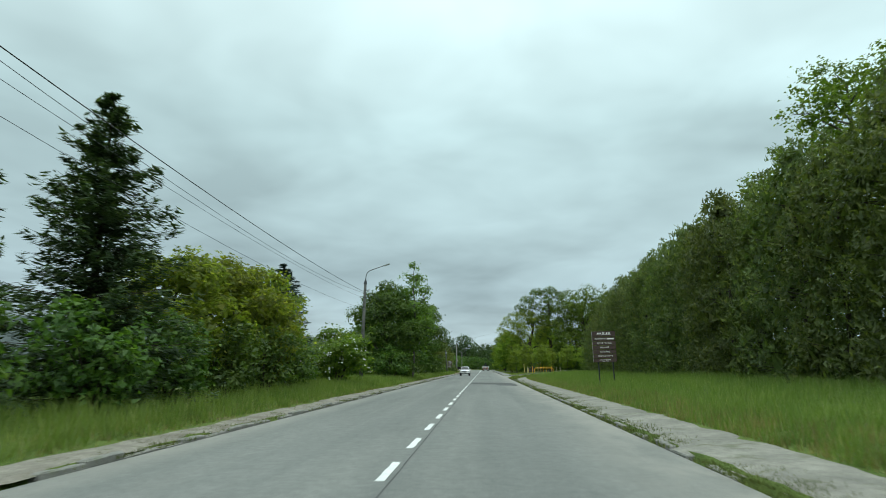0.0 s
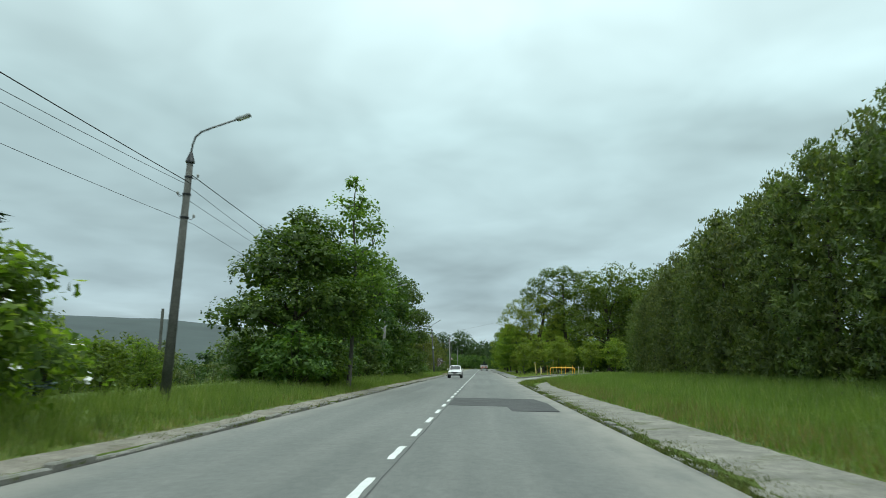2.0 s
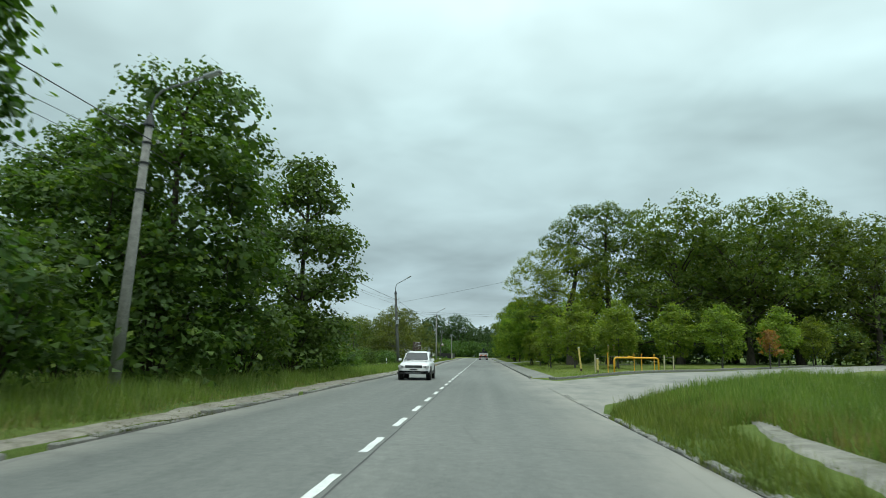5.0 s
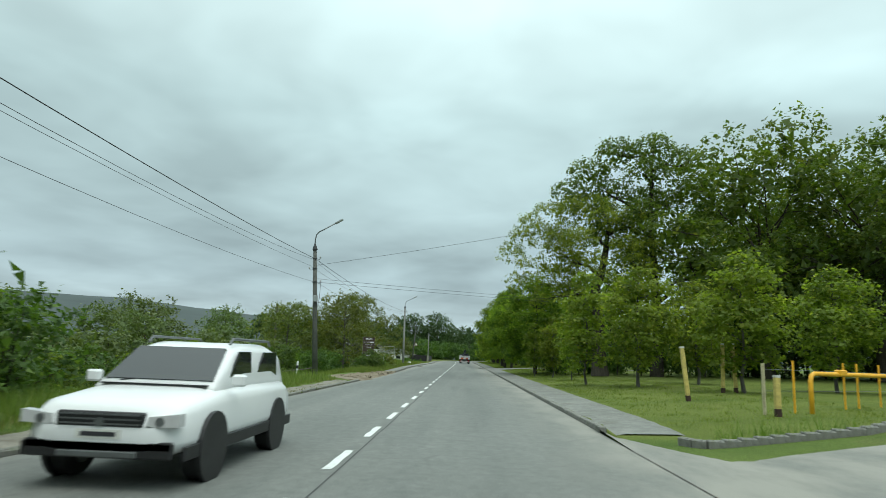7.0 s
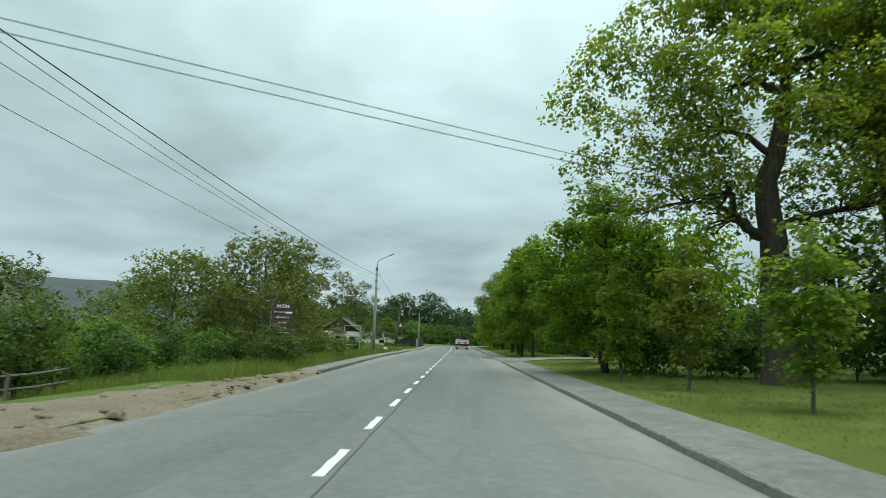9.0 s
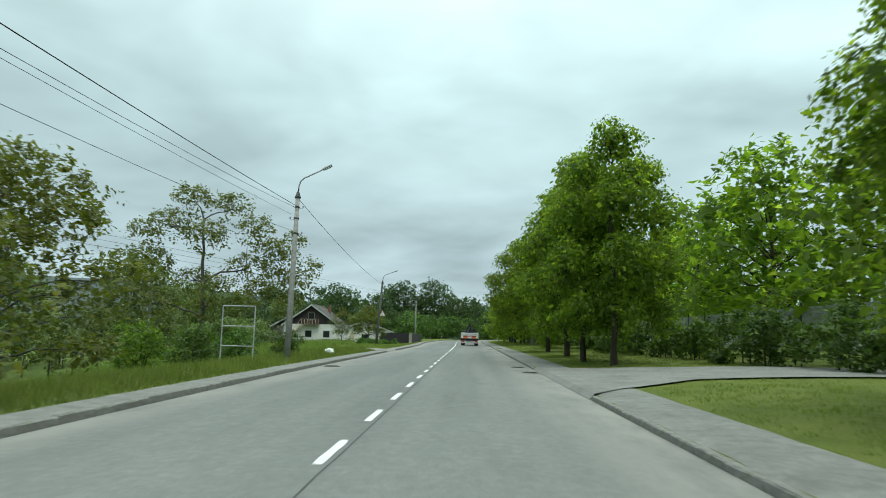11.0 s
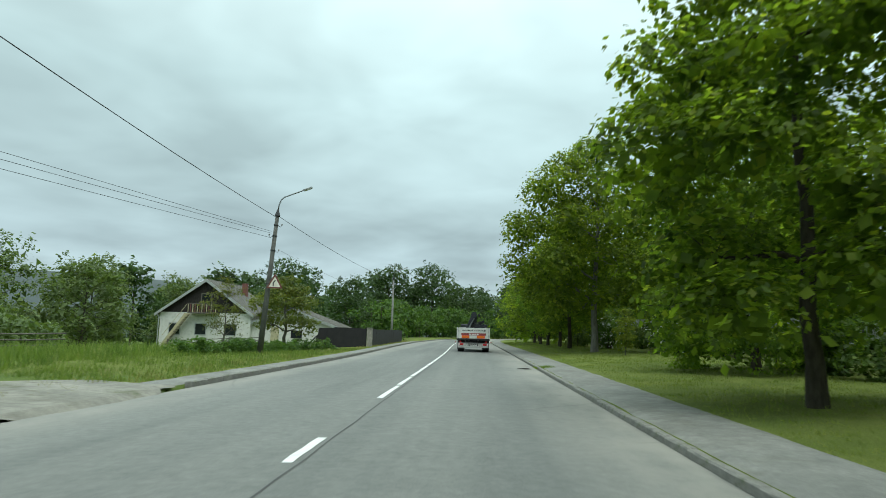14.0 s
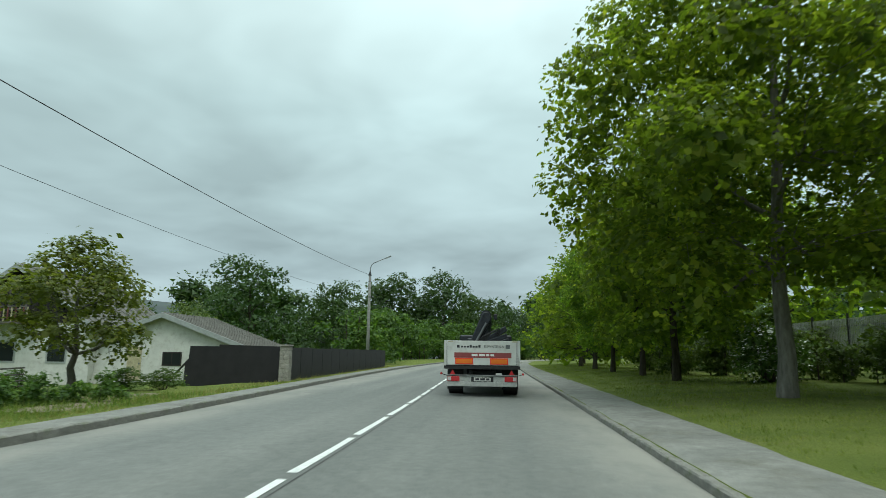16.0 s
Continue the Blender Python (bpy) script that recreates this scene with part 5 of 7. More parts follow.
# ---- street furniture ----
def street_lamp(name, x, y, h, arm, pale=False, lean=0.0, label="tall concrete street lamp post with a curved steel arm"):
    t = thing(name, (x, y, ground_z(x, y) - 0.02), label, "street lamp", "street lamps")
    rx, ry = lean if isinstance(lean, tuple) else (0.0, lean)
    t.rotation_euler = (radians(rx), radians(ry), 0)
    rb, rt = 0.17, 0.105
    part("pole", tube_bm([(0, 0, -0.4), (0, 0, h * 0.5), (0, 0, h)], [rb, (rb + rt) / 2, rt], 10), M["pole_pale" if pale else "pole"], t, smooth_faces=True)
    part("cap", tube_bm([(0, 0, h - 0.02), (0, 0, h + 0.02), (0, 0, h + 0.36)], [rt + 0.05, rt + 0.05, 0.045], 10), M["darksteel"], t, "dark sheet steel cone")
    tip = Vector((arm, 0.0, h + 1.55))
    pts = [(0, 0, h + 0.3), (0.02, 0, h + 0.62), (0.10, 0, h + 0.90), (0.28, 0, h + 1.08), (0.55, 0, h + 1.20), tuple(tip)]
    part("arm", tube_bm(pts, 0.035, 8), M["steel"], t, "curved steel tube", True)
    d = (tip - Vector((0.55, 0, h + 1.20))).normalized()
    bm = bmesh.new()
    bmesh.ops.create_cube(bm, size=1, matrix=Matrix.Translation(tip + d * 0.22) @ Matrix.Rotation(-math.atan2(d.z, d.x), 4, "Y") @ Matrix.Diagonal((0.52, 0.2, 0.09, 1)))
    head = part("lamp_head", bm, M["lampgrey"], t, "flat grey lamp housing", bevel=0.02)
    bm = bmesh.new()
    bmesh.ops.create_cube(bm, size=1, matrix=Matrix.Translation(tip + d * 0.24 - Vector((0, 0, 0.055))) @ Matrix.Rotation(-math.atan2(d.z, d.x), 4, "Y") @ Matrix.Diagonal((0.36, 0.15, 0.03, 1)))
    part("lamp_cover", bm, M["lens"], head, bevel=0.008)
    for k, zz in enumerate((h - 0.55, h - 1.15, h - 1.95)):
        part("band", tube_bm([(0, 0, zz), (0, 0, zz + 0.05)], rt + 0.03 + 0.008 * k, 10), M["darksteel"], t)
        s = 1 if k % 2 == 0 else -1
        hook = part("hook", tube_bm([(s * 0.1, 0, zz), (s * 0.26, 0, zz - 0.06), (s * 0.32, 0, zz + 0.04)], 0.012, 6), M["darksteel"], t)
        part("insulator", tube_bm([(s * 0.32, 0, zz + 0.02), (s * 0.32, 0, zz + 0.10), (s * 0.32, 0, zz + 0.13)], [0.035, 0.045, 0.02], 8), M["porcelain"], hook)
    return t


POLES = ((-10.15, 50.3, 7.95, 1.5, False, 1.2), (-9.8, 91.8, 7.55, 1.5, True, 2.2), (-8.29, 139.2, 7.35, 1.25, False, -4.0), (-8.5, 194.5, 8.3, 1.25, True, (-8.0, -1.4)), (-11.0, 241.4, 7.55, 1.3, False, 4.0), (-10.3, 290, 8.1, 1.4, True, 0.0))
for i, (x, y, h, arm, pale, lean) in enumerate(POLES):
    street_lamp("street_lamp", x, y, h, arm, pale, lean)


def cable(a, b, sag, r=0.011):
    a, b = Vector(a), Vector(b)
    pts = [a.lerp(b, u) - Vector((0, 0, 4 * sag * u * (1 - u))) for u in np.linspace(0, 1, 15)]
    ob = part("overhead_cable", tube_bm([tuple(p) for p in pts], r, 5, False), M["cable"], None, smooth_faces=True)
    return tagged(ob, "thin black overhead cable between lamp posts", "cable", "overhead cables")


tilts = [p[5] if isinstance(p[5], tuple) else (0.0, p[5]) for p in POLES]
ends = [(-9.8, 5, 8.35)] + [(p[0] + math.sin(radians(q[1])) * p[2], p[1] - math.sin(radians(q[0])) * p[2], p[2]) for p, q in zip(POLES, tilts)] + [(-8, 330, 7.6)]
for (x0, y0, h0), (x1, y1, h1), drop in zip(ends, ends[1:], (0.5, 0.2, 0.5, 0.5, 0.12, 0.0, 0.3)):
    cable((x0 + 0.1, y0, h0 - drop), (x1 + 0.1, y1, h1 - drop), 0.42, 0.014)
    if y0 < 150:
        cable((x0 - 0.1, y0, h0 - 0.5), (x1 - 0.1, y1, h1 - 0.5), 0.8, 0.008)
        cable((x0 - 0.3, y0, h0 - 0.85), (x1 - 0.3, y1, h1 - 0.85), 0.5, 0.007)
    if y0 < 195 or y0 > 200:
        cable((x0 + 0.3, y0, h0 - 1.9), (x1 + 0.3, y1, h1 - 1.9), 0.6, 0.007)

# ---- writing ----
def letters(text, size, material, parent, m, name="lettering", width=None, extrude=0.002):
    """Lettering as a mesh part: the text lies in x and z, facing -y, with its middle at the pose m."""
    cu = bpy.data.curves.new(name, "FONT")
    cu.resolution_u = 3
    cu.body, cu.size, cu.extrude, cu.align_x, cu.align_y = text, size, extrude, "CENTER", "CENTER"
    tmp = new(name + "_source", cu)
    me = bpy.data.meshes.new_from_object(tmp.evaluated_get(bpy.context.evaluated_depsgraph_get()))
    bpy.data.objects.remove(tmp)
    me.transform(Matrix.Rotation(radians(90), 4, "X"))
    if width:
        xs = [v.co.x for v in me.vertices]
        me.transform(Matrix.Diagonal((width / max(0.01, max(xs) - min(xs)), 1, 1, 1)))
    me.transform(m)
    me.materials.clear()
    me.materials.append(material)
    ob = new(name, me)
    ob.parent = parent
    return ob


def rod(a, b, r, sides=8):
    return tube_bm([a, b], r, sides)


# ---- restaurant sign boards of stacked planks ----
def sign_board(at, lean, label, s=(1, 1, 1)):
    t = thing("sign_board", at, label, "sign")
    t.rotation_euler = (0, radians(lean), 0)
    t.scale = s
    for x in (-0.42, 0.48):
        part("leg", boxes((x - 0.035, x + 0.035, -0.03, 0.03, -0.9, 3.1)), M["darksteel"], t)
    z, rows = 1.2, (("", 0.25), ("ТЕНІСНІ КОРТИ", 0.27), ("БІЛЬЯРД", 0.27), ("БОУЛІНГ", 0.27), ("ЛІТНЯ ТЕРАСА", 0.27), ("РЕСТОРАН", 0.27), ("", 0.36))
    for i, (text, h) in enumerate(rows):
        p = part("plank", boxes((-0.72, 0.72, -0.075, -0.03, z + 0.018, z + h - 0.018)), M["signbrown"], t, bevel=0.006)
        part("plank_edge", boxes((-0.745, -0.72, -0.078, -0.026, z + 0.02, z + h - 0.02)), M["signedge"], p)
        if text:
            letters(text, 0.125, M["inkwhite"], p, Matrix.Translation((-0.22 if text == "РЕСТОРАН" else 0.02, -0.079, z + h / 2)), width={"РЕСТОРАН": 0.66, "БОУЛІНГ": 0.58, "БІЛЬЯРД": 0.58}.get(text, 0.9))
        if text == "РЕСТОРАН":
            part("bar", boxes((0.18, 0.62, -0.079, -0.076, z + h / 2 - 0.045, z + h / 2 + 0.045)), M["inkwhite"], p)
        if i == 0:
            part("bar", boxes((-0.35, 0.35, -0.079, -0.076, z + 0.14, z + 0.17)), M["inkwhite"], p)
            part("bar", boxes((-0.18, 0.22, -0.079, -0.076, z + 0.07, z + 0.09)), M["inkwhite"], p)
        if i == 6:
            part("bar", boxes((-0.45, 0.45, -0.079, -0.076, z + 0.125, z + 0.14)), M["inkwhite"], p)
            for k, x in enumerate((-0.35, -0.2, 0.2, 0.35)):
                part("mark", boxes((x - 0.045, x + 0.045, -0.079, -0.076, z + 0.17, z + 0.26)), M["inkwhite"], p)
            for q in (-1, 1):
                part("mark", prism([(-0.09 * q, z + 0.16), (-0.05 * q, z + 0.16), (0.09 * q, z + 0.30), (0.05 * q, z + 0.30)], "y", -0.079, -0.076), M["inkwhite"], p)
        z += h
    return t


sign_board((7.45, 39.9, 0.62), -2.0, "brown plank sign board with white lettering on two legs")
sign_board((-9.0, 163.9, 0.06), 0, "brown plank sign board standing in shrubs", (0.77, 0.9, 0.95))

# ---- yellow gas pipe with its posts ----
gx, gy = 9.2, 119.9
gz = ground_z(gx, gy)
pipe = thing("gas_pipe", (gx, gy, gz), "yellow gas pipe on posts above the grass", "pipe", rz=34)
part("pipe", tube_bm([(0, 0, -0.3), (0, 0, 0.85), (0.06, 0, 0.97), (0.18, 0, 1.03), (4.2, 0, 1.03), (4.33, 0, 0.97), (4.4, 0, 0.85), (4.4, 0, -0.3)], 0.06, 10), M["yellow"], pipe, smooth_faces=True)
part("valve", boxes((1.35, 1.75, -0.09, 0.09, 0.98, 1.16)), M["yellow"], pipe, bevel=0.03)
for x in (-0.35, 2.2, 2.95, 4.25):
    part("post", rod((x, 0.25, -0.3), (x, 0.25, 1.35), 0.03), M["yellow"], pipe)
for x in (-1.3, 5.6, 6.6):
    part("stake", rod((x, 0.5, -0.3), (x, 0.5, 1.25), 0.045, 6), M["postwood"], pipe)
for zz in (0.55, 1.1):
    part("wire", rod((-1.3, 0.5, zz), (6.6, 0.5, zz), 0.006, 4), M["steel"], pipe)
for x, y, h, lean in ((7.66, 124.6, 1.75, -6), (10.55, 129, 1.9, 1), (11.15, 129.2, 1.9, -3), (7.9, 119.0, 0.95, 0)):
    p = thing("marker_post", (x, y, ground_z(x, y)), "pale yellow wooden post leaning in the grass", "post", "marker posts")
    p.rotation_euler = (0, radians(lean), 0)
    part("post", boxes((-0.065, 0.065, -0.065, 0.065, -0.3, h)), M["postyellow"], p, bevel=0.012)
    part("foot", boxes((-0.069, 0.069, -0.069, 0.069, -0.3, 0.2)), M["rustiron"], p, "rusty dark foot", bevel=0.012)
    part("tip", boxes((-0.066, 0.066, -0.066, 0.066, h, h + 0.06)), M["plaster"], p)

# ---- wooden rails and posts on the valley side ----
def rail_fence(label, pts, h=1.0):
    x0, y0 = pts[0]
    t = thing("rail_fence", (x0, y0, 0), label, "fence")
    for (xa, ya), (xb, yb) in zip(pts, pts[1:]):
        za, zb = ground_z(xa, ya), ground_z(xb, yb)
        part("post", tube_bm([(xa - x0, ya - y0, za - 0.3), (xa - x0 + 0.03, ya - y0, za + h)], 0.06, 7), M["greywood"], t)
        for k in ((0.45, 0.9) if h < 1 else (0.25, 0.45, 0.68, 0.92)):
            part("rail", tube_bm([(xa - x0, ya - y0, za + h * k), ((xa + xb) / 2 - x0, (ya + yb) / 2 - y0, (za + zb) / 2 + h * k - 0.03), (xb - x0, yb - y0, zb + h * k)], 0.035, 6), M["greywood"], t)
    return t


rail_fence("low grey wooden rail fence in tall grass", [(-16.5, 148), (-14.4, 148.6), (-12.3, 149.4), (-11.0, 150)], 0.8)
rail_fence("weathered wooden rail fence before a white house", [(-23.5, 256.5), (-21.2, 257), (-19.0, 257.5), (-16.8, 258)], 1.0)
for x, y, h in ((-24.6, 77.5, 5.6 - ground_z(-24.6, 77.5)), (-31.5, 226, 7.5)):
    p = thing("old_post", (x, y, ground_z(x, y)), "grey weathered post standing in shrubs", "post")
    part("shaft", tube_bm([(0, 0, -0.4), (0, 0, h)], [0.14, 0.11], 8), M["pole"] if h > 2 else M["inkwhite"], p)

mp = thing("verge_post", (-9.8, 141, ground_z(-9.8, 141)), "thin white marker post with a dark band in the grass", "post")
part("shaft", boxes((-0.05, 0.05, -0.05, 0.05, -0.3, 1.05)), M["inkwhite"], mp, bevel=0.01)
part("band", boxes((-0.053, 0.053, -0.053, 0.053, 0.62, 0.80)), M["ink"], mp)
# metal frame without its board
fr = thing("metal_frame", (-10.4, 193.0, ground_z(-10.4, 193)), "thin empty white metal notice frame", "frame")
for x in (-0.75, 0.75):
    part("upright", rod((x, 0, -0.3), (x, 0, 2.75), 0.03), M["picket"], fr)
for zz in (0.9, 1.8, 2.72):
    part("crossbar", rod((-0.75, 0, zz), (0.75, 0, zz), 0.025), M["picket"], fr)

# ---- pole box, triangular warning sign ----
bx = thing("cable_box", (-8.29 - 0.22, 139.2 - 0.24, 4.35), "small grey junction box strapped to the lamp post", "box")
part("housing", boxes((-0.13, 0.13, -0.10, 0.06, 0.0, 0.36)), M["lampgrey"], bx, bevel=0.02)
part("lead", tube_bm([(0, -0.02, 0.0), (0.08, -0.02, -0.12), (0.2, 0, -0.05), (0.22, 0.05, 0.5), (0.2, 0.1, 1.1)], 0.014, 6), M["cable"], bx)
ws = thing("warning_sign", (-10.3, 241.1, 3.95), "triangular bend warning sign on the lamp post", "traffic sign")
part("rim", prism([(-0.45, -0.36), (0.45, -0.36), (0.0, 0.43)], "y", -0.02, 0.0), M["faded"], ws)
part("face", prism([(-0.32, -0.29), (0.32, -0.29), (0.0, 0.27)], "y", -0.025, -0.0205), M["traffic"], ws)
part("bend_mark", tube_bm([(-0.07, -0.03, -0.24), (-0.07, -0.03, -0.05), (0.04, -0.03, 0.07)], 0.03, 5), M["ink"], ws)
part("bracket", rod((-0.6, 0.03, -0.1), (0.2, 0.03, -0.1), 0.02), M["darksteel"], ws)

# ---- houses ----
def gable_roof(parent, x0, x1, y0, y1, eave, peak, xm, th=0.14, over=0.4, mat="roof"):
    """Two sloping roof slabs with their ridge along y."""
    for xa in (x0, x1):
        k = (peak - eave) / (xm - xa)
        e = xa + (over if xa > xm else -over)
        ze = eave + k * (e - xa)
        slab = part("roof", prism([(e, ze), (xm, peak), (xm, peak + th), (e, ze + th)], "y", y0 - over, y1 + over), M[mat], parent)
        n = 14
        for i in range(n):
            yy = y0 - over + (y1 - y0 + 2 * over) * (i + 0.5) / n
            part("rib", tube_bm([(e, yy, ze + th + 0.01), (xm, yy, peak + th + 0.01)], 0.035, 5), M[mat], slab)
        part("verge_board", prism([(e, ze - 0.14), (xm, peak - 0.14), (xm, peak + th), (e, ze + th)], "y", y0 - over - 0.035, y0 - over - 0.004), M["picket"], parent, "pale board along the gable edge")


h1 = thing("gable_house", (-25.8, 268.5, -0.4), "old house with white plaster below and a dark boarded gable", "house")
part("wall", boxes((-4.5, 4.5, 0.0, 0.3, -0.6, 3.2), (-4.5, -4.2, 0.3, 8.0, -0.6, 3.2), (4.2, 4.5, 0.3, 8.0, -0.6, 3.2), (-4.5, 4.5, 8.0, 8.3, -0.6, 3.2)), M["plaster"], h1)
part("gable", prism([(-4.5, 3.2), (4.5, 3.2), (0, 6.3)], "y", 0.06, 0.26), M["darkwood"], h1, "dark vertical boards")
for i in range(22):
    x = -4.2 + i * 0.4
    top = 3.2 + 3.1 * (1 - abs(x) / 4.5)
    part("board", boxes((x - 0.17, x + 0.17, 0.02, 0.06, 3.05, top - 0.02)), M["darkwood"], h1)
gable_roof(h1, -4.5, 4.5, 0, 8.3, 3.2, 6.35, 0)
w = part("attic_window", boxes((-0.55, 0.55, -0.02, 0.02, 3.9, 5.1)), M["greywood"], h1)
part("pane", boxes((-0.45, 0.45, -0.026, -0.021, 4.0, 5.0)), M["glass"], w)
b = part("balcony", boxes((-1.4, 1.4, -1.0, 0.0, 3.1, 3.22)), M["greywood"], h1)
for i in range(13):
    part("baluster", boxes((-1.36 + i * 0.226, -1.30 + i * 0.226, -0.99, -0.95, 3.22, 4.0)), M["faded"] if i % 2 else M["postwood"], b)
part("handrail", boxes((-1.4, 1.4, -1.0, -0.94, 4.0, 4.07)), M["greywood"], b)
for x in (-3.0, -0.4, 2.6):
    w = part("window", boxes((x - 0.6, x + 0.6, -0.03, 0.02, 1.0, 2.2)), M["picket"], h1)
    part("pane", boxes((x - 0.5, x + 0.5, -0.036, -0.031, 1.1, 2.1)), M["glass"], w)
for y in (-0.9, -0.25):
    part("stair_string", prism([(-3.9, 0.0), (-3.6, 0.0), (-1.4, 3.1), (-1.7, 3.1)], "y", y, y + 0.06), M["postwood"], h1, "pale stair side board")
for i in range(13):
    part("tread", boxes((-3.76 + i * 0.17, -3.5 + i * 0.17, -0.84, -0.25, 0.1 + i * 0.235, 0.14 + i * 0.235)), M["greywood"], h1)
part("stair_rail", rod((-3.75, -0.87, 0.95), (-1.5, -0.87, 4.0), 0.03), M["postwood"], h1)
part("downpipe", tube_bm([(-4.75, -0.3, 3.0), (-4.6, -0.1, 2.7), (-4.6, -0.08, -0.4)], 0.05, 8), M["picket"], h1)
part("chimney", boxes((1.5, 2.0, 5.2, 5.7, 4.6, 6.5)), M["redbrick"], h1, "weathered brick chimney")
wing = thing("barn", (-32.6, 281, -0.6), "low grey-roofed barn beside the gable house", "barn")
part("wall", boxes((-3.5, 3.0, 0, 6, -0.5, 3.2)), M["greywood"], wing)
gable_roof(wing, -3.5, 3.0, 0, 6, 3.2, 5.0, -0.2)

h2 = thing("white_house", (-17.0, 269, -0.2), "low white plastered house with a grey corrugated roof", "house")
part("wall", boxes((-4.8, 4.0, 0, 0.3, -0.6, 1.9), (-4.8, -4.5, 0.3, 5.5, -0.6, 1.9), (3.7, 4.0, 0.3, 5.5, -0.6, 1.9), (-4.8, 4.0, 5.5, 5.8, -0.6, 1.9)), M["plaster"], h2)
part("gable", prism([(-4.8, 1.9), (4.0, 1.9), (-0.4, 3.45)], "y", 0.03, 0.27), M["plaster"], h2)
gable_roof(h2, -4.8, 4.0, 0, 5.8, 1.9, 3.5, -0.4)
w = part("window", boxes((-0.4, 0.7, -0.03, 0.02, 0.75, 1.5)), M["darkwood"], h2)
part("pane", boxes((-0.32, 0.12, -0.036, -0.031, 0.82, 1.43)), M["glass"], w)
part("pane", boxes((0.18, 0.62, -0.036, -0.031, 0.82, 1.43)), M["glass"], w)
d = part("door", boxes((-2.4, -1.6, -0.03, 0.02, -0.1, 1.75)), M["postwood"], h2)
part("door_handle", boxes((-1.72, -1.66, -0.07, -0.03, 0.8, 0.9)), M["steel"], d)

# ---- black sheet fence with its stone pillar ----
bf = thing("sheet_fence", (-8.9, 264.3, 0.02), "black sheet metal fence along a garden", "fence")
part("panel", prism([(-4.85, -0.4), (-0.28, -0.3), (-0.28, 1.62), (-3.2, 1.68), (-3.22, 1.6), (-4.62, 1.6), (-4.66, 1.0), (-4.82, 0.75)], "y", -0.02, 0.02), M["fence"], bf)
part("strut", rod((-4.7, 0.06, 0.95), (-6.1, 0.5, -0.35), 0.05), M["darksteel"], bf)
n = 13
for i in range(n):
    ya, yb = 0.3 + i * 2.25, 0.3 + (i + 1) * 2.25 - 0.05
    dx = lambda yy: (LEFT(264.3 + yy) - 1.7) - (LEFT(264.3) - 1.7)
    part("panel", prism([(dx(ya) - 0.015, ya), (dx(yb) - 0.015, yb), (dx(yb) + 0.015, yb), (dx(ya) + 0.015, ya)], "z", 0.05, 1.58 + 0.02 * math.sin(i * 2)), M["fence"], bf)
    part("post", boxes((dx(ya) - 0.06, dx(ya) - 0.016, ya - 0.05, ya + 0.02, 0, 1.6)), M["darksteel"], bf)
pl = thing("stone_pillar", (-8.9, 264.3, 0.0), "square pillar of rough pale stones at the fence corner", "pillar")
rs = random.Random(5)
for k in range(9):
    z0, z1 = -0.18 + k * 0.205, -0.18 + k * 0.205 + 0.2
    cut = rs.uniform(-0.08, 0.08)
    for xa, xb in ((-0.22, cut - 0.006), (cut + 0.006, 0.22)):
        part("stone", boxes((xa - rs.uniform(0, 0.015), xb + rs.uniform(0, 0.015), -0.22 - rs.uniform(0, 0.02), 0.22, z0, z1)), M["stone"], pl, bevel=0.015)
part("cap", boxes((-0.27, 0.27, -0.27, 0.27, 1.665, 1.73)), M["stone"], pl)

rail_fence("old dark plank fence at the meadow edge", [(-27, 224), (-24.5, 227), (-22.2, 230), (-20, 233), (-18.2, 236)], 1.1)
# clipped garden hedge
belt("garden_hedge", 311, [(-12.0, 234), (-11.7, 251), (-9.6, 252.4)], 0.75, 0.33, 0.11, 26, M["darkbush"], "low dense dark green garden hedge", 1.5)
for i, (x, y) in enumerate(((-12.6, 260.4), (-14.2, 260.2), (-17.5, 259.0), (-19.2, 258.4), (-20.9, 258.0), (-22.6, 257.6))):
    k = copy_thing(dshrubs[i % 2], Matrix.Identity(4))
    stand(k, x, y, 0.22, i * 50, None, 1.6)
    tagged(k, "low clipped dark green garden hedge plant", "hedge")

# ---- metal picket fence behind the avenue ----
pf = thing("picket_fence", (15.4, 176, 0.4), "long metal picket fence behind the avenue", "fence")
pv, pq = [], []
for i in range(900):
    yy = i * 0.13
    z = 0.55 + 0.15
    a = len(pv)
    for x, dy in ((-0.012, -0.025), (-0.012, 0.025), (0.012, 0.025), (0.012, -0.025)):
        pv += [(x, yy + dy, z), (x, yy + dy, z + 2.0)]
    for k in range(4):
        p, q = a + 2 * k, a + 2 * ((k + 1) % 4)
        pq.append((p, q, q + 1, p + 1))
pk = under(mesh_object("picket_infill", pv, pq, M["picket"]), pf)
tagged(pk, "pale flat metal pickets", kind="stuff")
for k in range(40):
    part("post", boxes((-0.04, 0.04, k * 3.0 - 0.04, k * 3.0 + 0.04, 0.2, 2.9)), M["darksteel"], pf)
for zz in (0.85, 2.35):
    part("rail", boxes((0.013, 0.05, -0.1, 117.1, zz, zz + 0.05)), M["darksteel"], pf)

# ---- small things on the ground ----
bag = thing("plastic_bag", (-8.35, 203.4, ground_z(-8.35, 203.4) + 0.22), "crumpled white plastic bag lying in tall grass", "bag")
bm = bmesh.new()
bmesh.ops.create_icosphere(bm, subdivisions=3, radius=0.29)
for v in bm.verts:
    v.co *= 1 + 0.45 * noise.noise(v.co * 5.0) + 0.2 * noise.noise(v.co * 13.0)
    v.co.z = v.co.z * 0.7
part("sheet", bm, M["bag"], bag)


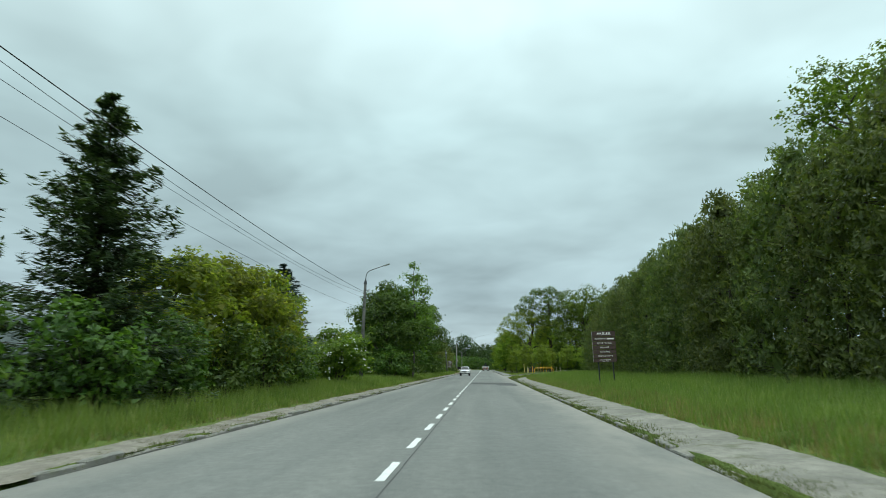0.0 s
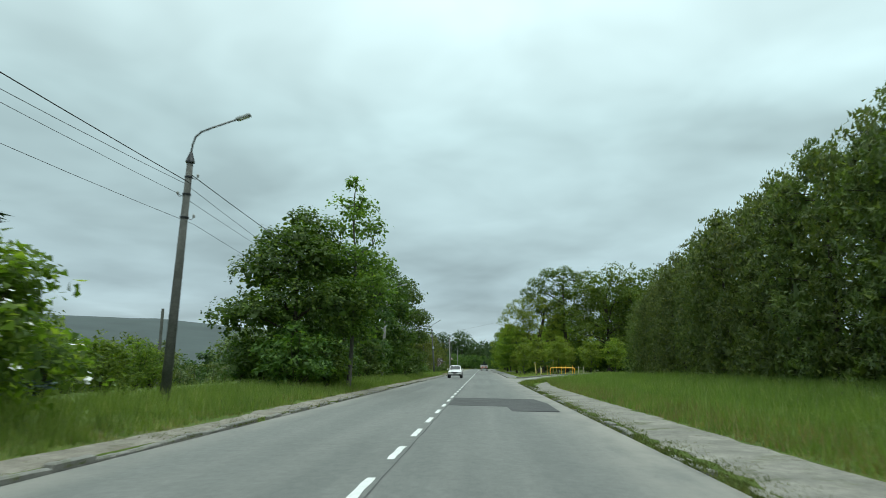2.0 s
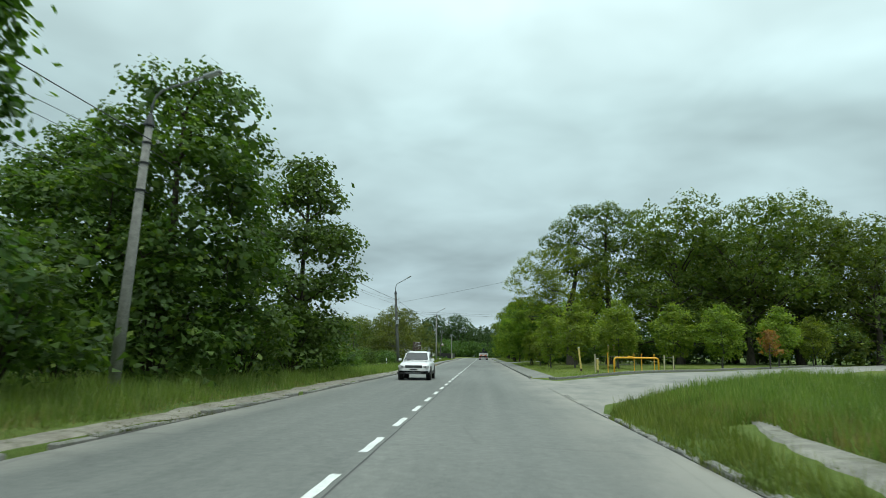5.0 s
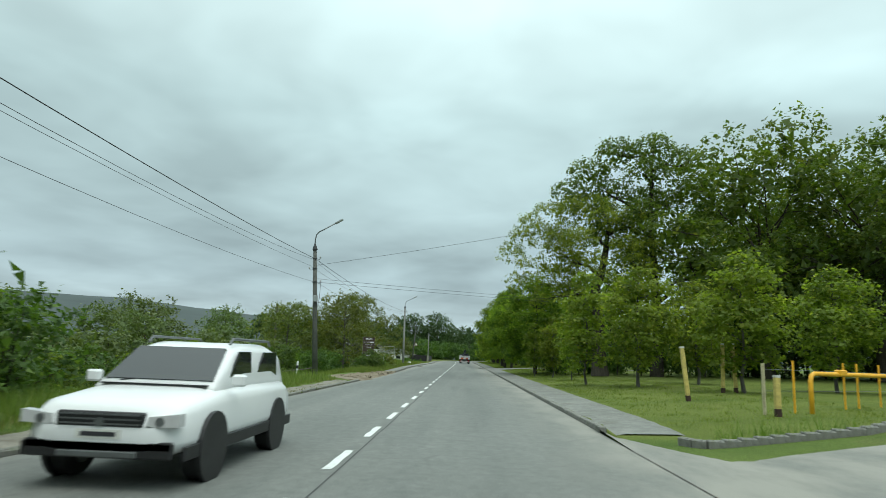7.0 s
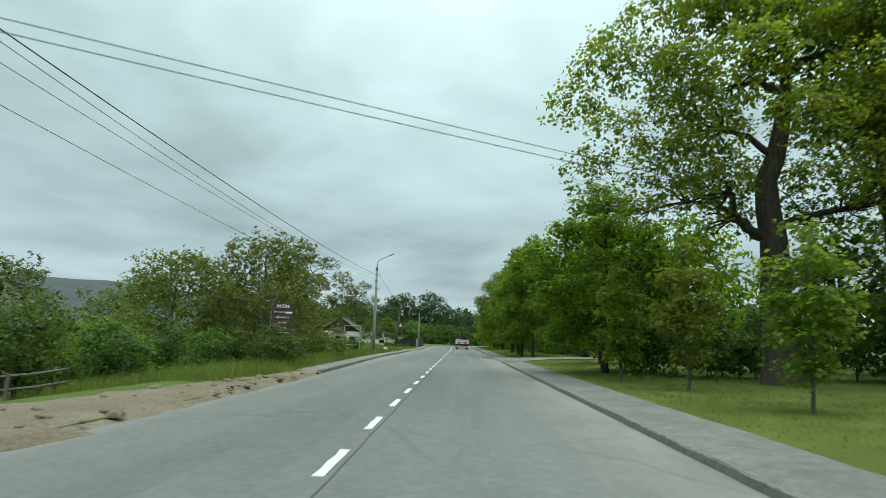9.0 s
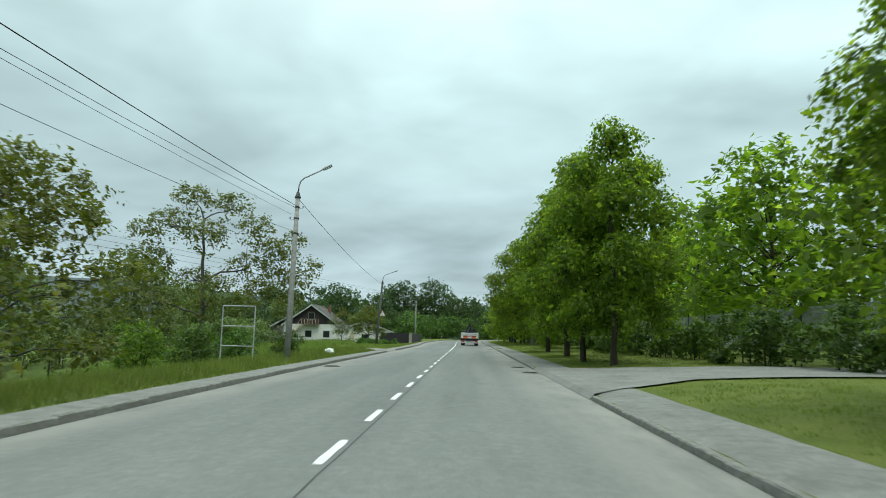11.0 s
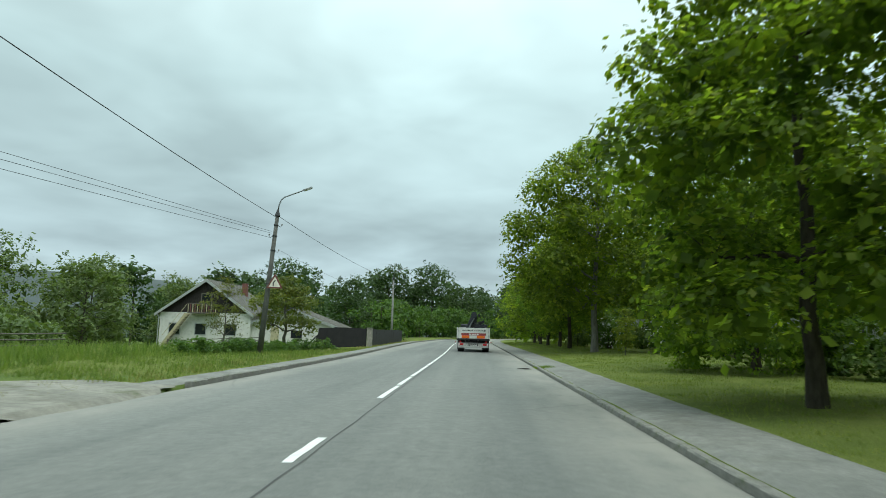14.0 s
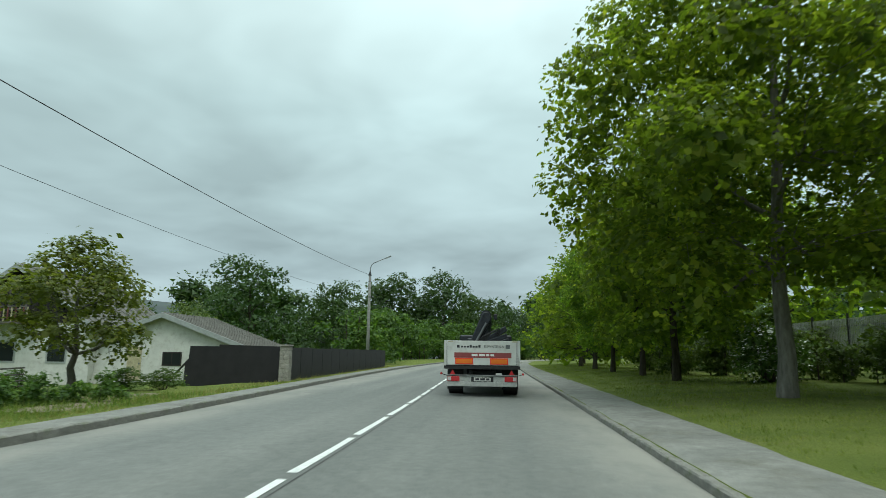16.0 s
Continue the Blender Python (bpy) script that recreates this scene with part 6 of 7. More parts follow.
def manhole(x, y, r, label):
    t = thing("manhole", (x, y, 0.012), label, "manhole cover")
    part("ring", tube_bm([(0, 0, 0), (0, 0, 0.018)], r + 0.05, 24), M["kerb"], t)
    c = part("cover", tube_bm([(0, 0, 0.0), (0, 0, 0.024)], r, 24), M["iron"], t)
    for k in range(-3, 4):
        w = math.sqrt(max(0, (r - 0.04) ** 2 - (k * r * 0.24) ** 2))
        part("rib", boxes((-w, w, k * r * 0.24 - 0.012, k * r * 0.24 + 0.012, 0.024, 0.032)), M["iron"], c)


manhole(2.54, 195.3, 0.29, "rusty round manhole cover in the road")
manhole(2.75, 191.1, 0.30, "sunken manhole cover with broken asphalt round it")
manhole(-5.9, 192.5, 0.33, "round drain cover beside the kerb")
manhole(2.6, 235.3, 0.25, "drain cover close to the kerb")

# cables across the road from the third lamp post
for a, b, sag in (((-8.6, 139.2, 6.5), (20, 147.5, 14.0), 0.25), ((-8.55, 139.2, 5.7), (19.5, 158, 6.35), 0.12), ((-8.55, 139.2, 5.5), (20, 158.3, 6.15), 0.12), ((-10.7, 241.2, 6.7), (-24.1, 183.7, 6.88), 0.1), ((-10.7, 241.2, 6.6), (-24.5, 183.7, 6.6), 0.18), ((-10.7, 241.2, 6.35), (-23.7, 183.7, 6.05), 0.2)):
    cable(a, b, sag, 0.009)

up = thing("utility_pole", (-24.1, 183.7, ground_z(-24.1, 183.7)), "grey wooden utility pole in the valley scrub", "utility pole")
part("shaft", tube_bm([(0, 0, -0.5), (0, 0, 7.4 - ground_z(-24.1, 183.7))], [0.15, 0.11], 10), M["greywood"], up)
part("crossarm", boxes((-0.6, 0.6, -0.05, 0.05, 6.9 - ground_z(-24.1, 183.7), 7.0 - ground_z(-24.1, 183.7))), M["greywood"], up)

# ---- vehicles ----
def wheel(parent, x, y, r, w, rim="steel", name="wheel"):
    """A tyre with rounded shoulders and a dished rim, axle along x."""
    e = part(name, tube_bm([(x - w / 2, y, r), (x - w / 2 + 0.03, y, r), (x + w / 2 - 0.03, y, r), (x + w / 2, y, r)], [r * 0.9, r, r, r * 0.9], 24), M["rubber"], parent, smooth_faces=False)
    for s in (-1, 1):
        part("rim", tube_bm([(x + s * (w / 2 + 0.004), y, r), (x + s * (w / 2 + 0.012), y, r)], [r * 0.6, r * 0.5], 20), M[rim], e)
    return e


T = thing("flatbed_truck", (0.36, 256.8, 0.0), "white flatbed truck with a folded dark loading crane", "truck")
part("chassis", boxes((-0.45, -0.33, 0.3, 8.6, 0.62, 0.88), (0.33, 0.45, 0.3, 8.6, 0.62, 0.88), (-0.45, 0.45, 0.5, 0.62, 0.66, 0.84), (-0.45, 0.45, 3.0, 3.12, 0.66, 0.84)), M["black"], T)
part("bed", boxes((-1.25, 1.25, 0.02, 6.2, 0.96, 1.06), (-1.27, 1.27, -0.05, 0.02, 0.93, 1.04)), M["black"], T, "black steel load bed")
gate = part("tailgate", boxes((-1.21, 1.21, -0.03, 0.02, 1.065, 1.87)), M["white"], T, "off-white aluminium tailgate", bevel=0.008)
for x in (-1.245, 1.245):
    part("corner_post", boxes((x - 0.03, x + 0.03, -0.04, 0.05, 1.04, 1.885)), M["white"], T, bevel=0.006)
for x in (-1.06, 1.08):
    part("latch", boxes((x - 0.09, x + 0.09, -0.045, -0.03, 1.825, 1.862)), M["postwood"], gate)
for x in (-1.15, -1.19, 1.15, 1.19):
    part("seam", boxes((x - 0.004, x + 0.004, -0.034, -0.0305, 1.08, 1.86)), M["steel"], gate)
part("band", boxes((-0.93, 0.98, -0.036, -0.031, 1.305, 1.475)), M["band"], gate, "dull red band")
for k, (x0, x1) in enumerate(((-0.35, -0.15), (-0.10, 0.10), (0.14, 0.24), (0.28, 0.40))):
    part("bar", boxes((x0, x1, -0.039, -0.0365, 1.36, 1.43)), M["inkwhite"], gate)
for x in (-0.60, 0.57):
    rim = part("reflector", boxes((x - 0.30, x + 0.30, -0.042, -0.036, 1.085, 1.295)), M["redrim"], gate, "red rimmed orange reflector panel", bevel=0.002)
    part("reflector_field", boxes((x - 0.265, x + 0.265, -0.046, -0.0425, 1.12, 1.26)), M["orange"], rim)
part("badge", boxes((-0.84, -0.755, -0.036, -0.031, 1.635, 1.725)), M["ink"], gate)
for k in range(7):
    part("mark", boxes((-0.71 + k * 0.098, -0.64 + k * 0.098, -0.036, -0.031, 1.64, 1.70 + (0.03 if k in (3, 6) else 0))), M["ink"], gate)
letters("БРУКІВКА", 0.115, M["ink"], gate, Matrix.Translation((0.40, -0.034, 1.672)), width=0.66)
part("worn_label", boxes((0.79, 0.93, -0.036, -0.031, 1.61, 1.74)), M["steel"], gate)
for s in (-1, 1):
    part("side_board", boxes((s * 1.25 - 0.02, s * 1.25 + 0.02, 0.06, 6.2, 1.065, 1.86)), M["white"], T, bevel=0.006)
part("headboard", boxes((-1.25, 1.25, 6.2, 6.25, 1.06, 1.95)), M["white"], T)
bump = part("bumper", boxes((-1.17, 1.17, 0.0, 0.06, 0.36, 0.52)), M["bumper"], T, "scuffed pale underrun bumper", bevel=0.012)
part("lamp_board", boxes((-1.17, 1.17, 0.02, 0.07, 0.525, 0.70)), M["bumper"], T, bevel=0.006)
part("top_rail", tube_bm([(-1.2, 0.0, 0.725), (1.2, 0.0, 0.725)], 0.022, 8), M["steel"], T)
for s in (-1, 1):
    l = part("tail_lamp", boxes((s * 0.95 - 0.2, s * 0.95 + 0.2, -0.03, 0.02, 0.535, 0.69)), M["redglow"], T, "red tail lamp cluster", bevel=0.01)
    part("indicator", boxes((s * 1.085 - 0.055, s * 1.085 + 0.055, -0.034, -0.0305, 0.55, 0.675)), M["clearlamp"], l)
    # plain reflector, no lamp: its red glow is added by the shared material
    part("warning_triangle", prism([(s * 0.98 - 0.09, 0.75), (s * 0.98 + 0.09, 0.75), (s * 0.98, 0.91)], "y", -0.02, 0.0), M["redglow"], T)
    st = part("marker_stalk", rod((s * 1.18, 0.02, 0.72), (s * 1.36, -0.02, 0.77), 0.012, 6), M["rubber"], T)
    part("marker_lamp", tube_bm([(s * 1.36, -0.06, 0.78), (s * 1.36, 0.02, 0.78)], 0.038, 10), M["redglow"], st, "red marker lamp")
    part("mudflap", boxes((s * 0.95 - 0.28, s * 0.95 + 0.28, 1.0, 1.02, 0.22, 0.9)), M["rubber"], T)
pt = part("number_plate", boxes((-0.27, 0.29, -0.02, 0.0, 0.535, 0.66)), M["plate"], T, "white plate with dark characters")
for k, (x0, x1) in enumerate(((-0.22, -0.10), (-0.06, 0.10), (0.14, 0.25))):
    part("bar", boxes((x0, x1, -0.024, -0.0205, 0.565, 0.635)), M["ink"], pt)
part("plate_surround", boxes((-0.36, 0.38, 0.0, 0.018, 0.515, 0.68)), M["black"], T)
for x in (-0.98, 0.98):
    wheel(T, x, 1.85, 0.47, 0.5)
    wheel(T, x, 7.4, 0.47, 0.3)
part("axle", rod((-0.95, 1.85, 0.47), (0.95, 1.85, 0.47), 0.08), M["black"], T)
part("fuel_tank", boxes((-1.15, -0.6, 4.0, 5.2, 0.45, 0.9)), M["steel"], T, bevel=0.08)
part("cab", prism([(6.75, 0.6), (8.75, 0.6), (8.8, 1.2), (8.45, 2.25), (6.75, 2.25)], "x", -1.15, 1.15), M["crane"], T, "dark driver cab", bevel=0.06)
part("rear_window", boxes((-0.5, 0.5, 6.735, 6.748, 1.75, 2.1)), M["glass"], T)
part("windscreen", prism([(8.79, 1.25), (8.805, 1.25), (8.49, 2.15), (8.475, 2.15)], "x", -1.0, 1.0), M["glass"], T)
# the folded crane
part("crane_base", boxes((-0.5, 0.5, 6.26, 6.72, 0.9, 1.6)), M["crane"], T, bevel=0.04)
part("crane_column", tube_bm([(0.0, 6.5, 1.5), (0.1, 6.5, 3.05)], [0.22, 0.17], 10), M["crane"], T)
part("crane_head", tube_bm([(0.02, 6.3, 3.08), (0.02, 6.7, 3.08)], 0.24, 14), M["crane"], T)
part("inner_boom", prism([(-0.75, 1.75), (-0.42, 1.65), (0.28, 2.95), (0.12, 3.25), (-0.12, 3.2)], "y", 6.12, 6.38), M["crane"], T, bevel=0.03)
part("outer_boom", prism([(-0.6, 1.75), (0.85, 2.62), (0.95, 2.42), (-0.3, 1.6)], "y", 5.86, 6.1), M["crane"], T, bevel=0.025)
part("extension", prism([(-0.4, 1.8), (0.9, 2.3), (0.95, 2.12), (-0.2, 1.65)], "y", 5.66, 5.85), M["crane"], T, bevel=0.02)
part("extension", prism([(-0.1, 1.76), (0.98, 2.1), (1.0, 1.95), (0.0, 1.62)], "y", 5.5, 5.65), M["crane"], T, bevel=0.02)
part("ram", tube_bm([(-0.5, 6.05, 1.75), (0.05, 6.05, 2.75)], 0.055, 8), M["steel"], T, "steel hydraulic ram")
part("crane_mount", boxes((-0.8, 0.9, 6.3, 6.6, 1.5, 2.1)), M["crane"], T, bevel=0.05)
part("hook_block", boxes((0.36, 0.52, 6.2, 6.4, 2.9, 3.15)), M["crane"], T, bevel=0.03)
for k in range(6):
    a = k * 0.07
    part("hose", tube_bm([(-0.5 + a, 5.6, 1.8), (-0.1 + a, 5.5, 2.15 + 0.03 * k), (0.35 + a * 0.6, 5.55, 2.4 + 0.02 * k), (0.62, 5.7, 2.15 + 0.06 * k), (0.66, 5.8, 1.8)], 0.018, 5), M["rubber"], T)
for s in (-1, 1):
    part("outrigger", boxes((s * 1.0 - 0.1, s * 1.0 + 0.1, 6.35, 6.6, 0.5, 1.3)), M["crane"], T, bevel=0.02)

# the white car in the other lane, facing the camera's start
def loft(stations, power=5.0, n=24):
    """A rounded body through stations of (y, half width, low z, high z, narrowing of the upper half)."""
    bm = bmesh.new()
    ringlist = []
    for y, hw, z0, z1, slim in stations:
        r = []
        for k in range(n):
            a = 2 * math.pi * (k + 0.5) / n
            c, w = math.cos(a), math.sin(a)
            x = hw * math.copysign(abs(c) ** (2 / power), c)
            h = math.copysign(abs(w) ** (2 / power), w)
            r.append(bm.verts.new((x * (1 - slim * max(0.0, h)), y, (z0 + z1) / 2 + (z1 - z0) / 2 * h)))
        ringlist.append(r)
    for p, q in zip(ringlist, ringlist[1:]):
        for k in range(n):
            bm.faces.new((p[k], p[(k + 1) % n], q[(k + 1) % n], q[k]))
    bm.faces.new(ringlist[0][::-1])
    bm.faces.new(ringlist[-1])
    return bm


C = thing("white_car", (-3.55, 109.3, 0.02), "white off-road estate car with roof rails, facing up the road", "car")
C.scale = (0.92, 0.92, 0.92)
body = part("body", loft(((-0.02, 0.66, 0.44, 0.74, 0.04), (0.06, 0.82, 0.38, 0.90, 0.05), (0.3, 0.91, 0.36, 1.00, 0.05), (1.2, 0.94, 0.36, 1.10, 0.04), (2.4, 0.95, 0.36, 1.12, 0.03), (4.1, 0.94, 0.36, 1.12, 0.03), (4.5, 0.88, 0.40, 1.02, 0.04), (4.58, 0.74, 0.5, 0.92, 0.05))), M["carwhite"], C, "glossy white body", True)
part("cabin", loft(((1.18, 0.80, 0.98, 1.10, 0.02), (1.95, 0.80, 0.98, 1.60, 0.14), (2.35, 0.80, 0.98, 1.68, 0.16), (3.6, 0.80, 0.98, 1.69, 0.16), (4.2, 0.78, 0.98, 1.58, 0.14), (4.5, 0.74, 0.98, 1.12, 0.04)), 7.0), M["carwhite"], C, smooth_faces=True)
bm = bmesh.new()
vs = [bm.verts.new(p) for p in ((-0.72, 1.26, 1.175), (0.72, 1.26, 1.175), (0.62, 1.90, 1.60), (-0.62, 1.90, 1.60), (-0.72, 1.30, 1.15), (0.72, 1.30, 1.15), (0.62, 1.94, 1.575), (-0.62, 1.94, 1.575))]
for f in ((0, 1, 2, 3), (7, 6, 5, 4), (0, 4, 5, 1), (1, 5, 6, 2), (2, 6, 7, 3), (3, 7, 4, 0)):
    bm.faces.new([vs[k] for k in f])
part("windscreen", bm, M["glass"], C)
part("bonnet_edge", boxes((-0.70, 0.70, 1.12, 1.24, 1.10, 1.118)), M["black"], C)
for sx in (-1, 1):
    for yw in (0.92, 3.6):
        part("wheel_arch", tube_bm([(sx * 0.90, yw, 0.40), (sx * 0.962, yw, 0.40)], 0.43, 20), M["black"], C)
for s in (-1, 1):
    for y0, y1 in ((1.62, 2.65), (2.75, 3.95)):
        q = s * 0.765
        part("side_window", prism([(y0 + 0.05, 1.14), (y1, 1.14), (y1 - 0.12, 1.56), (y0 + 0.42, 1.56)], "x", q - 0.012, q + 0.012), M["glass"], C)
    hl = part("headlight", prism([(s * 0.55, 0.82), (s * 0.90, 0.86), (s * 0.90, 0.72), (s * 0.52, 0.70)], "y", -0.02, 0.12), M["clearlamp"], C, "clear headlight")
    part("bulb", tube_bm([(s * 0.68, -0.03, 0.77), (s * 0.68, -0.02, 0.77)], 0.05, 12), M["steel"], hl)
    part("fog_lamp", boxes((s * 0.7 - 0.12, s * 0.7 + 0.12, -0.02, 0.05, 0.46, 0.54)), M["black"], C)
    part("roof_rail", tube_bm([(s * 0.60, 2.1, 1.66), (s * 0.60, 2.2, 1.74), (s * 0.60, 3.9, 1.74), (s * 0.60, 4.0, 1.66)], 0.02, 8), M["steel"], C)
    part("mirror", boxes((s * 1.0 - 0.09, s * 1.0 + 0.09, 1.42, 1.56, 1.1, 1.26)), M["carwhite"], C, bevel=0.03)
    wheel(C, s * 0.80, 0.92, 0.36, 0.24)
    wheel(C, s * 0.80, 3.6, 0.36, 0.24)
g = part("grille", boxes((-0.5, 0.5, -0.03, 0.06, 0.69, 0.86)), M["black"], C, bevel=0.02)
for zz in (0.73, 0.78, 0.83):
    part("grille_bar", boxes((-0.46, 0.46, -0.04, -0.03, zz - 0.008, zz + 0.008)), M["steel"], g)
part("emblem", tube_bm([(0, -0.045, 0.75), (0, -0.03, 0.75)], 0.05, 12), M["steel"], g)
part("lower_intake", boxes((-0.84, 0.84, -0.02, 0.06, 0.36, 0.55)), M["black"], C, bevel=0.02)
part("skid_plate", boxes((-0.45, 0.45, -0.035, 0.0, 0.37, 0.44)), M["steel"], C, bevel=0.01)
for s in (-1, 1):
    part("sill_cladding", boxes((s * 0.93 - 0.02, s * 0.93 + 0.02, 0.1, 4.4, 0.34, 0.5)), M["black"], C, bevel=0.01)
npl = part("number_plate", boxes((-0.26, 0.26, -0.03, -0.016, 0.57, 0.67)), M["plate"], C)
part("bar", boxes((-0.2, 0.2, -0.034, -0.0305, 0.595, 0.645)), M["ink"], npl)
part("wiper", rod((-0.5, 1.24, 1.15), (0.1, 1.36, 1.22), 0.01, 5), M["black"], C)

# ---- side road, footways, bare ground ----
SIDE_NEAR = ((3.1, 90.5), (3.9, 94.2), (6.0, 97.5), (9.5, 101.5), (16, 109), (30, 124), (50, 145), (90, 186))
SIDE_FAR = ((3.1, 117.5), (4.6, 114.9), (8.0, 115.6), (12, 118.6), (18, 124.2), (34, 140), (54, 160), (94, 200))


def along(pts, u):
    k = u * (len(pts) - 1)
    i = min(int(k), len(pts) - 2)
    return (pts[i][0] + (pts[i + 1][0] - pts[i][0]) * (k - i), pts[i][1] + (pts[i + 1][1] - pts[i][1]) * (k - i))


def on_side_road(x, y, grow=0.0):
    if x < 3.1 or y < 88 or y > 190:
        return False
    yn = np.interp(x, [p[0] for p in SIDE_NEAR], [p[1] for p in SIDE_NEAR])
    yf = np.interp(x, [p[0] for p in SIDE_FAR], [p[1] for p in SIDE_FAR])
    return yn - grow < y < yf + grow


sv, sf = [], []
NU, NV = 71, 9
for i in range(NU):
    a, b = along(SIDE_NEAR, i / (NU - 1)), along(SIDE_FAR, i / (NU - 1))
    for j in range(NV):
        u = j / (NV - 1)
        x, y = a[0] + (b[0] - a[0]) * u, a[1] + (b[1] - a[1]) * u
        z = max(ground_z(x, y) + 0.045, 0.014)
        sv.append((x, y, z - (0.09 if j in (0, NV - 1) and x > 3.2 else 0.0)))
for i in range(NU - 1):
    for j in range(NV - 1):
        sf.append((i * NV + j, i * NV + j + 1, (i + 1) * NV + j + 1, (i + 1) * NV + j))
side = mesh_object("side_road", sv, sf, M["asphalt"])
tagged(side, "worn grey asphalt side road branching off", "road", kind="structure")


def ribbon(name, ys, fa, fb, lift, mat, label, wob=0.12, cols=7, category="footway"):
    """A strip of paving or bare earth that lies on the ground, with ragged edges."""
    vs, fs = [], []
    for y in ys:
        a, b = fa(y) + wob * noise.noise((y * 0.9, 1.0, 0)) + wob * 0.5 * noise.noise((y * 3.1, 5.0, 0)), fb(y) + wob * noise.noise((y * 0.8, 9.0, 0)) + wob * 0.6 * noise.noise((y * 2.7, 2.0, 0))
        for j in range(cols):
            x = a + (b - a) * j / (cols - 1)
            edge = 0.0 if j not in (0, cols - 1) else -0.04
            z = ground_z(x, y) if x < LEFT(y) or x > RIGHT(y) else -0.02 - lift * 0.5
            vs.append((x, y, z + lift + edge))
    for i in range(len(ys) - 1):
        for j in range(cols - 1):
            fs.append((i * cols + j, i * cols + j + 1, (i + 1) * cols + j + 1, (i + 1) * cols + j))
    return tagged(mesh_object(name, vs, fs, mat), label, category, kind="structure")


fine = lambda a, b, s=0.5: list(np.arange(a, b + 0.01, s))
rp = line((-40, 4.3), (30, 4.3), (74, 4.2), (80, 4.5), (86, 5.2), (89.5, 5.9))
ribbon("pavement", fine(-30, 89.5, 0.4), lambda y: rp(y) - lerp(y, (70, 0.85), (80, 0.6), (85, 0.35), (89.5, 0.08)), lambda y: rp(y) + lerp(y, (60, 0.66), (76, 0.75), (82, 0.55), (89.5, 0.08)), 0.035, M["sandpath"], "broken sandy concrete footpath with weeds", 0.22)
ribbon("pavement_4", fine(-30, 80, 0.4), lambda y: RIGHT(y) + 0.16, lambda y: RIGHT(y) + lerp(y, (66, 0.75), (80, 0.2)) + 0.3 * noise.noise((y * 0.3, 8.0, 0)), 0.012, M["sandpath"], "crumbled sandy strip between kerb and footpath", 0.3, 5)
ribbon("pavement_1", fine(116.5, 340, 1.0), lambda y: RIGHT(y) + 0.16, lambda y: RIGHT(y) + 1.75, 0.03, M["walkway"], "smooth grey footway beside the kerb", 0.10)
ribbon("pavement_2", fine(-30, 136), lambda y: LEFT(y) - 0.95 - 0.35 * noise.noise((y * 0.12, 3.0, 0)), lambda y: LEFT(y) - 0.16, 0.03, M["verge"], "narrow sandy concrete verge", 0.24)
ribbon("pavement_3", fine(158, 300), lambda y: LEFT(y) - 1.15, lambda y: LEFT(y) - 0.16, 0.03, M["walkway"], "narrow pale concrete verge", 0.08)
ribbon("ground_bare", fine(137, 158), lambda y: LEFT(y) - lerp(y, (137, 0.4), (141, 2.4), (150, 1.6), (158, 0.7)), lambda y: LEFT(y) + lerp(y, (137, -0.2), (141, 0.5), (154, 0.35), (158, -0.1)), 0.05, M["soil"], "bare sandy earth at the road edge", 0.3, category="ground")
ribbon("ground_drive", fine(216.3, 222.7), lambda y: LEFT(y) - lerp(y, (216.3, 1.2), (218, 3.0), (220.5, 4.2), (222.7, 1.6)), lambda y: LEFT(y) + 0.1, 0.045, M["sandpath"], "worn concrete driveway across the verge", 0.4, 15, "ground")
ribbon("ground_track", fine(249, 256), lambda y: LEFT(y) - 4.6 - (y - 249) * 0.3, lambda y: LEFT(y) - 2.2 - (y - 249) * 0.2, 0.03, M["soil"], "sandy track over the grass", 0.3, 15, "ground")

# driveway into the park
dv, df = [], []
drive_near = lambda x: lerp(x, (3, 180), (4.5, 182.2), (7, 184.0), (30, 181.5))
drive_far = lambda x: lerp(x, (3, 193.9), (5, 192.6), (9, 191.0), (30, 188))
DX = [3.12, 3.3, 3.7, 4.3, 5, 6, 7, 8.5, 10, 12, 15, 20, 26, 32]
for x in DX:
    for j in range(9):
        y = drive_near(x) + (drive_far(x) - drive_near(x)) * j / 8
        dv.append((x, y, 0.01 if x < 3.2 else max(0.03, ground_z(x, y) + 0.055)))
for i in range(len(DX) - 1):
    for j in range(8):
        df.append((i * 9 + j, i * 9 + j + 1, (i + 1) * 9 + j + 1, (i + 1) * 9 + j))
tagged(mesh_object("driveway", dv, df, M["walkway"]), "pale worn driveway into the park", "driveway", kind="structure")

# loose earth clods on the bare stretch
rs = random.Random(9)
for k in range(46):
    y = rs.uniform(138, 156)
    x = LEFT(y) - rs.uniform(0.0, 1.7)
    bm = bmesh.new()
    bmesh.ops.create_icosphere(bm, subdivisions=1, radius=rs.uniform(0.05, 0.17))
    for v in bm.verts:
        v.co *= 1 + 0.5 * noise.noise(v.co * 9.0 + Vector((k, 0, 0)))
        v.co.z *= 0.6
    o = part("earth_clod", bm, M["soil"], None)
    o.location = (x, y, max(ground_z(x, y), 0.0) + 0.06)
    tagged(o, "lump of sandy earth at the road edge", "earth clod", "earth clods")

# fresh patch in the right lane
bm = prism([(-1.40, 55.0), (0.80, 54.8), (0.92, 52.3), (2.5, 52.4), (2.55, 57.0), (2.24, 60.4), (-1.42, 60.9)], "z", 0.0, 0.034)
p = part("road_patch", bm, M["patch"], None)
tagged(p, "dark fresh asphalt patch in one lane", "road patch", kind="structure")
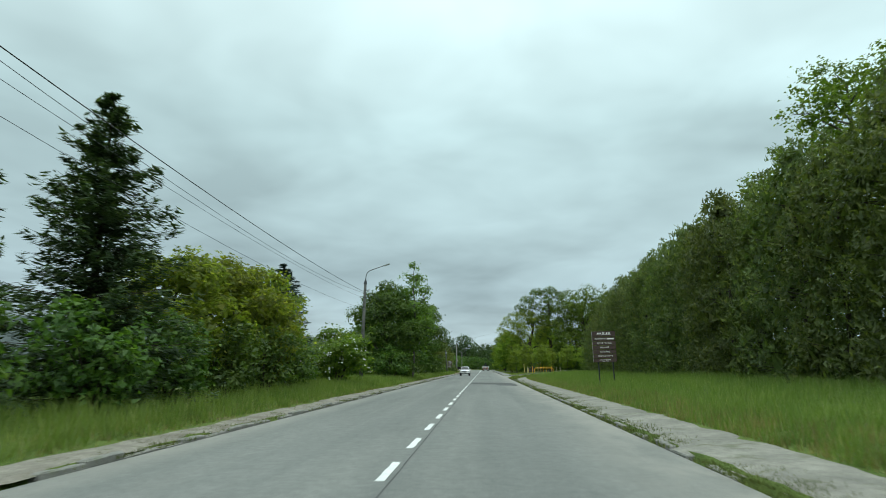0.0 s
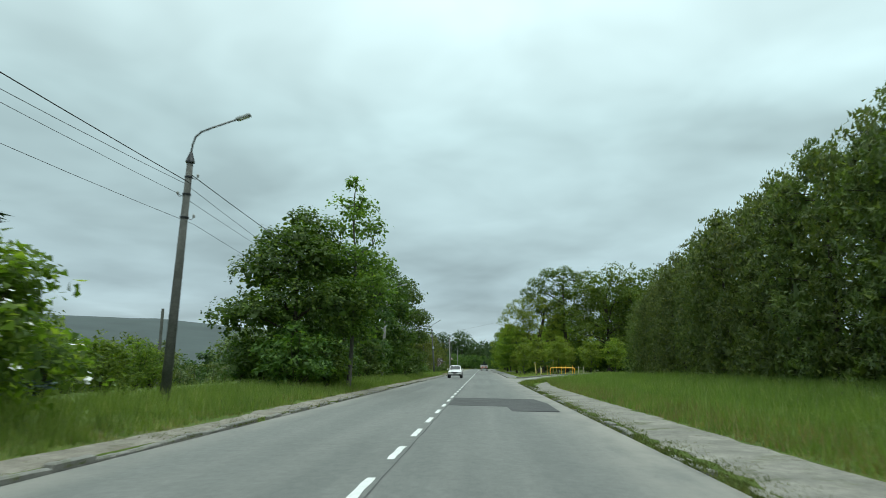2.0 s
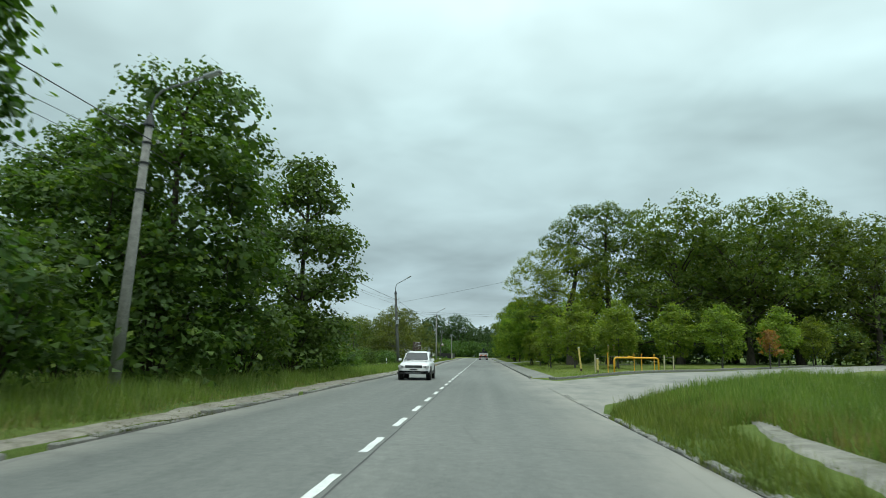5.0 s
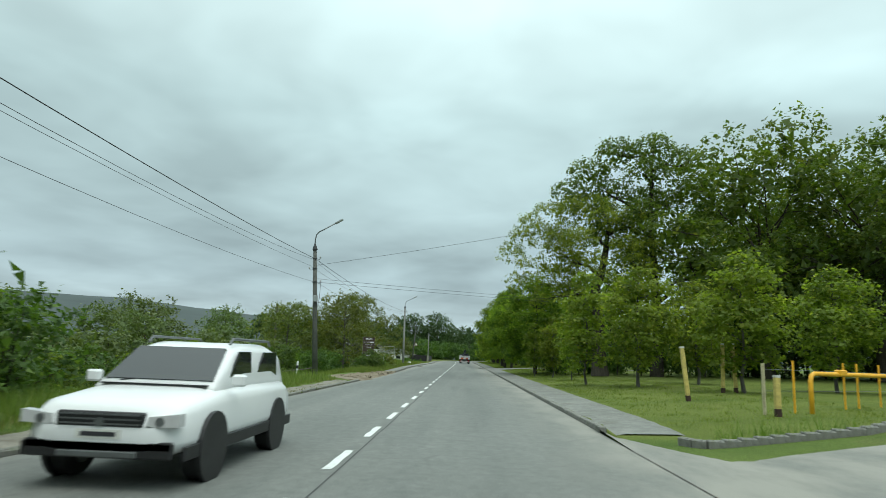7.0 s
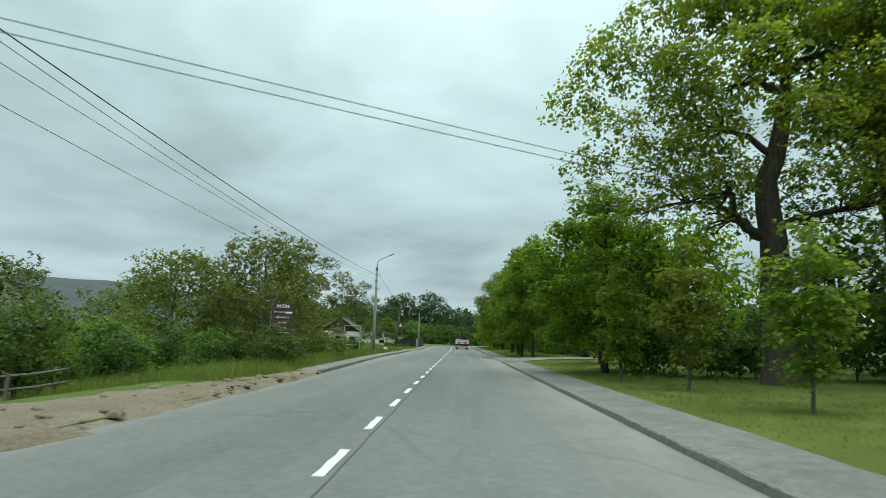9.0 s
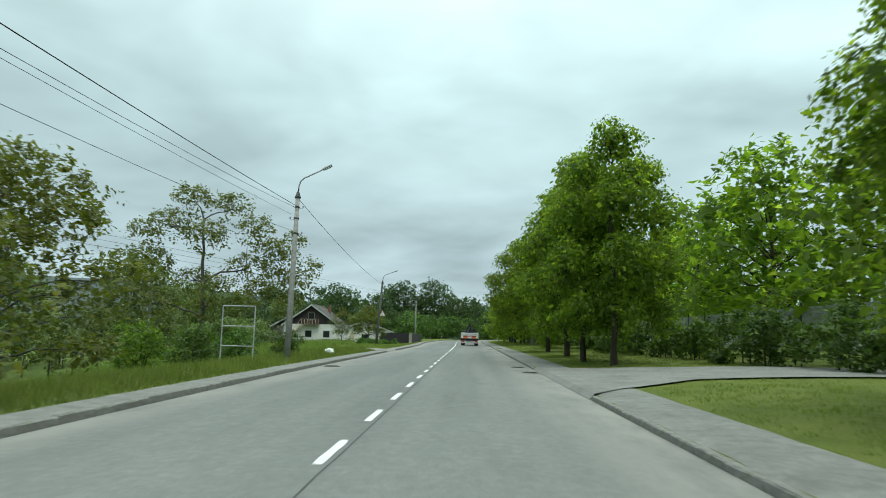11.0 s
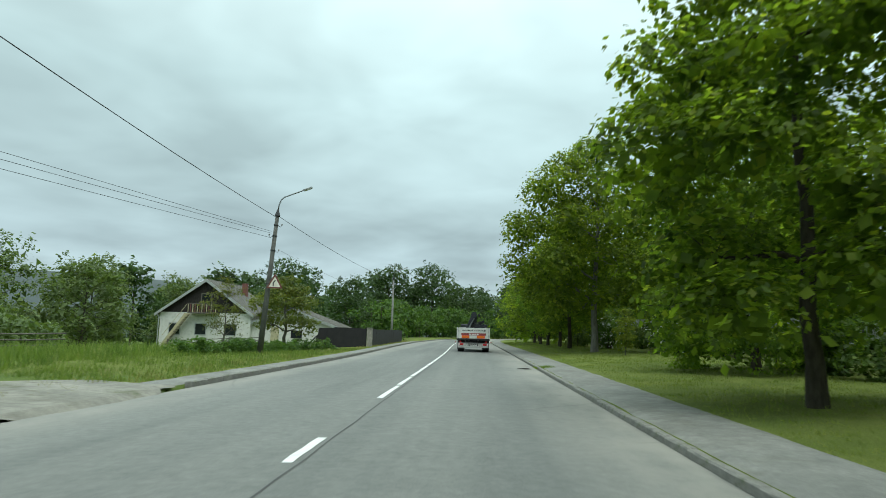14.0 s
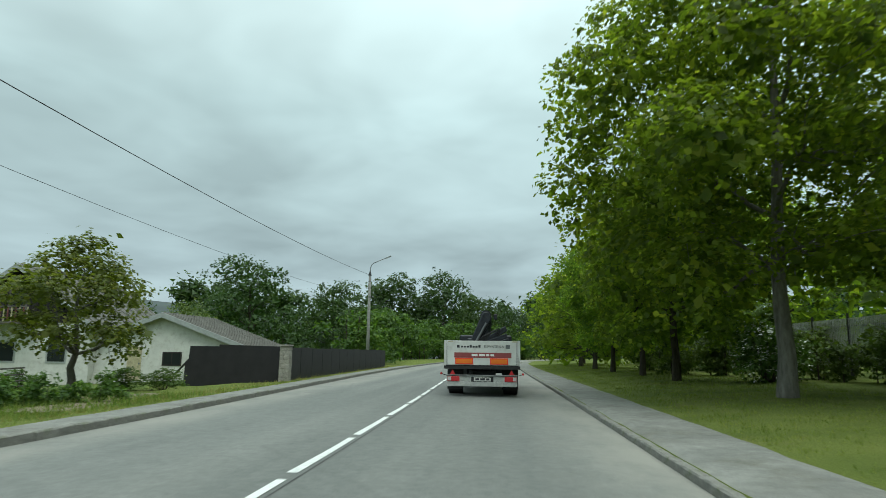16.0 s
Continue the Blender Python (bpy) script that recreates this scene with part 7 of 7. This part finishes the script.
# sealed seam along the middle
seam = thing("road_seam", (0, 0, 0), "dark seam line along the middle of the road", "road seam", kind="structure")
for i in range(60):
    y0 = i * 5.0
    bm = bmesh.new()
    vs = []
    for yy in np.linspace(y0, y0 + 5.0, 6):
        x = MID(yy) + 0.14 + 0.03 * noise.noise((yy * 0.7, 0, 0))
        wd = 0.012 + 0.012 * abs(noise.noise((yy * 1.9, 3, 0)))
        vs.append((bm.verts.new((x - wd, yy, 0.0335)), bm.verts.new((x + wd, yy, 0.0335))))
    for (a, b), (c, d) in zip(vs, vs[1:]):
        bm.faces.new((a, b, d, c))
    part("seam", bm, M["patch"], seam)

# ---- road markings ----
marks = thing("centre_line", (0, 0, 0), "broken white centre line worn on asphalt", "road marking", kind="structure")
spans = []
y = 6.7 - 3.3 * 10
while y < 218:
    spans.append((y, y + 1.65))
    y += 3.35 if y < 120 else 3.6
y = 221.6
while y < 400:
    spans.append((y, y + 3.15))
    y += 3.55
for a, b in spans:
    bm = bmesh.new()
    v = []
    for yy in np.linspace(a, b, 5):
        j = 0.01 * math.sin(yy * 7)
        w = 0.062 + 0.006 * math.sin(yy * 23)
        v.append((bm.verts.new((MID(yy) - w + j, yy, 0.037)), bm.verts.new((MID(yy) + w + j, yy, 0.037))))
    for (p, q), (r, s) in zip(v, v[1:]):
        bm.faces.new((p, q, s, r))
    part("dash", bm, M["paint"], marks)

# ---- kerbs: stones of a metre, sharing a few meshes ----
def stone_mesh(seed, h):
    rng = random.Random(seed)
    bm = boxes((-0.075, 0.075, -0.49, 0.49, -0.2, h))
    bmesh.ops.subdivide_edges(bm, edges=[e for e in bm.edges if abs(e.verts[0].co.y - e.verts[1].co.y) > 0.5], cuts=2)
    bmesh.ops.bevel(bm, geom=[e for e in bm.edges if min(v.co.z for v in e.verts) > h - 0.01], offset=0.022, segments=1, affect="EDGES")
    for v in bm.verts:
        v.co += Vector((rng.uniform(-1, 1), rng.uniform(-0.6, 0.6), rng.uniform(-1, 0.6))) * 0.010
    me = bpy.data.meshes.new("kerbstone")
    bm.to_mesh(me)
    bm.free()
    me.materials.append(M["kerb"])
    return me


def kerb(name, lineof, sgn, ys, h, rough, label):
    t = thing(name, (0, 0, 0), label, "kerb", kind="structure")
    meshes = [stone_mesh(400 + i, 0.0) for i in range(5)]
    rng = random.Random(77)
    rest = []
    for i, y in enumerate(ys):
        hh = h(y) + rng.uniform(-1, 1) * rough(y)
        if hh < 0.005 or (rough(y) > 0.015 and rng.random() < rough(y) * 1.6):
            continue
        a = math.atan2(lineof(y + 1) - lineof(y), 1.0)
        m = pose(lineof(y + 0.5) + sgn * (0.075 + rng.uniform(0, rough(y) * 0.5)), y + 0.5, hh, rng.uniform(-40, 40) * rough(y), rng.uniform(-60, 60) * rough(y), -math.degrees(a))
        if y < 286:
            ob = new("kerbstone", meshes[i % 5])
            ob.parent = t
            ob.matrix_basis = m
        else:
            rest.append(m)
    vs, fs = [], []
    for m in rest:
        o = len(vs)
        vs += [tuple(m @ v.co) for v in meshes[0].vertices]
        fs += [tuple(i + o for i in p.vertices) for p in meshes[0].polygons]
    r = under(mesh_object("far_kerbstones", vs, fs, M["kerb"]), t)
    tagged(r, kind="stuff")
    return t


left_h = lambda y: lerp(y, (0, 0.085), (100, 0.075), (112, 0.09), (137, 0.10), (138, 0), (157.4, 0), (158, 0.16), (170, 0.15), (215.5, 0.13), (216, 0.0), (222.5, 0.0), (223, 0.15), (330, 0.15))
right_h = lambda y: lerp(y, (0, 0.05), (88, 0.055), (90, 0.0), (116.4, 0.0), (117, 0.12), (150, 0.13), (179, 0.12), (180, 0.02), (193.4, 0.02), (194.2, 0.11), (330, 0.12))
kerb("kerb", LEFT, -1, range(-8, 345), left_h, lambda y: lerp(y, (0, 0.05), (96, 0.04), (108, 0.016), (158, 0.012), (300, 0.008)), "weathered concrete kerb along the oncoming lane")
k2 = thing("kerb_2", (0, 0, 0), "dark weathered kerb along the side road", "kerb", kind="structure")
sm = stone_mesh(420, 0.0)
for i in range(44):
    x, y = along(SIDE_FAR, 0.12 + 0.6 * i / 44)
    x2, y2 = along(SIDE_FAR, 0.12 + 0.6 * (i + 1) / 44)
    ob = new("kerbstone", sm)
    ob.parent = k2
    ob.matrix_basis = pose((x + x2) / 2 - 0.05, (y + y2) / 2 + 0.05, ground_z(x, y) + 0.17, 0, 0, -math.degrees(math.atan2(x2 - x, y2 - y))) @ Matrix.Diagonal((1, math.hypot(x2 - x, y2 - y), 1, 1))
kerb("kerb_1", RIGHT, 1, range(-8, 345), right_h, lambda y: lerp(y, (0, 0.06), (90, 0.06), (117, 0.008), (300, 0.008)), "concrete kerb along the footway, broken in places")

# ---- grass ----
GX, GY = np.arange(-60, 40.1, 0.8), np.arange(-30, 345.1, 1.5)
GZ = np.array([[ground_z(x, y) for x in GX] for y in GY])
LEFT_T, RIGHT_T = np.array([LEFT(y) for y in GY]), np.array([RIGHT(y) for y in GY])


def heights(x, y):
    fx, fy = np.clip((x - GX[0]) / 0.8, 0, len(GX) - 1.001), np.clip((y - GY[0]) / 1.5, 0, len(GY) - 1.001)
    i, j = fx.astype(int), fy.astype(int)
    u, v = fx - i, fy - j
    return GZ[j, i] * (1 - u) * (1 - v) + GZ[j, i + 1] * u * (1 - v) + GZ[j + 1, i] * (1 - u) * v + GZ[j + 1, i + 1] * u * v


def grass(name, seed, n, y0, y1, d0, d1, side, hmin, hmax, width, mat, label, keep=None, tuft=0.5):
    """Blades of grass, in tufts, between two distances from the road's edge."""
    rng = np.random.default_rng(seed)
    k = max(1, int(n / 14))
    ty, td = rng.uniform(y0, y1, k), d0 + (d1 - d0) * rng.uniform(0, 1, k) ** 1.25
    th = rng.uniform(0.75, 1.2, k)
    p = rng.integers(0, k, n)
    y = ty[p] + rng.normal(size=n) * 0.16 * tuft * 2
    d = np.maximum(d0 - 0.1, td[p] + rng.normal(size=n) * 0.16 * tuft * 2)
    x = np.interp(y, GY, LEFT_T) - d if side < 0 else np.interp(y, GY, RIGHT_T) + d
    if keep is not None:
        ok = np.array([keep(a, b) for a, b in zip(x, y)])
        x, y, p, d = x[ok], y[ok], p[ok], d[ok]
        n = len(x)
    z = heights(x, y)
    h = rng.uniform(hmin, hmax, n) * th[p] * np.clip(0.45 + (d - d0) * 0.8, 0.45, 1.0)
    a = rng.uniform(0, 6.283, n)
    lean = rng.uniform(0.1, 0.55, n) * h
    b = rng.uniform(0, 6.283, n)
    w = width * rng.uniform(0.6, 1.3, n)
    v = np.empty((n, 3, 3), dtype=np.float32)
    v[:, 0] = np.stack([x - np.cos(a) * w, y - np.sin(a) * w, z - 0.03], 1)
    v[:, 1] = np.stack([x + np.cos(a) * w, y + np.sin(a) * w, z - 0.03], 1)
    v[:, 2] = np.stack([x + np.cos(b) * lean, y + np.sin(b) * lean, z + h], 1)
    return tagged(mesh_object(name, v.reshape(-1, 3), np.arange(3 * n).reshape(-1, 3), mat), label, "grass", kind="stuff")


off_side = lambda x, y: not on_side_road(x, y, 0.12) and not (rp(y) - 0.8 < x < rp(y) + lerp(y, (60, 0.62), (76, 0.7), (82, 0.5), (89.5, 0.0)) and y < 88.5)
grass("tall_grass", 1, 85000, -4, 137, 1.1, 6.5, -1, 0.25, 0.62, 0.013, M["grass"], "tall uncut meadow grass beside the road")
grass("tall_grass", 2, 115000, -2, 116, 1.75, 12.5, 1, 0.22, 0.52, 0.013, M["grass"], "tall uncut meadow grass before the evergreens", off_side)
grass("tall_grass", 15, 16000, 78, 101, 0.12, 4.0, 1, 0.16, 0.40, 0.012, M["grass"], "tall grass on the corner of the side road", off_side)
grass("dry_grass", 12, 22000, -2, 92, 1.55, 3.6, 1, 0.12, 0.38, 0.013, M["straw"], "dry yellowish grass along the footpath", off_side)
grass("dry_grass", 13, 9000, -2, 137, 1.0, 2.2, -1, 0.08, 0.25, 0.014, M["straw"], "dry yellowish grass along the verge")
grass("dry_grass", 14, 7000, 158, 300, 1.1, 2.4, -1, 0.06, 0.2, 0.014, M["straw"], "dry yellowish grass along the kerb")
grass("tall_grass", 3, 60000, 150, 216, 1.1, 7.5, -1, 0.2, 0.5, 0.014, M["grass"], "rough roadside grass above the hollow")
grass("tall_grass", 4, 45000, 222, 300, 1.2, 9.0, -1, 0.08, 0.26, 0.014, M["grass"], "rough grass between footway and gardens", lambda x, y: y < 255 or x > -8.3)
grass("tall_grass", 11, 42000, 192, 256, 6.5, 24, -1, 0.3, 0.7, 0.026, M["grass"], "deep meadow grass above the hollow", lambda x, y: not (x < -14 and y > 254), 0.9)
grass("weeds", 5, 24000, -2, 84, 0.02, 0.62, 1, 0.02, 0.10, 0.012, M["weed"], "weeds growing over the broken kerb", lambda x, y: noise.noise((x * 0.9, y * 0.35, 4.0)) > -0.25)
grass("weeds", 9, 9000, -2, 90, 0.3, 1.5, 1, 0.015, 0.06, 0.013, M["weed"], "low weeds in the cracks of the footpath", lambda x, y: noise.noise((x * 1.1, y * 0.5, 2.0)) > 0.18)
grass("weeds", 10, 15000, -2, 136, 0.2, 1.2, -1, 0.02, 0.08, 0.012, M["weed"], "low weeds in the narrow verge", lambda x, y: noise.noise((x * 1.3, y * 0.5, 6.0)) > 0.05)
grass("weeds", 6, 13000, -2, 136, 0.05, 0.4, -1, 0.03, 0.12, 0.012, M["weed"], "weeds growing over the low kerb", lambda x, y: noise.noise((x, y * 0.4, 9.0)) > -0.1)
grass("weeds", 7, 1400, 234.9, 236.2, 0.02, 0.55, 1, 0.03, 0.12, 0.012, M["grass"], "heap of cut grass on the footway")
grass("lawn_grass", 8, 90000, 117, 310, 1.75, 9.0, 1, 0.035, 0.10, 0.012, M["turf"], "short mown grass of the park verge", lambda x, y: not (drive_near(x) - 0.2 < y < drive_far(x) + 0.2))
